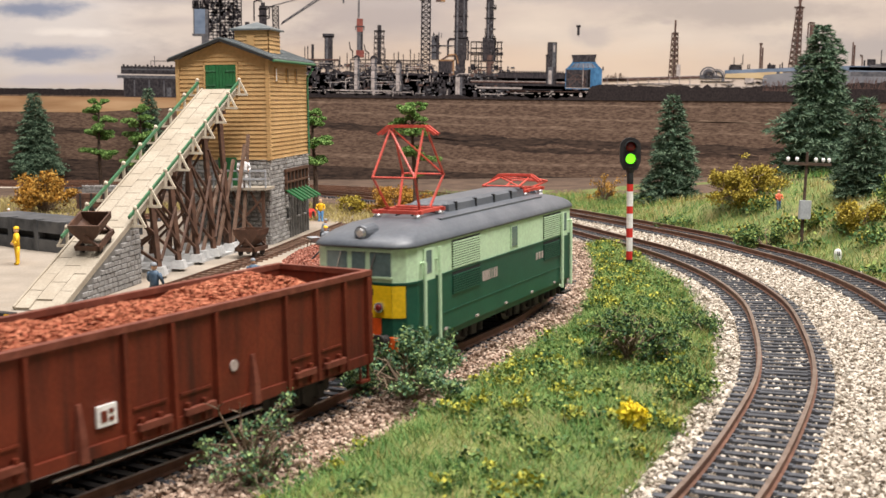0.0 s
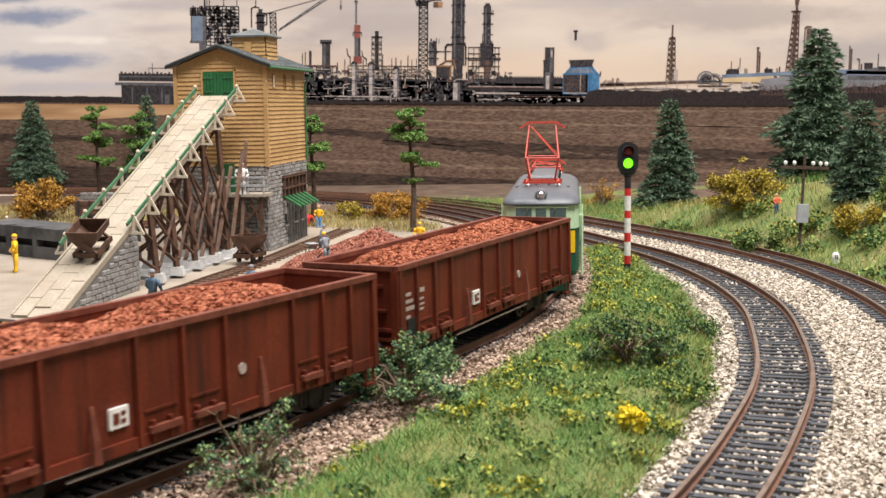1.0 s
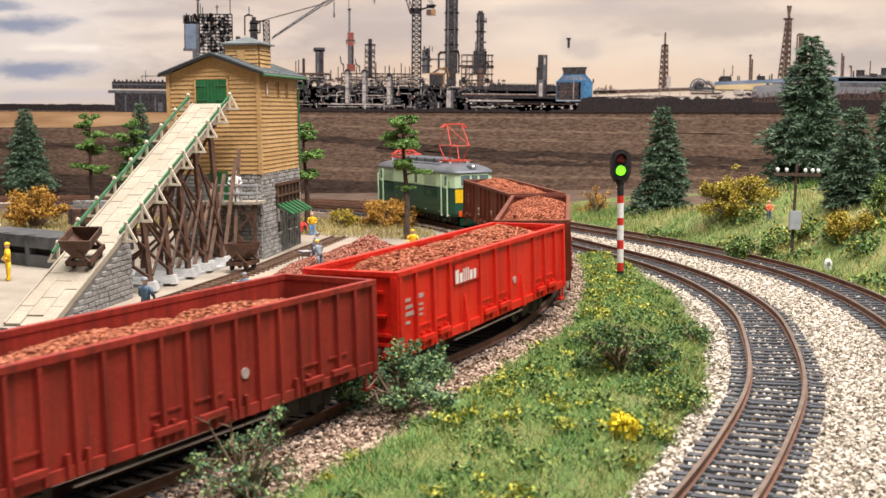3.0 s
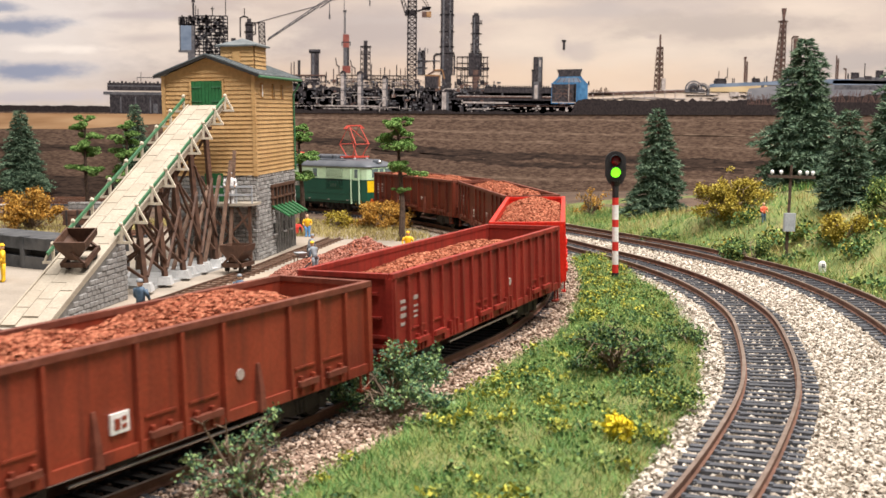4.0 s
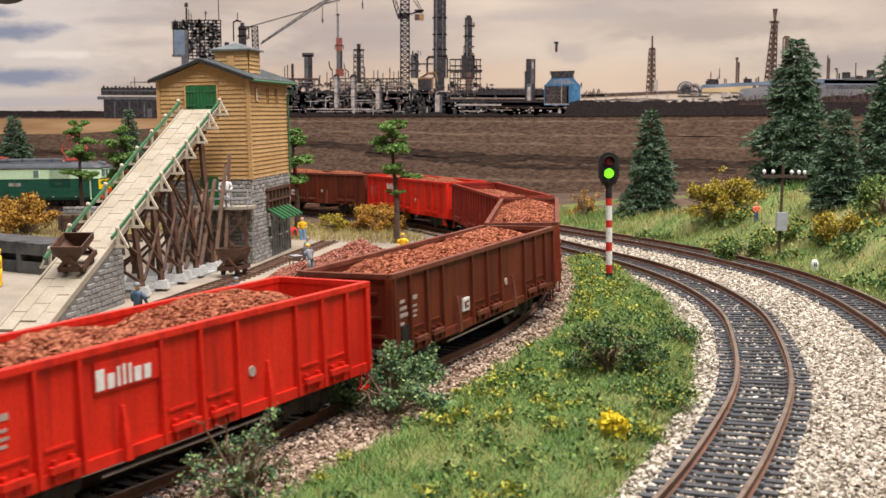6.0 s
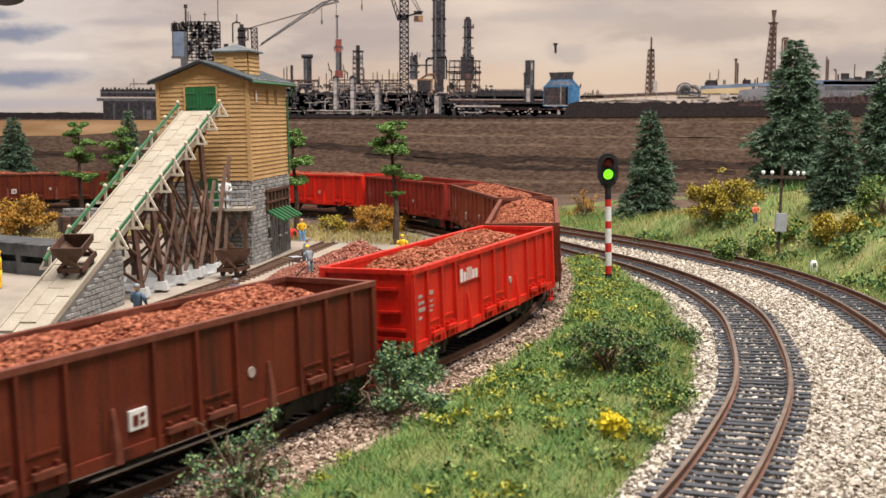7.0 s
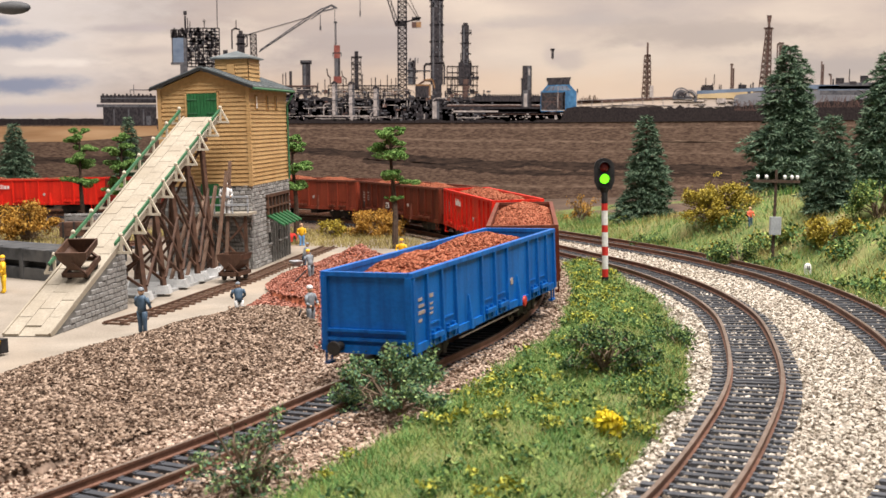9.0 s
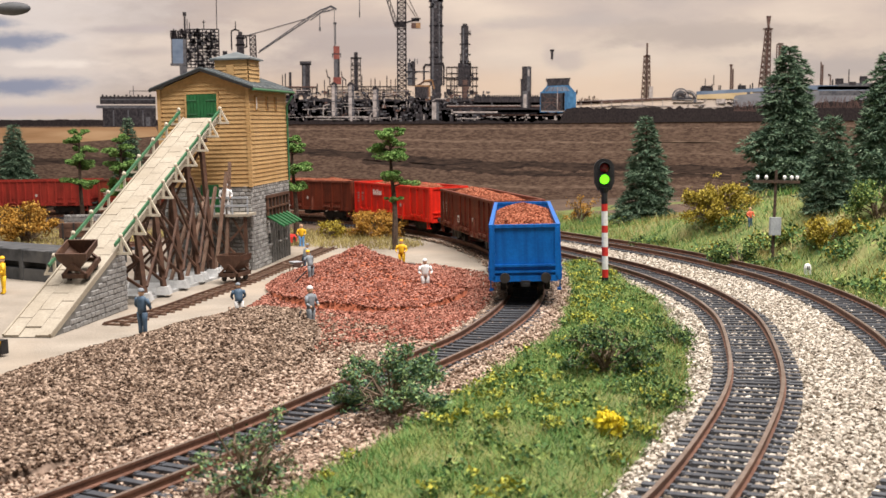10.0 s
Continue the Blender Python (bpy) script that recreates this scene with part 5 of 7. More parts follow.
def stones(b, width, z0, z1, row, m=None, seed=1, clip=None):
    """Courses of uneven blocks in the plane y = 0, facing -y."""
    r = random.Random(seed)
    z = z0
    while z < z1 - row * 0.4:
        x = -r.uniform(0, 3)
        lim = clip(z + row) if clip else width
        while x < lim:
            w = r.uniform(3.2, 6.2)
            a, c = max(x, 0) + 0.12, min(x + w, lim) - 0.12
            if c - a > 0.5:
                d, t = r.uniform(0.5, 1.0), min(z + row, z1) - 0.14
                i = 0.35
                b.add([(a, 0, z), (c, 0, z), (c, 0, t), (a, 0, t), (a + i, -d, z + i), (c - i, -d, z + i), (c - i, -d, t - i), (a + i, -d, t - i)], [(4, 5, 6, 7), (0, 1, 5, 4), (1, 2, 6, 5), (2, 3, 7, 6), (3, 0, 4, 7)])
            x += w
        z += row
    return b


def tower():
    t = thing("loading_tower", at(-125, 781, 0, -7.5), "ochre boarded ore loading tower on a grey stone base", "building")
    W, D = 60.0, 94.0
    part("stone_base", Build().box(-W, 0, 0, D, 0, 56), M["stone_dk"], t, "grey stone ground floor")
    side = lambda name, b, mt, lab="": part(name, b, mt, t, lab)
    fs = side("stone_course", stones(Build(), W, 0, 56, 2.6, seed=3), M["stone"])
    fs.matrix_basis = at(-W, 0)
    ss = side("stone_course", stones(Build(), 40, 0, 30, 2.6, seed=4), M["stone"])
    ss.matrix_basis = at(0, 0, 0, 90)
    ss = side("stone_course", stones(Build(), D, 30, 56, 2.6, seed=5), M["stone"])
    ss.matrix_basis = at(0, 0, 0, 90)
    peak = lambda z: (0 if z < 120 else (z - 120) / 11.6 * 30, W if z < 120 else W - (z - 120) / 11.6 * 30)
    part("core_wall", Build().box(-W + 0.4, -0.4, 0.4, D - 0.4, 56, 120).add([(-W + 0.4, 0.4, 120), (-0.4, 0.4, 120), (-W / 2, 0.4, 131.0), (-W + 0.4, D, 120), (-0.4, D, 120), (-W / 2, D, 131.0)], [(0, 1, 2), (3, 5, 4), (0, 2, 5, 3), (1, 4, 5, 2)]), M["clad"], t)
    for k in range(28):
        z = 55.5 + 2.75 * k
        f = part("board", lapped(Build(), W, z, min(z + 2.75, 131.4), 2.75, peak), M["clad"], t)
        f.matrix_basis = at(-W, 0)
    for k in range(24):
        z = 55.5 + 2.75 * k
        f = part("board", lapped(Build(), D, z, min(z + 2.75, 119.5), 2.75), M["clad"], t)
        f.matrix_basis = at(0, 0, 0, 90)
    for x in (-W, 0):
        part("corner_post", Build().box(x - 1.2, x + 1.2, -1.6, 1.0, 55, 120), M["clad"], t)
    for sx in (-1, 1):
        b = Build()
        xo = -W / 2 + sx * (W / 2 + 5)
        zo = 119.4
        v = [(-W / 2, -5, 132.4), (xo, -5, zo), (xo, D + 5, zo), (-W / 2, D + 5, 132.4)]
        b.add(v + [(x, y, z + 1.2) for x, y, z in v], [(0, 1, 2, 3), (7, 6, 5, 4), (0, 4, 5, 1), (1, 5, 6, 2), (2, 6, 7, 3), (3, 7, 4, 0)])
        roof = part("roof_slope", b, M["roof_sheet"], t, "blue-grey sheet roof")
        for k in range(9):
            y = -4 + k * (D + 8) / 8
            part("roof_seam", Build().beam((-W / 2, y, 133.8), (xo, y, zo + 1.4), 0.6), M["roof_sheet"], roof)
        part("barge_board", Build().beam((-W / 2, -5.3, 132.2), (xo, -5.3, zo - 0.2), 0.9, 1.8), M["dark"], t)
    part("gutter", Build().tube((5.4, -5, 118.6), (5.4, D + 5, 118.6), 0.9), M["green_rail"], t, "green gutter")
    part("downpipe", Build().tube((6.2, D - 3, 116), (1.8, D - 3, 109), 0.7).tube((1.8, D - 3, 109), (1.8, D - 3, 55), 0.7), M["green_rail"], t, "green downpipe")
    hatch = part("hatch", Build().box(-41, -20.5, -1.7, 0, 98, 116.5), M["green"], t, "closed green double hatch")
    for k in range(9):
        x = -40.6 + k * 2.25
        part("hatch_board", Build().box(x, x + 2.0, -2.1, -1.7, 98.3, 116.2), M["green"], hatch)
    fr = Build().box(-42.2, -41, -2.2, 0, 97, 117.7).box(-20.5, -19.3, -2.2, 0, 97, 117.7).box(-42.2, -19.3, -2.2, 0, 116.5, 117.8)
    part("hatch_frame", fr, M["clad"], t)
    for z in (103, 112):
        part("strap_hinge", Build().box(-40.8, -34, -2.5, -2.0, z, z + 0.9).box(-27.5, -20.8, -2.5, -2.0, z, z + 0.9), M["green_rail"], hatch)
    # cupola
    cu = part("cupola", Build().box(-29, -6.5, 24, 50, 122, 141), M["clad"], t, "small boarded roof turret")
    for k in range(7):
        z = 122 + 2.75 * k
        f = part("board", lapped(Build(), 22.5, z, min(z + 2.75, 140.5), 2.75), M["clad"], cu)
        f.matrix_basis = at(-29, 24)
        f = part("board", lapped(Build(), 26, z, min(z + 2.75, 140.5), 2.75), M["clad"], cu)
        f.matrix_basis = at(-6.5, 24, 0, 90)
    part("cupola_roof", Build().add([(-32, 21, 140.5), (-3.5, 21, 140.5), (-3.5, 53, 140.5), (-32, 53, 140.5), (-17.7, 37, 145.6), (-32, 21, 139.5), (-3.5, 21, 139.5), (-3.5, 53, 139.5), (-32, 53, 139.5)], [(0, 1, 4), (1, 2, 4), (2, 3, 4), (3, 0, 4), (5, 6, 1, 0), (6, 7, 2, 1), (7, 8, 3, 2), (8, 5, 0, 3), (8, 7, 6, 5)]), M["roof_sheet"], cu, "blue-grey pyramid roof")
    part("cupola_shutter", Build().box(-20.5, -15.5, 22.3, 23.4, 129, 136), M["clad"], cu)
    # windows of the side
    for y, w in ((13, 3.0), (40, 2.4), (62, 2.4)):
        win = part("side_window", Build().box(0.4, 1.5, y, y + w, 106, 114), M["white"] if y == 13 else M["dark"], t, "narrow window slot")
        part("window_trim", Build().box(0.4, 1.7, y - 0.7, y, 105, 115).box(0.4, 1.7, y + w, y + w + 0.7, 105, 115), M["clad"], win)
    # loading opening, its inner shade a dark panel, with posts and green flap boards
    part("opening_shade_panel", Build().box(0.6, 1.3, 30, 84, 32, 46), M["dark"], t, "dark panel painted as the shade inside a loading opening")
    for k in range(7):
        part("opening_post", Build().box(1.0, 2.6, 29.5 + k * 9, 31.3 + k * 9, 31, 46.5), M["wood_dark"], t)
    part("opening_beam", Build().box(1.0, 2.8, 28.5, 86, 45.5, 47.5), M["wood_dark"], t)
    part("opening_beam", Build().box(1.0, 2.8, 28.5, 86, 38.0, 39.2), M["wood_dark"], t)
    for k in range(6):
        y = 29 + k * 9.2
        v = [(1.5, y, 33), (1.5, y + 4.2, 33), (13, y + 4.2, 26), (13, y, 26)]
        part("flap", Build().add(v + [(p, q, r + 1.0) for p, q, r in v], [(3, 2, 1, 0), (4, 5, 6, 7), (0, 1, 5, 4), (1, 2, 6, 5), (2, 3, 7, 6), (3, 0, 4, 7)]), M["green"], t, "green loading flap")
    for y in (33, 58, 74):
        win = part("base_window", Build().box(0.8, 1.4, y, y + 4, 14, 21), M["dark"], t, "small dark base window")
        part("window_sill", Build().box(0.8, 2.2, y - 0.8, y + 4.8, 13, 14), M["stone"], win)
    for k in range(8):
        part("base_batten", Build().box(0.2, 1.5, 41 + 6.6 * k, 42.2 + 6.6 * k, 0, 28), M["stone_dk"], t)
    # balcony
    bal = part("balcony_deck", Build().box(-44, 3, -20, -1, 37, 38.6), M["cream"], t, "planked loading balcony")
    for x in (-44, -32, -20, -8, 2.2):
        part("railing_post", Build().box(x, x + 0.9, -19.8, -18.9, 38.6, 49.5), M["grey_box"], bal)
    for z in (43.5, 48.8):
        part("railing", Build().box(-44, 3, -20.2, -19.4, z, z + 1.2), M["grey_box"], bal, "grey balcony rail")
    part("balcony_door", Build().box(-34, -22, -1.9, -0.4, 38.6, 57), M["green"], t, "green balcony door")
    for x in (-26, -12, 0):
        part("balcony_strut", Build().beam((x, -17, 3), (x, -17, 37), 1.8).beam((x, -17, 20), (x - 8, -17, 36), 1.3), M["wood_dark"], t)
    part("balcony_strut", Build().beam((-26, -17.5, 6), (0, -17.5, 32), 1.3).beam((0, -18.4, 6), (-26, -18.4, 32), 1.3), M["wood_dark"], t)
    return t


tower()

# ---- the incline ----
LOW, HIGH = Vector((-192, 538, 1.0)), Vector((-154.3, 772, 100.6))
ALONG = (HIGH - LOW)
ACROSS = Vector((ALONG.y, -ALONG.x, 0)).normalized()
SLOPE = math.degrees(math.atan2(ALONG.z, math.hypot(ALONG.x, ALONG.y)))
TURN = math.degrees(math.atan2(-ALONG.x, ALONG.y))


def on_ramp(u, s, h=0.0):
    up = ACROSS.cross(ALONG.normalized())
    return LOW + ALONG * u + ACROSS * s + up * h


def incline():
    t = thing("incline_ramp", at(0, 0), "cream planked incline with green handrails leading up to the tower", "ramp")
    b = Build()
    b.loft([[on_ramp(u, s, h) for s, h in ((-11.7, -2.2), (11.7, -2.2), (11.7, -0.5), (-11.7, -0.5))] for u in (0, 1)])
    part("deck_beam", b, M["cream"], t)
    r = random.Random(2)
    for lane, (s0, s1) in enumerate(((-11.8, -4.15), (-3.95, 3.95), (4.15, 11.8))):
        n = 17
        for k in range(n):
            u0, u1 = (k + (0.5 if lane == 1 else 0)) / n, (k + 1 + (0.5 if lane == 1 else 0)) / n
            u1 = min(u1, 1.0)
            h = r.uniform(-0.12, 0.1)
            q = Build().loft([[on_ramp(u, s, z + h) for s, z in ((s0, -0.5), (s1, -0.5), (s1, 0.3), (s0, 0.3))] for u in (u0 + 0.0009, u1 - 0.0009)])
            part("plank", q, M["cream"], t)
    for s in (-11.5, 11.5):
        part("kerb", Build().beam(on_ramp(0.0, s, 0.4), on_ramp(1.0, s, 0.4), 1.0, 1.3), M["cream"], t)
    for s in (-13.4, 13.4):
        lo = 0.30 if s > 0 else 0.22
        part("handrail", Build().beam(on_ramp(lo, s, 5.0), on_ramp(1.0, s, 5.0), 0.9, 1.7), M["green_rail"], t, "green handrail")
        for k in range(9):
            u = lo + 0.02 + (0.97 - lo) * k / 8
            c = on_ramp(u, s, 0)
            o = ACROSS * math.copysign(1, s)
            br = Build()
            foot, top = c + o * 6.0 - Vector((0, 0, 2.4)), c + o * 0.4 + Vector((0, 0, 7.0))
            br.beam(c - o * 3 - Vector((0, 0, 2.2)), foot, 1.5, 1.3)
            br.beam(foot - o * 0.6, top, 1.1, 1.1)
            br.beam(c + o * 0.4 - Vector((0, 0, 2)), top, 1.4, 1.2)
            br.ball(top, 1.25, n=6, m=4)
            part("rail_bracket", br, M["cream_lt"], t, "cream rail bracket")
    # stone abutment
    b = Build()
    end = 0.36
    b.loft([[Vector((p.x, p.y, z)) for p, z in ((on_ramp(u, -11.3), 0), (on_ramp(u, 11.3), 0), (on_ramp(u, 11.3), max(0.05, on_ramp(u, 0).z - 2.0)), (on_ramp(u, -11.3), max(0.05, on_ramp(u, 0).z - 2.0)))] for u in (0.0, end)])
    part("abutment", b, M["stone_dk"], t, "grey stone abutment")
    run = (on_ramp(end, 11.4) - on_ramp(0, 11.4))
    length = math.hypot(run.x, run.y)
    rise = run.z
    face = at(*on_ramp(0, 11.4).to_2d(), 0, math.degrees(math.atan2(run.y, run.x)))
    r = random.Random(8)
    z = 0
    while z < rise - 4:
        x = length * (z + 5) / rise + r.uniform(0, 3)
        while x < length - 1:
            w = min(r.uniform(3.5, 6.5), length - x)
            d, i = r.uniform(0.4, 0.9), 0.35
            a, c, tz = x + 0.12, x + w - 0.12, z + 2.45
            sb = Build().add([(a, 0, z), (c, 0, z), (c, 0, tz), (a, 0, tz), (a + i, -d, z + i), (c - i, -d, z + i), (c - i, -d, tz - i), (a + i, -d, tz - i)], [(4, 5, 6, 7), (0, 1, 5, 4), (1, 2, 6, 5), (2, 3, 7, 6), (3, 0, 4, 7)])
            part("stone_block", sb, M["stone"], t).matrix_basis = face
            x += w
        z += 2.6
    p1 = on_ramp(end, -11.4)
    eb = part("abutment_stonework", stones(Build(), 22.8, 0, rise - 2, 2.6, seed=9), M["stone"], t)
    eb.matrix_basis = at(*(on_ramp(end, 11.4).to_2d()), 0, TURN + 180)
    # trestle
    us = (0.44, 0.55, 0.66, 0.77, 0.88)
    feet = {}
    for k, u in enumerate(us):
        for s in (-9.5, 9.5):
            top = on_ramp(u, s, -2.4)
            base = Vector((top.x, top.y, 6)) + ACROSS * math.copysign(3.0 + 0.02 * top.z, s) - Vector((0, 3, 0))
            feet[k, s] = base, top
            part("trestle_post", Build().beam(base, top, 2.6), M["wood_dark"], t, "dark stained trestle post")
        (b0, t0), (b1, t1) = feet[k, -9.5], feet[k, 9.5]
        part("cap_beam", Build().beam(t0 - ACROSS * 4, t1 + ACROSS * 4, 2.2), M["wood_dark"], t)
        for lo, hi in ((0.08, 0.5), (0.5, 0.95)):
            part("cross_brace", Build().beam(b0.lerp(t0, lo) - Vector((0, 1.6, 0)), b1.lerp(t1, hi) - Vector((0, 1.6, 0)), 1.4).beam(b1.lerp(t1, lo) - Vector((0, 2.6, 0)), b0.lerp(t0, hi) - Vector((0, 2.6, 0)), 1.4), M["wood_dark"], t)
        if k:
            for s in (-9.5, 9.5):
                a0, a1 = feet[k - 1, s]
                c0, c1 = feet[k, s]
                o = ACROSS * math.copysign(1.8, s)
                part("side_brace", Build().beam(a0.lerp(a1, 0.1) + o, c0.lerp(c1, 0.62) + o, 1.3).beam(a0.lerp(a1, 0.85) + o, c0.lerp(c1, 0.18) + o, 1.3), M["wood_dark"], t)
    # weathered raking poles in front
    for (x0, y0), (x1, y1, z1) in zip(((-160, 690), (-154, 706), (-149, 726), (-144, 746), (-140, 760)), ((-153, 722, 47), (-148, 742, 52), (-143, 752, 57), (-138, 764, 66), (-137, 772, 72))):
        part("raking_pole", Build().beam((x0, y0, 5), (x1, y1, z1), 1.8), M["wood_mid"], t, "weathered raking pole")
    return feet


FEET = incline()


def plinth():
    t = thing("concrete_plinth", at(0, 0), "grey concrete slab with footing blocks under the trestle", "plinth")
    part("slab", Build().prism([(-200, 672), (-163, 650), (-133, 768), (-180, 800)], -0.5, 1.8), M["concrete"], t)
    spots = [(b.x, b.y) for b, top in FEET.values()] + [(-160, 689), (-154, 705), (-149, 725), (-144, 745), (-140, 759)]
    for x, y in spots:
        part("footing", Build().loft([[(x + a * w, y + c * w, z) for a, c in ((-1, -1), (1, -1), (1, 1), (-1, 1))] for w, z in ((4.2, 1.8), (3.0, 6.2))]), M["concrete"], t, "tapered concrete footing")


plinth()


def tipper(where, label):
    t = thing("tipper_truck", where, label, "mine truck")
    part("chassis", Build().box(-6.5, 6.5, -9, -7.6, 3, 5.4).box(-6.5, 6.5, 7.6, 9, 3, 5.4).box(-6.5, -5, -9, 9, 3, 5.4).box(5, 6.5, -9, 9, 3, 5.4), M["wood_dark"], t)
    outer = [[(x * w, y, z) for x in (-1, 1) for y in ((-7.5, 7.5) if x < 0 else (7.5, -7.5))] for w, z in ((2.0, 6.2), (7.5, 12.5), (8.2, 16.0))]
    inner = [[(x * w, y, z) for x in (-1, 1) for y in ((-6.8, 6.8) if x < 0 else (6.8, -6.8))] for w, z in ((7.4, 16.0), (6.8, 12.6), (1.6, 7.0))]
    part("hopper", Build().loft(outer + inner), M["wood_dark"], t, "brown V-shaped tipping hopper")
    for y in (-7.0, 7.0):
        part("cradle", Build().beam((-5.5, y * 1.12, 5), (0, y * 1.12, 10.5), 1.2).beam((5.5, y * 1.12, 5), (0, y * 1.12, 10.5), 1.2), M["wood_dark"], t)
    for x in (-4.6, 4.6):
        for y in (-5, 5):
            part("wheel", Build().tube((x - 0.7, y, 2.2), (x + 0.7, y, 2.2), 2.2, n=12), M["frame_black"], t)
    return t


p = on_ramp(0.215, 4.5, 0.4)
tipper(Matrix.Translation(p * MM) @ Euler((radians(SLOPE), 0, radians(TURN))).to_matrix().to_4x4() @ Matrix.Scale(1.0, 4), "brown tipping mine truck standing on the incline")
tipper(at(-127, 717, 1.6, -17) @ Matrix.Scale(1.0, 4), "brown tipping mine truck on the narrow track")


def narrow_track():
    line = smooth_line([(-160, 565), (-146, 606), (-134, 660), (-121, 715), (-107, 800), (-88, 905)], 1.0)
    t = thing("narrow_track", at(0, 0), "dark narrow-gauge track across the yard", "track", kind="structure")
    nm = normals(line)
    for off in (-4.6, 4.6):
        b = Build().loft([[(*(line[k] + nm[k] * (off + o)), z) for o, z in ((-0.45, 0.9), (0.45, 0.9), (0.4, 2.0), (-0.4, 2.0))] for k in range(0, len(line), 4)])
        part("rail", b, M["wood_dark"], t)
    me = mesh_of("tie", Build().box(-7.5, 7.5, -0.8, 0.8, -0.2, 1.0), M["wood_mid"])
    d = np.gradient(line, axis=0)
    for k in range(3, len(line), 8):
        ob = part("tie", me, None, t)
        ob.matrix_basis = at(*line[k], 0, math.degrees(math.atan2(d[k][1], d[k][0])) + 90)


narrow_track()

# ---- signal, pole, small fixtures ----


def signal():
    t = thing("railway_signal", at(90, 656, 3), "red and white banded signal post with a green lamp lit", "signal")
    z = -3.0
    for top, m in ((4, "black"), (8.5, "redpaint"), (16, "white"), (21, "redpaint"), (29, "white"), (33, "redpaint"), (41, "white"), (45, "redpaint"), (51, "black")):
        part("post_band", Build().tube((0, 0, z), (0, 0, top - 1), 2.0 if z < 3 else 1.75, n=12), M[m], t)
        z = top - 1
    head = part("signal_head", Build().turned((0, 0.6, 50), [(0, 2.0), (3, 3.2)], 12), M["black"], t, "black signal head with a rounded board")
    o = [(5.6 * math.cos(a), 64 + 3.2 * math.sin(a) * 1.6) for a in np.linspace(0, math.pi, 9)] + [(-5.6, 56), (-3.6, 51.5), (3.6, 51.5), (5.6, 56)]
    n = len(o)
    part("board", Build().add([(x, -0.6, zz) for x, zz in o] + [(x, 1.2, zz) for x, zz in o], [tuple(range(n)), tuple(range(2 * n - 1, n - 1, -1)), *[(k, n + k, n + (k + 1) % n, (k + 1) % n) for k in range(n)]]), M["black"], head)
    for zz, m in ((64, "lamp_red"), (57.6, "lamp_green")):
        part("lens", Build().turned((0, -0.6, zz), [(0, 2.7), (0.6, 2.5), (1.0, 1.4)], 16, (0, -1, 0)), M[m], head, "unlit red lens" if zz > 60 else "lit green lens", smooth=True)
        hood = Build()
        ang = np.linspace(-0.2, math.pi + 0.2, 11)
        hood.loft([[(r * math.cos(a), y, zz + r * math.sin(a)) for a in ang] + [((r - 0.3) * math.cos(a), y, zz + (r - 0.3) * math.sin(a)) for a in ang[::-1]] for y, r in ((-0.5, 3.3), (-3.6, 3.2))])
        part("hood", hood, M["black"], head)


signal()


def telegraph_pole():
    zb = hill(204, 731)
    t = thing("telegraph_pole", at(204, 731, zb, 4, ry=2.5), "dark telegraph pole with white insulators and a grey box", "pole")
    h = 62 - zb
    part("post", Build().turned((0, 0, -2), [(0, 1.1), (h, 0.85)], 8), M["trunk"], t)
    arm = part("crossarm", Build().box(-14.5, 14.5, -1.6, -0.4, h - 10, h - 8.2), M["trunk"], t)
    for x in (-12, -6.5, 5, 9.5, 13):
        part("insulator", Build().turned((x, -1, h - 8.2), [(0, 0.35), (0.8, 0.4), (0.9, 1.0), (2.2, 1.15), (3.0, 0.6)], 10), M["porcelain"], arm, "white porcelain insulator")
    part("switch_box", Build().box(-3.6, 3.6, -3.4, -0.8, h - 42, h - 31, 0.6), M["grey_box"], t, "grey switch box")


telegraph_pole()
mk = Build().turned((0, 0, 0), [(-0.5, 2.0), (3.5, 2.2), (5.2, 1.7), (5.9, 0.6)], 10)
mk.slot = 1
for k in range(2):
    mk.box(-0.9 + 0.9 * k, -0.4 + 0.9 * k, -2.4, -2.0, 2.2, 4.6)
solid("marker_stone", mk, [M["white"], M["black"]], at(209, 676, 2.5), "small white marker stone with dark marks on the bank", "marker")


def lamp_arm():
    t = thing("yard_lamp", at(-232, 520, 0), "grey yard lamp with a long arm", "lamp")
    part("post", Build().turned((0, 0, 0), [(0, 2.2), (143, 1.4)], 10), M["dock"], t)
    part("arm", Build().tube((0, 0, 142), (44, 0, 147), 1.4), M["dock"], t)
    part("lamp_head", Build().ball((49, 0, 147.0), 8, 3.2, 2.9, n=12, m=7), M["dock"], t, "grey streamlined lamp head", smooth=True)


lamp_arm()


def dock():
    t = thing("loading_dock", at(-262, 770, 0, -38), "dark grey loading dock of heavy slabs", "dock")
    for z in (0, 12):
        part("slab", Build().box(-70, 70, -15, 15, z, z + 7.5, 0.5), M["dock"], t)
    # Core coloured near black for the shade in the gap between the slabs.
    part("core", Build().box(-68, 68, -10, 13, 7.5, 12), M["dark"], t)
    for x in (-60, -30, 0, 30, 60):
        part("pier", Build().box(x - 2, x + 2, -15.4, -10, 0, 19.9), M["dock"], t)


dock()
for x, y, w, h in ((-410, 985, 34, 26), (-300, 1010, 46, 24)):
    t = thing("stone_wall", at(x, y, 0, rng.uniform(-5, 5)), "grey ruined stone wall in dry grass", "wall")
    part("core", Build().box(-w / 2, w / 2, 0, 8, 0, h * 0.94), M["stone"], t)
    ob = part("stonework", stones(Build(), w, 0, h, 3.6, seed=int(w)), M["stone"], t)
    ob.matrix_basis = at(-w / 2, 0)


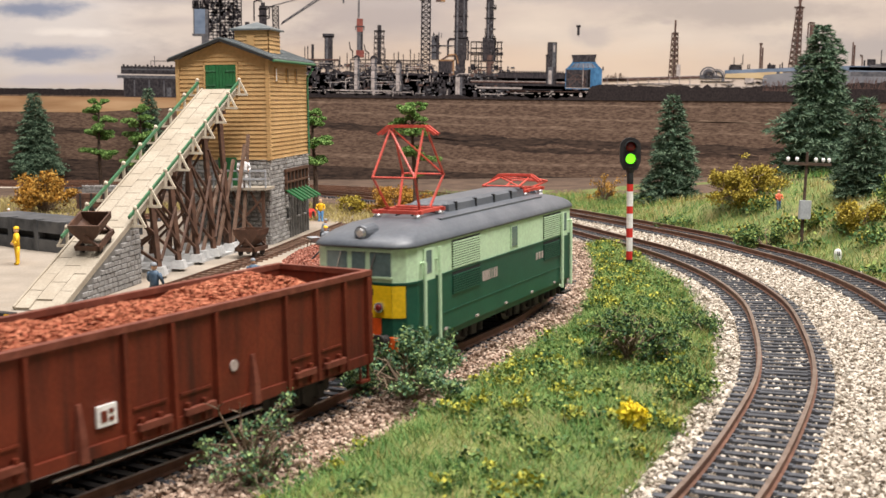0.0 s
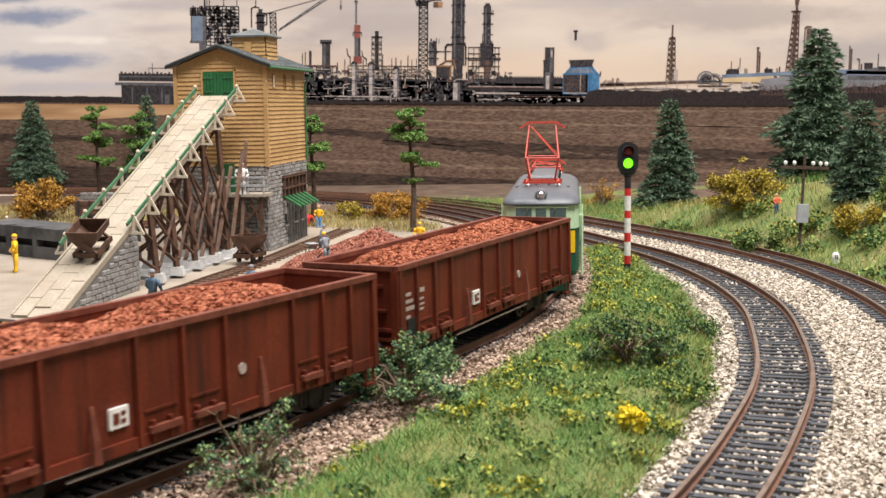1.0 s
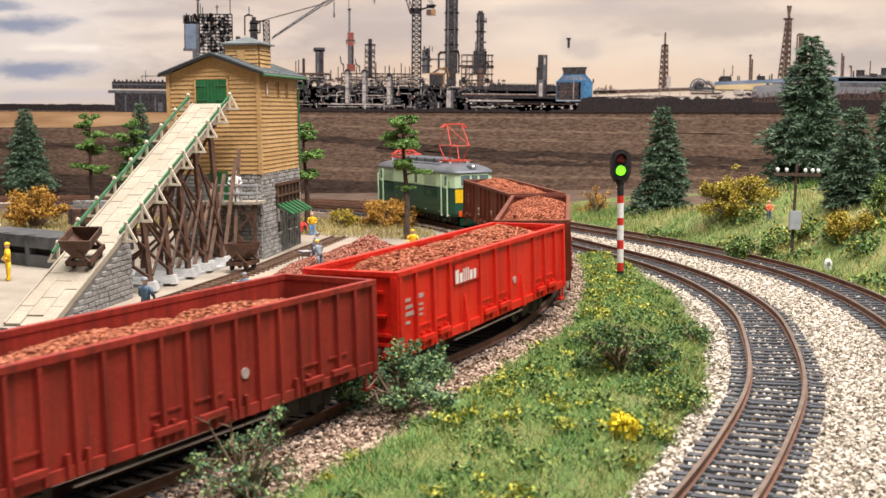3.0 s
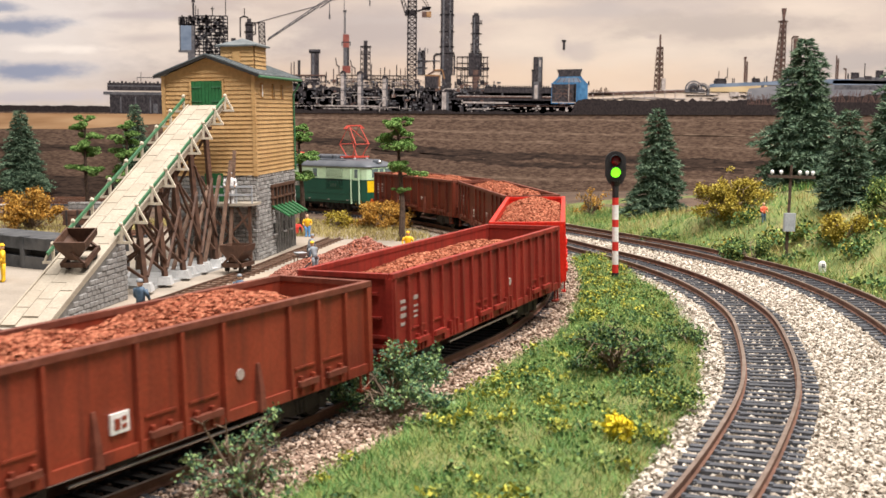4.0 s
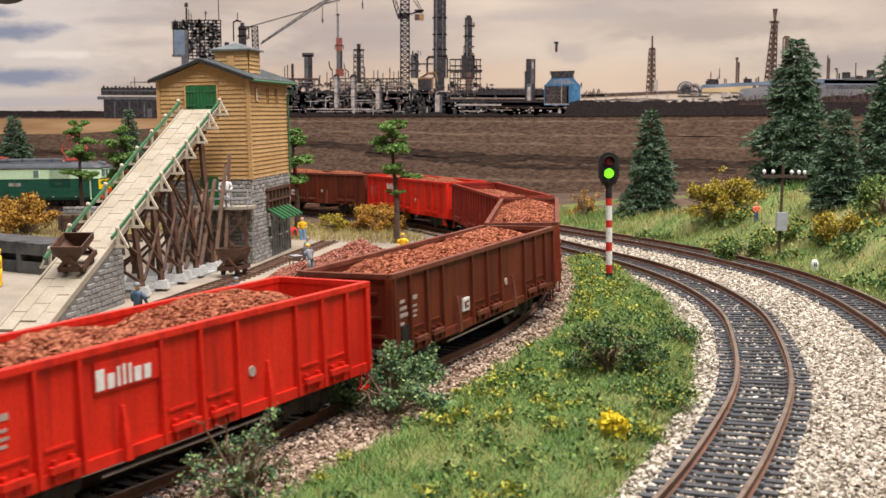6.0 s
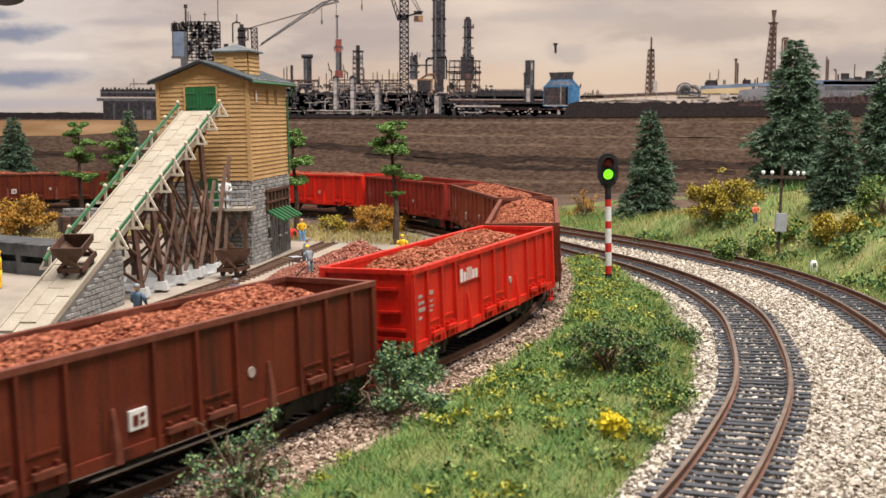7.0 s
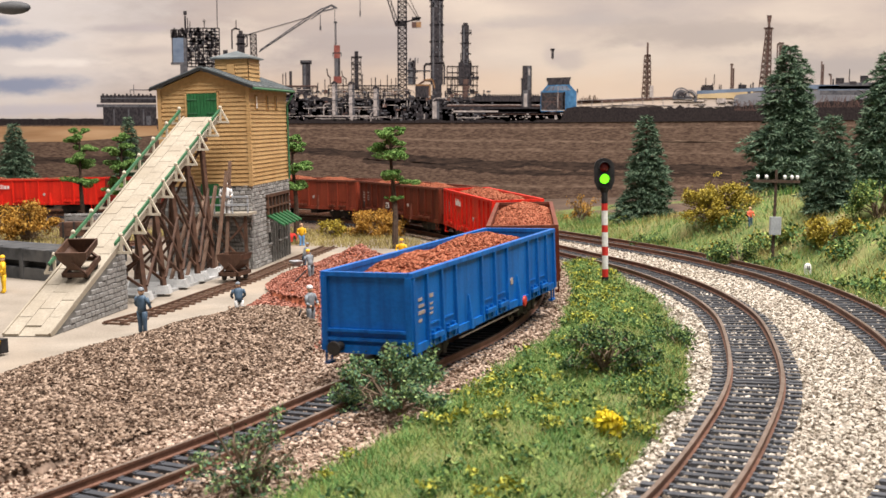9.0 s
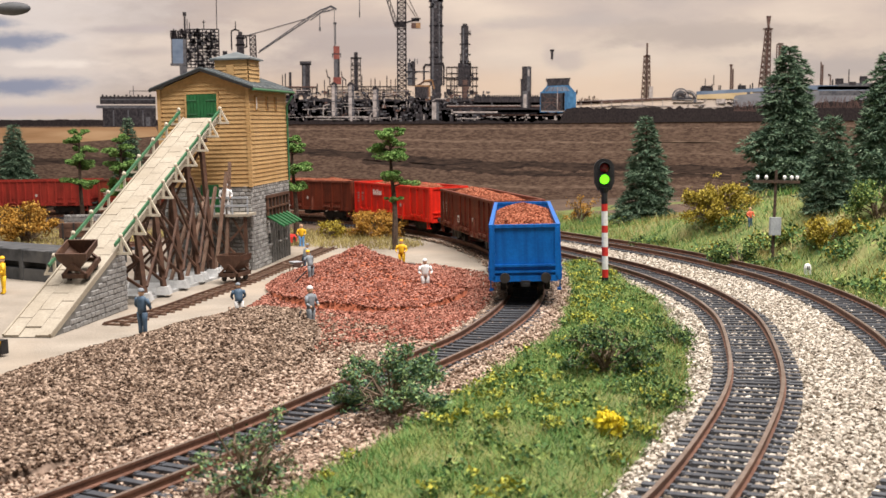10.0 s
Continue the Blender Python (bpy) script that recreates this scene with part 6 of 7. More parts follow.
def old_wagon():
    t = thing("old_wagon", at(-300, 985, 0, 4), "dark weathered old mine wagon beside the wall", "wagon")
    part("body", Build().box(-17, 17, -6, 6, 7, 19, 0.6), M["wood_dark"], t)
    for k in range(3):
        part("side_board", Build().box(-17.4, 17.4, -6.7, -6, 7.6 + 3.9 * k, 11 + 3.9 * k), M["wood_dark"], t)
    for x in (-14, -5, 5, 14):
        part("stanchion", Build().box(x - 0.7, x + 0.7, -7.6, -6.7, 6, 19.5), M["frame_black"], t)
    for x in (-10, 10):
        part("wheel", Build().tube((x, -6.4, 4), (x, -4.6, 4), 4, n=16), M["frame_black"], t)
        part("wheel", Build().tube((x, 4.6, 4), (x, 6.4, 4), 4, n=16), M["frame_black"], t)


old_wagon()
SIDING = smooth_line([(-620, 800), (-420, 868), (-330, 905), (-240, 950)], 2.0)
track(SIDING, 1, len(SIDING) - 1, 6.5, "short rusty siding behind the dock")


def car():
    t = thing("parked_car", at(-131, 935, 0, 75), "small glossy red car parked behind the tower", "car")
    sec = lambda x, zt, w: [(x, -w, 2), (x, w, 2), (x, w, zt * 0.7), (x, w * 0.8, zt), (x, -w * 0.8, zt), (x, -w, zt * 0.7)]
    part("body", Build().loft([sec(-22, 6.5, 8), sec(-20, 8.5, 9), sec(-9, 9.5, 9.2), sec(8, 9.3, 9.2), sec(19, 8.0, 9), sec(22, 5.5, 8)]), M["redpaint"], t)
    part("cabin", Build().loft([[(x, y, z) for x, y in ((-13 + i, -7.8 + j), (8 - i * 1.4, -7.8 + j), (8 - i * 1.4, 7.8 - j), (-13 + i, 7.8 - j))] for i, j, z in ((0, 0, 9.0), (3.5, 1.4, 14.6))]), M["window"], t, "dark glazed cabin")
    part("car_roof", Build().box(-9.3, 3, -6.3, 6.3, 14.6, 15.2, 0.8), M["redpaint"], t)
    for x in (-13, 13):
        for y in (-9.2, 7.4):
            part("wheel", Build().tube((x, y, 3.4), (x, y + 1.8, 3.4), 3.4, n=14), M["black"], t)


car()
bx = Build().box(-9, 9, -2, 2, 0, 6)
bx.slot = 1
for k in range(3):
    bx.add([(-8 + 6 * k, -2.3, 0.3), (-5 + 6 * k, -2.3, 0.3), (-3 + 6 * k, -2.3, 5.7), (-6 + 6 * k, -2.3, 5.7), (-8 + 6 * k, -2, 0.3), (-5 + 6 * k, -2, 0.3), (-3 + 6 * k, -2, 5.7), (-6 + 6 * k, -2, 5.7)], [(0, 1, 2, 3), (0, 4, 5, 1), (1, 5, 6, 2), (2, 6, 7, 3), (3, 7, 4, 0)])
solid("stop_block", bx, [M["black"], M["fig_yellow"]], at(-194, 498, 1, -25), "black and yellow striped stop block on the yard", "barrier")


def doll(x, y, z, turn, trouser, coat, hat, h, label, arm=0.5, stoop=0.0, seat=0.0):
    """A painted model figure, one plain mesh."""
    k = h / 20.0
    b = Build()
    hip = 9.6 * (1 - seat * 0.6)
    for s in (-1, 1):
        b.slot = 0
        b.loft([[(s * 1.35 + r * math.cos(a) + (0.3 * s if zz < 1 else 0), r * 0.9 * math.sin(a) - (0.9 if zz < 1 else 0), zz) for a in np.linspace(0, 5.5, 8)] for r, zz in ((1.15, 0.0), (1.0, 1.0), (0.95, 3), (1.2, 6), (1.5, hip))])
    lean = lambda zz: -stoop * (zz - hip) * 0.7
    b.slot = 1
    b.loft([[(w * math.cos(a), d * math.sin(a) + lean(zz), zz) for a in np.linspace(0, 5.5, 8)] for w, d, zz in ((2.5, 1.6, hip - 0.6), (2.2, 1.5, hip + 2), (2.9, 1.7, hip + 5.2), (2.3, 1.4, hip + 6.6), (0.9, 0.8, hip + 7.1))])
    for s in (-1, 1):
        sh = Vector((s * 2.8, lean(hip + 6), hip + 6.0))
        el = sh + Vector((s * 1.2, -0.6, -3.2))
        b.tube(sh, el, 0.95, 0.75, 6)
        wr = el + Vector((-s * 1.0, -2.6 * arm - 0.3, -2.6 + 2.2 * arm))
        b.tube(el, wr, 0.75, 0.6, 6)
        b.slot = 2
        b.ball(wr, 0.7, n=6, m=4)
        b.slot = 1
    b.slot = 2
    b.ball((0, lean(hip + 8.6), hip + 8.6), 1.3, 1.45, 1.65, n=10, m=6)
    b.slot = 3
    b.turned((0, lean(hip + 9) + 0.1, hip + 9.1), [(0, 1.55), (0.3, 1.5), (1.0, 1.35), (1.5, 0.6)], 10)
    b.v = [(p * k, q * k, r * k) for p, q, r in b.v]
    solid("model_figure", b, [M[trouser], M[coat], M["skin"], M[hat]], at(x, y, z, turn), label, "figurine", "painted figures in the yard", smooth=True)


doll(-138, 536, 1.0, 150, "fig_blue", "fig_blue", "fig_grey", 21, "painted figure in blue-grey overalls on the gravel heap")
doll(-100, 573, 1.5, 200, "fig_white", "fig_blue", "fig_grey", 17, "painted figure in a dark blue coat behind the gravel heap", stoop=0.3)
doll(-61, 536, 1.2, 60, "fig_grey", "fig_grey", "fig_white", 20, "painted figure in grey overalls with a bag")
solid("tool_bag", Build().ball((0, 0, 3.0), 2.0, 1.4, 2.6).tube((0, 0, 5), (1.2, 0, 9), 0.4), M["black"], at(-66.5, 534, 1.2), "black tool bag beside a figure", "bag", smooth=True)
doll(-10, 640, 2.6, 10, "fig_white", "fig_white", "fig_white", 18, "painted figure in white overalls on the ore heap")
doll(-27, 768, 1.2, -15, "fig_yellow", "fig_yellow", "fig_yellow", 18, "painted figure in yellow overalls behind the ore heap")
solid("tyre", Build().turned((0, 0, 0), [(-0.4, 3.2), (0.6, 4.2), (2.2, 4.2), (3.0, 3.2)], 18), M["black"], at(-22, 762, 1.2), "black tyre lying on the yard", "tyre", smooth=True)
doll(-91, 772, 0.6, 120, "fig_blue", "fig_grey", "fig_grey", 17, "painted figure pushing a wheelbarrow", stoop=0.5)
doll(-75, 667, 7, 230, "fig_grey", "fig_grey", "fig_yellow", 17, "painted figure shovelling on the ore heap", stoop=0.4)
solid("shovel", Build().tube((0, 0, 10), (-9, -4, 1.2), 0.45).loft([[(-9, -4.9, 1.6), (-9, -3.1, 1.6), (-9, -3.1, 1.9), (-9, -4.9, 1.9)], [(-13, -7, 0), (-13, -4, 0), (-13, -4, 0.3), (-13, -7, 0.3)]]), M["black"], at(-77, 663, 3), "black shovel in the ore heap", "shovel")
doll(-111, 930, 0.2, 0, "fig_sky", "fig_yellow", "skin", 17, "painted figure in a yellow shirt beside the car")
doll(-139, 764, 38.6, 10, "fig_white", "fig_white", "fig_white", 20, "white painted figure on the tower's balcony")
doll(-259, 693, 0.2, -60, "fig_yellow", "fig_yellow", "fig_yellow", 22, "painted figure in yellow beside the dock")
doll(209, 803, hill(209, 803) - 0.3, 20, "fig_blue", "fig_red", "skin", 13, "small painted figure in an orange shirt on the bank")
doll(-345, 905, 2, 20, "fig_sky", "fig_sky", "fig_white", 15, "painted figure in sky blue by the siding", seat=0.7)


def barrow():
    t = thing("wheelbarrow", at(-95, 760, 0.3, 120), "grey wheelbarrow with its handles held", "wheelbarrow")
    part("tray", Build().loft([[(x * w, y * d, z) for x, y in ((-1, -1), (1, -1), (1, 1), (-1, 1))] for w, d, z in ((2.2, 1.8, 3.5), (4.6, 3.2, 7.0))]), M["grey_box"], t)
    part("wheel", Build().tube((-0.6, -4.6, 2.0), (0.6, -4.6, 2.0), 2.0, n=12), M["black"], t)
    for s in (-1, 1):
        part("handle", Build().tube((s * 1.0, -4.6, 2.4), (s * 3.2, 8, 6.6), 0.4), M["wood_mid"], t)
        part("leg", Build().tube((s * 2.4, 3, 4.6), (s * 2.6, 3.6, 0), 0.4), M["wood_mid"], t)


barrow()


# ---- the train ----
BODY, PITCH, SPEED = 167.0, 182.0, 183.6


def wheelset(parent, x, r, half=8.9, label=""):
    """An axle with two wheels, its origin on the axle."""
    b = Build().tube((0, -half, 0), (0, half, 0), 0.9, n=8)
    for s in (-1, 1):
        b.turned((0, s * (half - 2.6), 0), [(0, r * 1.16), (0.5 * 1, r * 1.16), (0.55, r), (2.6, r * 0.98)], 18, (0, s, 0))
        for k in range(3):
            a = k * 2.094
            b.box(r * 0.5 * math.cos(a) - 0.5, r * 0.5 * math.cos(a) + 0.5, s * (half + 0.1) - 0.3, s * (half + 0.1) + 0.3, r * 0.5 * math.sin(a) - 0.5, r * 0.5 * math.sin(a) + 0.5)
    ob = part("wheelset", b, M["wheel"], parent)
    ob.location = (x * MM, 0, r * MM)
    return ob


def buffers(t, x, sign, material):
    for y in (-10, 10):
        bf = part("buffer", Build().turned((x, y, 12.2), [(0, 1.6), (2.6, 1.5), (2.6, 1.0), (5.0, 0.9), (5.1, 2.6), (5.7, 2.5)], 14, (sign, 0, 0)), M["frame_black"], t, "black buffer")
    part("coupling", Build().beam((x - sign * 3, 0, 9), (x + sign * 7.6, 0, 9), 3.4, 1.6).beam((x + sign * 6.4, -2.2, 9.6), (x + sign * 6.4, 2.2, 9.6), 1.2, 3.0), M["black"], t, "black hook coupling")


def bogie(t, x, material):
    bg_ = part("bogie", Build().box(x - 3, x + 3, -9, 9, 6, 8.5), material, t)
    for s in (-1, 1):
        y = s * 11.2
        fr = Build().add([(x - 15, y - 0.8, 5.2), (x + 15, y - 0.8, 5.2), (x + 15, y - 0.8, 8.2), (x + 5, y - 0.8, 8.8), (x + 4, y - 0.8, 3.2), (x - 4, y - 0.8, 3.2), (x - 5, y - 0.8, 8.8), (x - 15, y - 0.8, 8.2)] + [(x - 15, y + 0.8, 5.2), (x + 15, y + 0.8, 5.2), (x + 15, y + 0.8, 8.2), (x + 5, y + 0.8, 8.8), (x + 4, y + 0.8, 3.2), (x - 4, y + 0.8, 3.2), (x - 5, y + 0.8, 8.8), (x - 15, y + 0.8, 8.2)], [(0, 5, 6, 7), (5, 4, 3, 6), (4, 1, 2, 3), (15, 14, 13, 8), (14, 11, 12, 13), (11, 10, 9, 12), (0, 8, 13, 5), (5, 13, 12, 4), (4, 12, 9, 1), (7, 6, 14, 15), (6, 3, 11, 14), (3, 2, 10, 11), (0, 7, 15, 8), (1, 9, 10, 2)])
        sf = part("side_frame", fr, material, bg_)
        for dx in (-10.4, 10.4):
            part("axle_box", Build().box(x + dx - 1.7, x + dx + 1.7, y - 1.4, y + 1.4, 3.2, 7.4, 0.4), material, bg_)
        for dx in (-2, 0, 2):
            part("spring", Build().tube((x + dx, y + s * 0.6, 3.6), (x + dx, y + s * 0.6, 7.4), 0.75, n=8), material, bg_)
    return [wheelset(t, x + dx, 4.9) for dx in (-10.4, 10.4)]


def load_meshes(seed, humps):
    """A heaped load of ore for one wagon: a mound and the lumps on it."""
    L, W = BODY / 2 - 1.3, 15.6

    def z(x, y):
        v = 30.5
        for c, h, w in humps:
            v = max(v, 30.5 + h * max(0, 1 - ((x - c) / w) ** 2) ** 0.8 * (1 - 0.55 * (y / W) ** 2))
        return v + wobble(x, y, 9, 1.3, seed) + wobble(x, y, 4, 0.6, seed + 2)

    b = flat_mesh("mound", lambda u, v: ((2 * u - 1) * L, (2 * v - 1) * W, z((2 * u - 1) * L, (2 * v - 1) * W)), 50, 16)
    n = 13000
    x, y = rng.uniform(-L, L, n), rng.uniform(-W, W, n)
    pts = np.array([(p, q, z(p, q) + 0.25) for p, q in zip(x, y)])
    return mesh_of("mound", b, M["ore_bed"], True), rocks("ore_lump", pts, 1.02, M["ore"], 0.6)


LOADS = [load_meshes(1, ((-40, 8.6, 37), (4, 8.0, 33), (44, 9.0, 33))), load_meshes(5, ((-34, 8.6, 40), (28, 9.4, 44))), load_meshes(9, ((-5, 4.5, 50), (40, 4, 30)))]


def wagon(paint, label, load, mark, box_end=False, short=1.0):
    t = thing("open_wagon", at(0, 0), label, "freight wagon", "ore train")
    m = M[paint]
    # Rims, gussets and flap rails: wear, with an edge highlight mixed into the colour.
    worn = M["w_worn_lit"] if paint in ("w_brown", "w_oxide") else m
    L, W = BODY / 2, 16.6
    zb, zt = 12.6, 37.5
    K = BODY / 147
    posts = [K * q for q in ([-62, -50, -38, -13.5, 0, 13.5, 38, 50, 62] if mark != "none" else range(-64, 65, 8))]
    part("floor", Build().box(-L + 0.5, L - 0.5, -W + 0.5, W - 0.5, zb, zb + 1.4), m, t)
    for s in (-1, 1):
        y = s * W
        wall = part("side_wall", Build().box(-L, L, min(y, y - s * 0.9), max(y, y - s * 0.9), zb, zt - 0.8), m, t)
        part("rim", Build().box(-L - 0.6, L + 0.6, min(y + s * 1.0, y - s * 1.1), max(y + s * 1.0, y - s * 1.1), zt - 1.0, zt + 0.6, 0.25), worn, wall)
        part("sole_bar", Build().box(-L, L, min(y + s * 0.9, y - s * 0.6), max(y + s * 0.9, y - s * 0.6), zb - 2.4, zb + 0.5), m, wall)
        for x in posts + [-L + 1.0, L - 1.0]:
            w = 1.5 if abs(x) < L - 2 else 2.2
            o = y + s * 1.1
            b = Build().loft([[(x - w / 2, y, z), (x + w / 2, y, z), (x + w / 2 - 0.2, y + s * d, z), (x - w / 2 + 0.2, y + s * d, z)][:: s] for z, d in ((zb - 2, 1.5), (zb + 8, 1.25), (zt - 1.2, 0.95))])
            part("post", b, m, wall)
        for x in (-25.75 * K, 25.75 * K) if mark != "none" else ():
            part("gusset", Build().loft([[(x - w, y, z), (x + w, y, z), (x + w * 0.8, y + s * d, z), (x - w * 0.8, y + s * d, z)][:: s] for z, w, d in ((zb - 2.4, 1.5, 2.0), (zb + 3, 1.2, 1.7), (zb + 10.5, 0.7, 0.5))]), worn, wall)
        for x0, x1 in [(K * p, K * q) for p, q in ((-60.5, -52), (-48, -40), (-11.5, -2), (2, 11.5), (40, 48), (52, 60.5))]:
            part("flap_rail", Build().box(x0, x1, min(y + s * 0.8, y + s * 2.2), max(y + s * 0.8, y + s * 2.2), zb + 0.6, zb + 2.2, 0.3), worn, wall)
            part("flap_seam", Build().box(x0, x1, min(y + s * 0.1, y + s * 0.45), max(y + s * 0.1, y + s * 0.45), zb + 5.4, zb + 6.0), m, wall)
        for x0 in ((-60.5, -48, -11.5, 2, 40, 52) if mark != "none" else (-60, -36, -12, 12, 36)):
            for dx in (1.2, 7.0):
                part("flap_hinge", Build().box(K * x0 + dx, K * x0 + dx + 1.1, min(y + s * 0.3, y + s * 1.6), max(y + s * 0.3, y + s * 1.6), zb - 1.6, zb + 3.4), m, wall)
        if mark == "blue":
            part("brake_wheel", Build().turned((36 if s < 0 else -36, y + s * 0.6, zb - 1.5), [(0, 2.1), (0.5, 2.3), (1.0, 2.1), (1.1, 0.6)], 16, (0, s, 0)), M["redpaint"], wall, "small red brake wheel")
        # plain bars and shapes for the lettering
        ink = Build()
        for k, (a, c, zz, hh) in enumerate(((-70, -66.5, 27.5, 1.1), (-70, -65.0, 25.2, 1.1), (-70, -64.2, 22.8, 1.3), (-70, -67.0, 20.2, 1.0), (-60, -56.5, 27.5, 1.4), (-60, -57.0, 25.0, 0.7), (-60, -56.6, 23.2, 0.7), (-60, -57.2, 21.6, 0.7))):
            a, c = (a - 7.5, c - 7.5) if s < 0 else (7.5 - c, 7.5 - a)
            ink.box(a, c, min(y, y + s * 0.14), max(y, y + s * 0.14), zz, zz + hh)
        part("lettering", ink, M["ink"], wall, "small pale lettering")
        if mark == "word":
            part("emblem_ground", Build().box(*((-38.4, -16.2) if s < 0 else (16.2, 38.4)), min(y, y + s * 0.52), max(y, y + s * 0.52), 27.4, 34.4), m, wall, "white emblem blocks on red")
            a = -38.0
            for w, h in ((2.7, 4.8), (2.3, 3.4), (0.9, 4.6), (0.9, 4.8), (0.9, 4.6), (2.4, 3.4), (2.3, 3.4)):
                x0, x1 = (a, a + w) if s < 0 else (-a - w, -a)
                lb = Build().box(x0, x1, min(y + s * 0.5, y + s * 0.68), max(y + s * 0.5, y + s * 0.68), 28, 28 + h)
                part("letter_block", lb, M["white"], wall)
                a += w + 1.05
        elif mark == "plate":
            x0, x1 = (-18.4, -12.6) if s < 0 else (24.6, 30.4)
            b = Build().box(x0 - 6, x1 - 6, min(y, y + s * 0.7), max(y, y + s * 0.7), 16.6, 21.4)
            part("emblem", b, M["white"], wall, "small white emblem plate")
            part("emblem_mark", Build().box(x0 - 5.0, x0 - 3.2, min(y + s * 0.7, y + s * 0.85), max(y + s * 0.7, y + s * 0.85), 17.6, 20.2).box(x0 - 2.6, x1 - 7.0, min(y + s * 0.7, y + s * 0.85), max(y + s * 0.7, y + s * 0.85), 17.6, 18.6).box(x0 - 2.6, x1 - 7.0, min(y + s * 0.7, y + s * 0.85), max(y + s * 0.7, y + s * 0.85), 19.4, 20.4), m, wall)
        part("data_patch", Build().turned((22 if s < 0 else -22, y, 21.5), [(0, 1.5), (0.35, 1.5)], 10, (0, s, 0)), M["ink"], wall)
        if box_end:
            x0 = -77 if s < 0 else 71
            part("data_panel", Build().box(x0, x0 + 6, min(y, y + s * 0.4), max(y, y + s * 0.4), 14.5, 20), M["black"], wall, "black data panel")
    for e in (-1, 1):
        x = e * L
        wall = part("end_wall", Build().box(min(x, x - e * 0.9), max(x, x - e * 0.9), -W + 0.9, W - 0.9, zb, zt - 0.8), m, t)
        part("rim", Build().box(min(x + e * 0.9, x - e * 1.2), max(x + e * 0.9, x - e * 1.2), -W + 1.1, W - 1.1, zt - 1.0, zt + 0.55), worn, wall)
        for zz in (zb + 1.6, zb + 4.6):
            part("end_rail", Build().box(min(x, x + e * 1.3), max(x, x + e * 1.3), -W + 1.6, W - 1.6, zz, zz + 1.0), m, wall)
        if mark != "blue":
            part("end_rail", Build().box(min(x, x + e * 1.1), max(x, x + e * 1.1), -12, -3, 31, 32), m, wall)
            part("end_step", Build().box(min(x, x + e * 1.6), max(x, x + e * 1.6), -13, -5, 23.4, 24.2), m, wall)
        for y in (-W + 0.6, W - 0.6):
            part("corner_post", Build().box(min(x + e * 1.0, x), max(x + e * 1.0, x), y - 1.2, y + 1.2, zb - 2, zt - 1), m, wall)
        part("buffer_beam", Build().box(min(x + e * 1.0, x - e * 3), max(x + e * 1.0, x - e * 3), -W + 0.4, W - 0.4, zb - 2.8, zb + 0.2), m, t)
        for s in (-1, 1):
            part("step", Build().beam((x - e * 2, s * (W + 0.6), zb - 2), (x - e * 2, s * (W + 0.6), 5.5), 0.6).beam((x - e * 6, s * (W + 0.6), zb - 2), (x - e * 6, s * (W + 0.6), 5.5), 0.6).box(min(x - e * 6.4, x - e * 1.6), max(x - e * 6.4, x - e * 1.6), min(s * (W - 0.8), s * (W + 1.2)), max(s * (W - 0.8), s * (W + 1.2)), 5.0, 5.8), m, t, "corner step")
        buffers(t, x + e * 1.0, e, m)
    part("underframe", Build().box(-L + 2, L - 2, -3, 3, 8.5, zb).box(-30, 30, -13, -12, 8.8, zb).box(-30, 30, 12, 13, 8.8, zb).box(-18, -8, -9, 9, 5.5, 9), M["frame_black"], t)
    part("brake_pipe", Build().tube((-36, -15.2, 7.6), (34, -15.2, 7.6), 0.45), M["tread"], t, "bright brake rod")
    w = bogie(t, -54, M["frame_black"]) + bogie(t, 54, M["frame_black"])
    mound, lumps = LOADS[load]
    ld = part("ore_load", mound, None, t, "heaped red-brown crushed ore")
    tagged(part("ore_lump", lumps, None, ld), kind="stuff")
    if short < 1:
        for ob in t.children:
            ob.location.x *= short
            if ob not in w:
                ob.scale.x = short
    return t, w


def outline(d, end=0.0):
    """The engine's plan, drawn in by d."""
    h = 17.6 - d
    a = 83.0 - d - end
    q = [(a, h - 5.5), (a - 2.4, h - 1.6), (a - 7, h)]
    return [(x, y) for x, y in q] + [(-x, y) for x, y in q[::-1]] + [(-x, -y) for x, y in q] + [(x, -y) for x, y in q[::-1]]


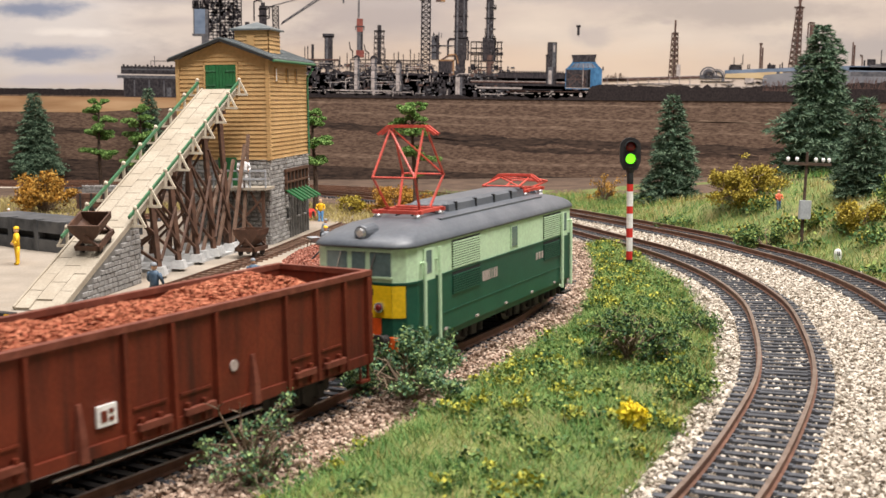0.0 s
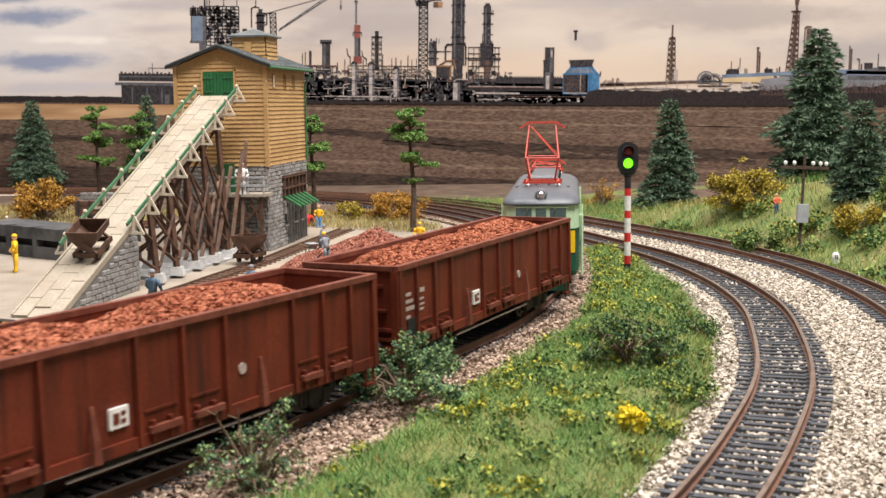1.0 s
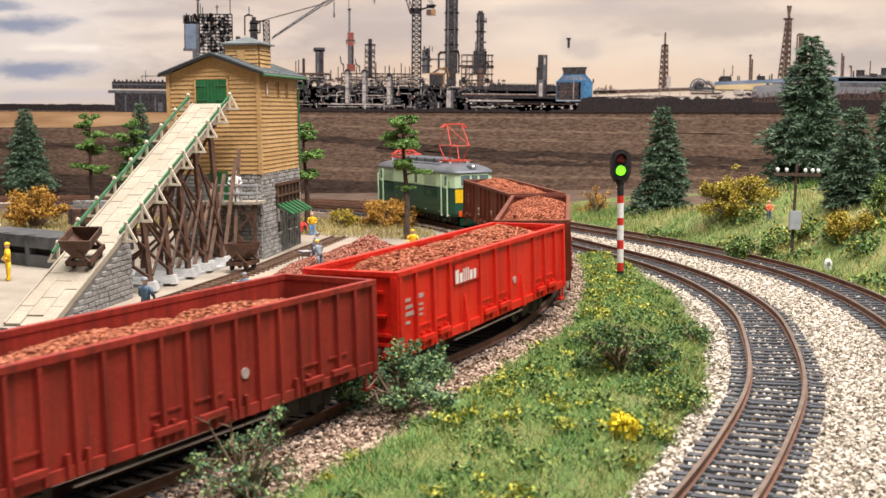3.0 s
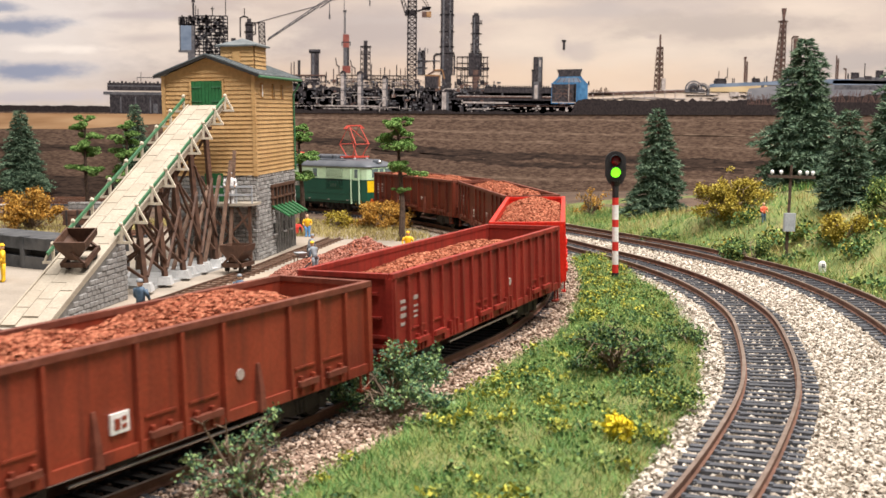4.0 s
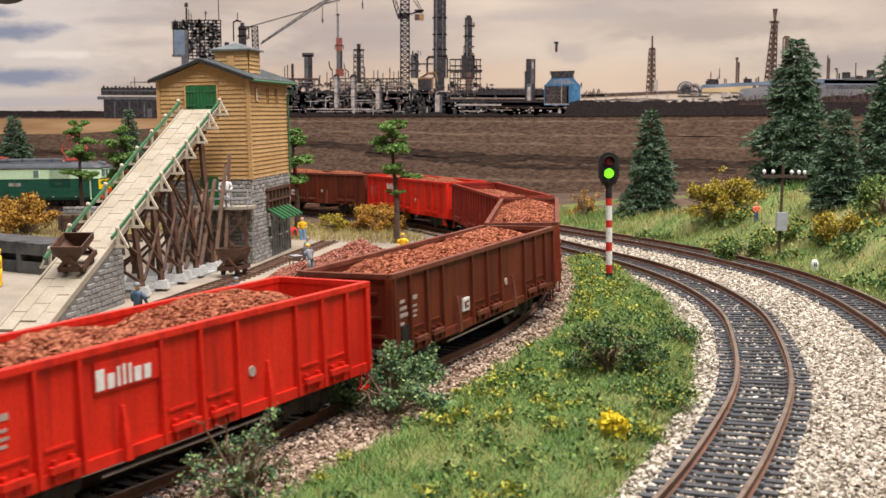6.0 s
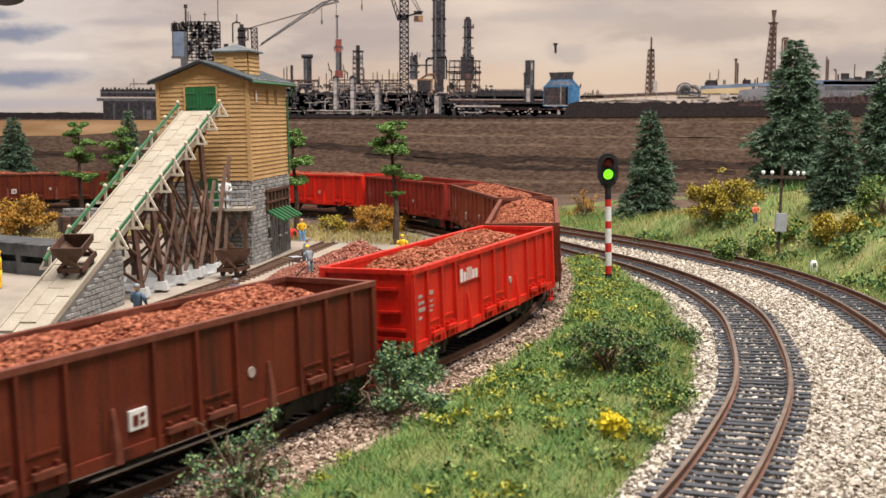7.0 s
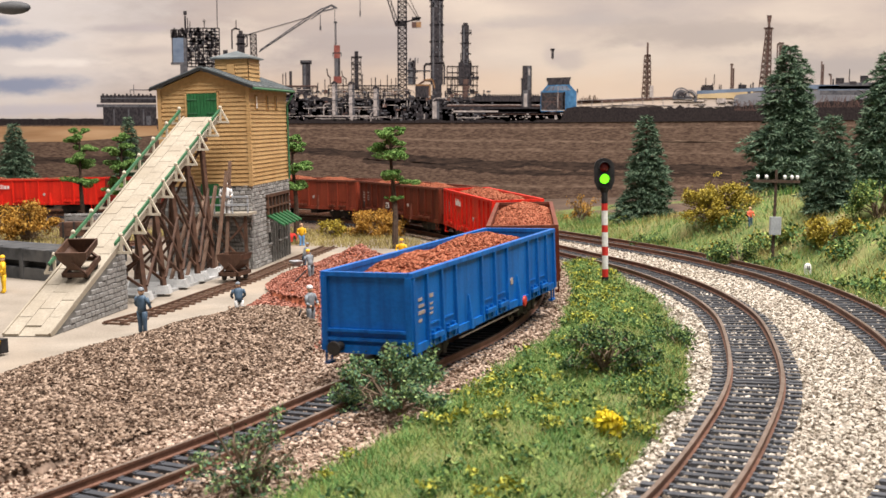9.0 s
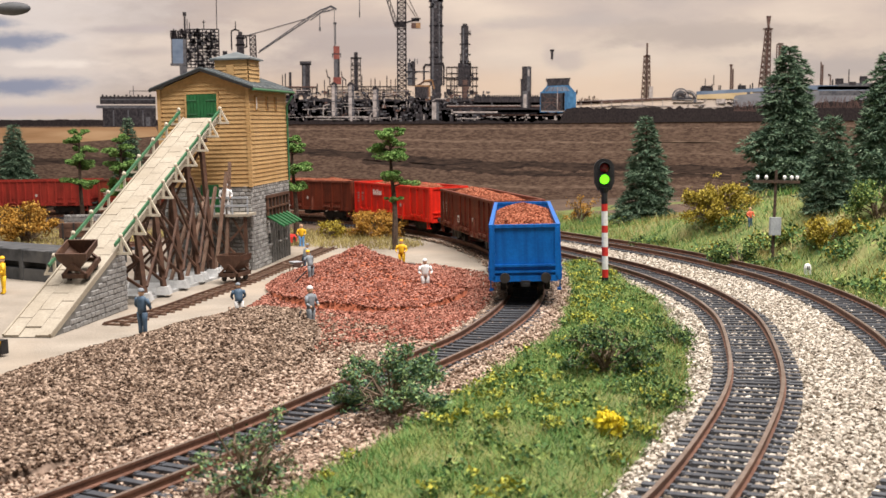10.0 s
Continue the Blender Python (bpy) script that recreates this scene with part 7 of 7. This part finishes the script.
def engine():
    t = thing("electric_locomotive", at(0, 0), "two-tone green electric locomotive, yellow nose, one red pantograph raised", "locomotive", "ore train")
    o = outline(0)
    part("lower_body", Build().prism(o, 10.3, 30.0), M["l_dark"], t, "dark green lower body")
    part("upper_body", Build().prism(outline(0.15), 30.0, 41.4), M["l_pale"], t, "pale green upper body")
    part("waist_strip", Build().prism(outline(-0.25), 29.7, 30.3), M["l_dark"], t)
    part("skirt", Build().prism(outline(1.0), 8.0, 10.3), M["l_dark"], t)
    rings = [[(x, y, z) for x, y in outline(d, e)] for d, e, z in ((-0.6, -0.2, 41.2), (-0.6, -0.2, 42.0), (0.2, 0.8, 43.6), (1.8, 4.0, 45.4), (4.2, 9.0, 47.0), (7.5, 15, 48.0), (11.5, 22, 48.4))]
    roof = part("roof", Build().loft(rings), M["l_roof"], t, "slate grey rounded roof", smooth=True)
    for e in (-1, 1):
        x = e * 83.0
        box = lambda y0, y1, z0, z1, d0=-0.2, d1=0.35: Build().box(min(x + e * d0, x + e * d1), max(x + e * d0, x + e * d1), y0, y1, z0, z1)
        part("nose_panel", box(-11.8, 11.8, 19.0, 29.3, -0.3, 0.3), M["l_yellow"], t, "bright yellow nose panel")
        part("nose_panel", box(-8, 8, 13.2, 18.8, -0.3, 0.3), M["l_orange"], t, "orange-red buffer panel")
        for s in (-1, 1):
            b = Build().add([(x + e * 0.25, s * 12.0, 19.0), (x - e * 1.9, s * 15.8, 19.0), (x - e * 1.9, s * 15.8, 29.3), (x + e * 0.25, s * 12.0, 29.3)], [(0, 1, 2, 3)])
            part("nose_panel", b, M["l_yellow"], t)
        part("number_plate", box(-5.4, -0.8, 26.2, 28.2, 0.3, 0.5), M["black"], t)
        hl = part("tail_lamp", Build().turned((x + e * 0.3, -7.6, 22.4), [(0, 1.7), (0.8, 1.7), (1.0, 1.2)], 14, (e, 0, 0)), M["chrome"], t, "round chrome lamp")
        part("lens", Build().turned((x + e * 1.3, -7.6, 22.4), [(0, 1.1), (0.4, 0.6)], 12, (e, 0, 0)), M["lamp_red"], hl)
        hl = part("tail_lamp", Build().turned((x + e * 0.3, 7.6, 22.4), [(0, 1.7), (0.8, 1.7), (1.0, 1.2)], 14, (e, 0, 0)), M["chrome"], t, "round chrome lamp")
        part("lens", Build().turned((x + e * 1.3, 7.6, 22.4), [(0, 1.1), (0.4, 0.6)], 12, (e, 0, 0)), M["white"], hl)
        for y0, y1 in ((-11.6, -4.2), (-2.4, 2.4), (4.2, 11.6)):
            w = part("windscreen", box(y0, y1, 32.2, 40.0, -0.3, 0.12), M["window"], t, "dark cab windscreen")
            part("window_frame", box(y0 - 0.5, y1 + 0.5, 40.0, 40.6).box(min(x - e * 0.2, x + e * 0.35), max(x - e * 0.2, x + e * 0.35), y0 - 0.5, y1 + 0.5, 31.6, 32.2), M["l_pale"], w)
        for wy in (-6.5, 6.0):
            part("wiper", Build().beam((x + e * 0.6, wy, 39.8), (x + e * 0.6, wy + 2, 33.5), 0.3), M["chrome"], t)
        hd = part("headlamp", Build().turned((x - e * 9.0, 0, 45.6), [(0, 3.0), (6.6, 2.6), (7.2, 2.3)], 16, (e, 0, 0)), M["l_roof"], t, "roof headlamp in a grey hood")
        part("lens", Build().turned((x - e * 1.8, 0, 45.6), [(0, 1.9), (0.6, 1.1)], 14, (e, 0, 0)), M["chrome"], hd)
        part("buffer_beam", Build().box(min(x, x + e * 0.9), max(x, x + e * 0.9), -14, 14, 8.5, 12.9), M["l_orange"], t)
        buffers(t, x + e * 0.8, e, None)
        part("plough", Build().add([(x, -13, 1.5), (x, 13, 1.5), (x, 13, 7), (x, -13, 7), (x + e * 2.5, 0, 1.5), (x + e * 2.5, 0, 7)], [(0, 3, 5, 4), (4, 5, 2, 1), (0, 1, 2, 3)]), M["l_dark"], t)
    for s in (-1, 1):
        y = s * 17.6
        sb = lambda x0, x1, z0, z1, d=0.3: Build().box(x0, x1, min(y - s * 0.2, y + s * d), max(y - s * 0.2, y + s * d), z0, z1)
        for e in (-1, 1):
            dr = part("cab_door", sb(*sorted((e * 71.6, e * 63.4)), 11.0, 40.2), M["l_pale"], t, "cab door, dark below and pale above")
            part("door_panel", sb(*sorted((e * 71.5, e * 63.5)), 11.1, 29.6, 0.45), M["l_dark"], dr)
            part("door_window", sb(*sorted((e * 70.2, e * 66)), 31.8, 39.4, 0.4), M["window"], dr)
            for x in (e * 73.2, e * 62.0):
                part("grab_rail", Build().tube((x, y + s * 1.4, 8), (x, y + s * 1.4, 36 if abs(x) > 70 else 40), 0.62).tube((x, y, 35.6), (x, y + s * 1.4, 36), 0.5).tube((x, y, 9), (x, y + s * 1.4, 8.4), 0.5), M["l_pale"], t, "pale green grab rail")
            part("door_step", Build().box(*sorted((e * 71.6, e * 63.4)), min(y, y + s * 1.8), max(y, y + s * 1.8), 5.0, 5.8), M["frame_black"], t)
        for x0, x1, z0, z1, m in ((-49, -25, 30.8, 40.4, "l_pale"), (-49, -25, 22.0, 29.6, "l_dark"), (42, 63, 30.8, 40.4, "l_pale"), (42, 63, 22.0, 29.6, "l_dark")):
            g = part("grille", sb(x0, x1, z0, z1, 0.12), M["dark"], t, "louvred grille")
            n = int((z1 - z0) / 0.85)
            for k in range(n):
                part("louvre", sb(x0, x1, z0 + k * 0.85, z0 + k * 0.85 + 0.48, 0.5), M[m], g)
        for x in ((9,) if s < 0 else (-9,)):
            w = part("side_window", sb(x - 3.2, x + 3.2, 31.8, 39.4, 0.15), M["window"], t, "narrow dark side window")
            part("window_frame", sb(x - 3.8, x - 3.2, 31.3, 39.9).box(x + 3.2, x + 3.8, min(y - s * 0.2, y + s * 0.3), max(y - s * 0.2, y + s * 0.3), 31.3, 39.9), M["l_pale"], w)
        nb = Build()
        for k, w in enumerate((1.7, 1.7, 1.5, 0.9, 0.8, 1.5, 1.5)):
            xx = (-22.5 + 2.1 * k) if s < 0 else (22.5 - 2.1 * k)
            nb.box(xx, xx + w, min(y, y + s * 0.14), max(y, y + s * 0.14), 22.6, 26.2)
        part("running_number", nb, M["ink"], t, "pale running mark in plain bars")
        nb = Build()
        for k in range(3):
            xx = (33 + 3.2 * k) if s < 0 else (-33 - 3.2 * k)
            nb.box(xx, xx + 2.0, min(y, y + s * 0.14), max(y, y + s * 0.14), 23.4, 26.2)
        part("owner_mark", nb, M["ink"], t, "pale owner's mark in plain bars")
        part("rivet_strip", sb(-62, 62, 16.6, 17.0, 0.2), M["l_dark"], t)
        for x in (-55, -28, 0, 28, 55):
            part("frame_lug", sb(x - 1, x + 1, 10.8, 11.5, 0.5), M["ink"], t)
        part("roof_walkway", Build().box(-48, 52, min(s * 10.2, s * 13.2), max(s * 10.2, s * 13.2), 44.4, 45.2), M["l_roof"], t, "grey roof walkway")
        for x in range(-44, 52, 12):
            part("walkway_bracket", Build().box(x - 0.6, x + 0.6, min(s * 10.2, s * 13.2), max(s * 10.2, s * 13.2), 42.6, 44.4), M["black"], t)
    # roof gear
    part("roof_hatch", Build().loft([[(x, y, z) for x, y in ((-30 + i, -8 + i), (46 - i, -8 + i), (46 - i, 8 - i), (-30 + i, 8 - i))] for i, z in ((0, 45), (0.4, 48.2), (2, 49.4))]), M["l_roof"], t, "long grey roof hatch")
    part("roof_hatch", Build().box(-36, -31, -7, 7, 45, 48.4, 0.6), M["l_roof"], t)
    for x in (-24, -6, 12, 30):
        part("hatch_strap", Build().box(x, x + 0.7, -8.3, 8.3, 45, 48.9), M["black"], t)
    for e, up in ((-1, True), (1, False)):
        c = -46 if up else 56
        for dx in (-9, 9):
            for y in (-7.5, 7.5):
                part("insulator", Build().turned((c + dx, y, 44.2), [(0, 1.0), (0.8, 1.5), (1.6, 1.0), (2.2, 1.5), (2.9, 0.9)], 10), M["porcelain"], t, "white insulator")
        pan = part("pantograph", Build().beam((c - 11, -7.5, 47.6), (c + 11, -7.5, 47.6), 1.2).beam((c - 11, 7.5, 47.6), (c + 11, 7.5, 47.6), 1.2).beam((c - 9, -9.5, 47.6), (c - 9, 9.5, 47.6), 1.2).beam((c + 9, -9.5, 47.6), (c + 9, 9.5, 47.6), 1.2).beam((c - 4, -7.5, 48), (c - 4, 7.5, 48), 1.0).beam((c + 4, -7.5, 48), (c + 4, 7.5, 48), 1.0), M["panto"], t, "red pantograph, raised" if up else "red pantograph, folded")
        zk, zt = (59.4, 75.4) if up else (50, 52.5)
        kx = 11.5 if up else 17
        for q in (-1, 1):
            for y in (-8, 8):
                part("lower_arm", Build().tube((c + q * 4, y * 0.75, 48.2), (c + q * kx, y, zk), 0.5, 0.42, 6), M["panto"], pan)
                part("upper_arm", Build().tube((c + q * kx, y, zk), (c + q * 1.2, y * 0.8, zt), 0.42, 0.36, 6), M["panto"], pan)
            part("arm_tie", Build().tube((c + q * kx, -8, zk), (c + q * kx, 8, zk), 0.36, n=6).tube((c + q * kx, -8, zk), (c + q * 1.2, 6.4, zt), 0.34, n=5), M["panto"], pan)
        for dx in (-1.4, 1.4):
            part("contact_strip", Build().beam((c + dx, -7, zt + 1), (c + dx, 7, zt + 1), 0.9, 1.0).beam((c + dx, -7, zt + 1), (c + dx, -11, zt - 1.8), 0.9, 0.9).beam((c + dx, 7, zt + 1), (c + dx, 11, zt - 1.8), 0.9, 0.9), M["panto"], pan)
    part("roof_cable", Build().tube((-50, 3, 46), (50, 9.2, 46.6), 0.35).tube((-50, -3, 46), (-31, -4, 47), 0.35), M["black"], t)
    part("underframe", Build().box(-74, 74, -9, 9, 5, 10.3), M["frame_black"], t)
    ws = []
    for c in (-44, 44):
        bg_ = part("bogie", Build().box(c - 30, c + 30, -9, 9, 6, 9), M["frame_black"], t)
        for s in (-1, 1):
            part("side_frame", Build().box(c - 32, c + 32, min(s * 10.6, s * 12.6), max(s * 10.6, s * 12.6), 4.6, 8.6, 0.5), M["frame_black"], bg_)
            for dx in (-22, 0, 22):
                part("axle_box", Build().box(c + dx - 2.6, c + dx + 2.6, min(s * 11, s * 14), max(s * 11, s * 14), 3.2, 7.6, 0.5), M["frame_black"], bg_)
                part("spring", Build().tube((c + dx - 7, s * 13, 3.4), (c + dx - 7, s * 13, 7.6), 1.3, n=8).tube((c + dx + 7, s * 13, 3.4), (c + dx + 7, s * 13, 7.6), 1.3, n=8), M["frame_black"], bg_)
        ws += [wheelset(t, c + dx, 7.2, 9.2) for dx in (-22, 0, 22)]
    for ob in t.children:
        if ob.name.split(".")[0] in ("roof_walkway", "walkway_bracket", "roof_hatch", "hatch_strap", "insulator", "pantograph", "roof_cable"):
            ob.location.z = 2.5 * MM
    return t, ws


TRAIN = [(engine(), 0.0)]
KINDS = [("w_brown", "weathered oxide-brown open wagon loaded with red ore", 0, "plate", True),
         ("w_brown", "weathered brown open wagon heaped with red ore", 1, "plate", True),
         ("w_red", "bright red open wagon with a white emblem, loaded with ore", 0, "word", False),
         ("w_wine", "wine-red open wagon part loaded with ore", 2, "none", False),
         ("w_oxide", "weathered oxide-red open wagon heaped with ore", 1, "plate", True),
         ("w_brown", "dark weathered brown open wagon heaped with ore", 0, "plate", True),
         ("w_red", "short bright red open wagon with a white emblem, heaped with ore", 1, "word", False, 0.94),
         ("w_brown", "dark brown open wagon with a black data panel, loaded with ore", 0, "plate", True),
         ("w_blue", "bright blue open wagon loaded with red ore at the train's end", 1, "blue", False)]
for kind in KINDS:
    TRAIN.append((wagon(*kind), 0.0))

ALONG_MAIN = np.r_[0, np.cumsum(np.hypot(*np.diff(MAIN, axis=0).T))]


def on_main(s):
    return Vector((np.interp(s, ALONG_MAIN, MAIN[:, 0]), np.interp(s, ALONG_MAIN, MAIN[:, 1]), 5.0))


def centre(k, t):
    """How far along the track the middle of vehicle k stands (0: the engine)."""
    s = REAR + BODY / 2 + SPEED * (t - 8.5) + 3.5 * max(0, t - 8.5) ** 2 + PITCH * (9 - max(k, 1)) + np.interp(t, *DRIFT)
    return s + (PITCH + 196) / 2 if k == 0 else s + 5 if k == 7 else s


REAR = 1818.5
# small changes of pace: seconds, and mm ahead of the even run
DRIFT = ((0, 1, 2.2, 3.3, 4.5, 5.5, 6.8, 8.0, 8.6, 10), (-1, 1.5, 3.5, 2.2, 0, -1.2, 0.8, 4.2, 5.6, 6.2))


def car_pose(k, t):
    s, half = centre(k, t), 48 if k == 0 else 54
    a, b = on_main(s - half), on_main(s + half)
    m, d = (a + b) / 2, b - a
    return Matrix.Translation(m * MM) @ Euler((0, 0, math.atan2(d.y, d.x))).to_matrix().to_4x4()


def motions():
    for k, ((ob, sets), _) in enumerate(TRAIN):
        walk(ob, [(j / 10, car_pose(k, j / 10)) for j in range(101)])
        r = 7.2 if k == 0 else 4.9
        step = 1 / 30
        for w in sets:
            base = Matrix.Translation(w.location)
            walk(w, [(j * step, base @ Euler((0, SPEED / r * j * step, 0)).to_matrix().to_4x4()) for j in range(int(round(10 / step)) + 1)])


motions()
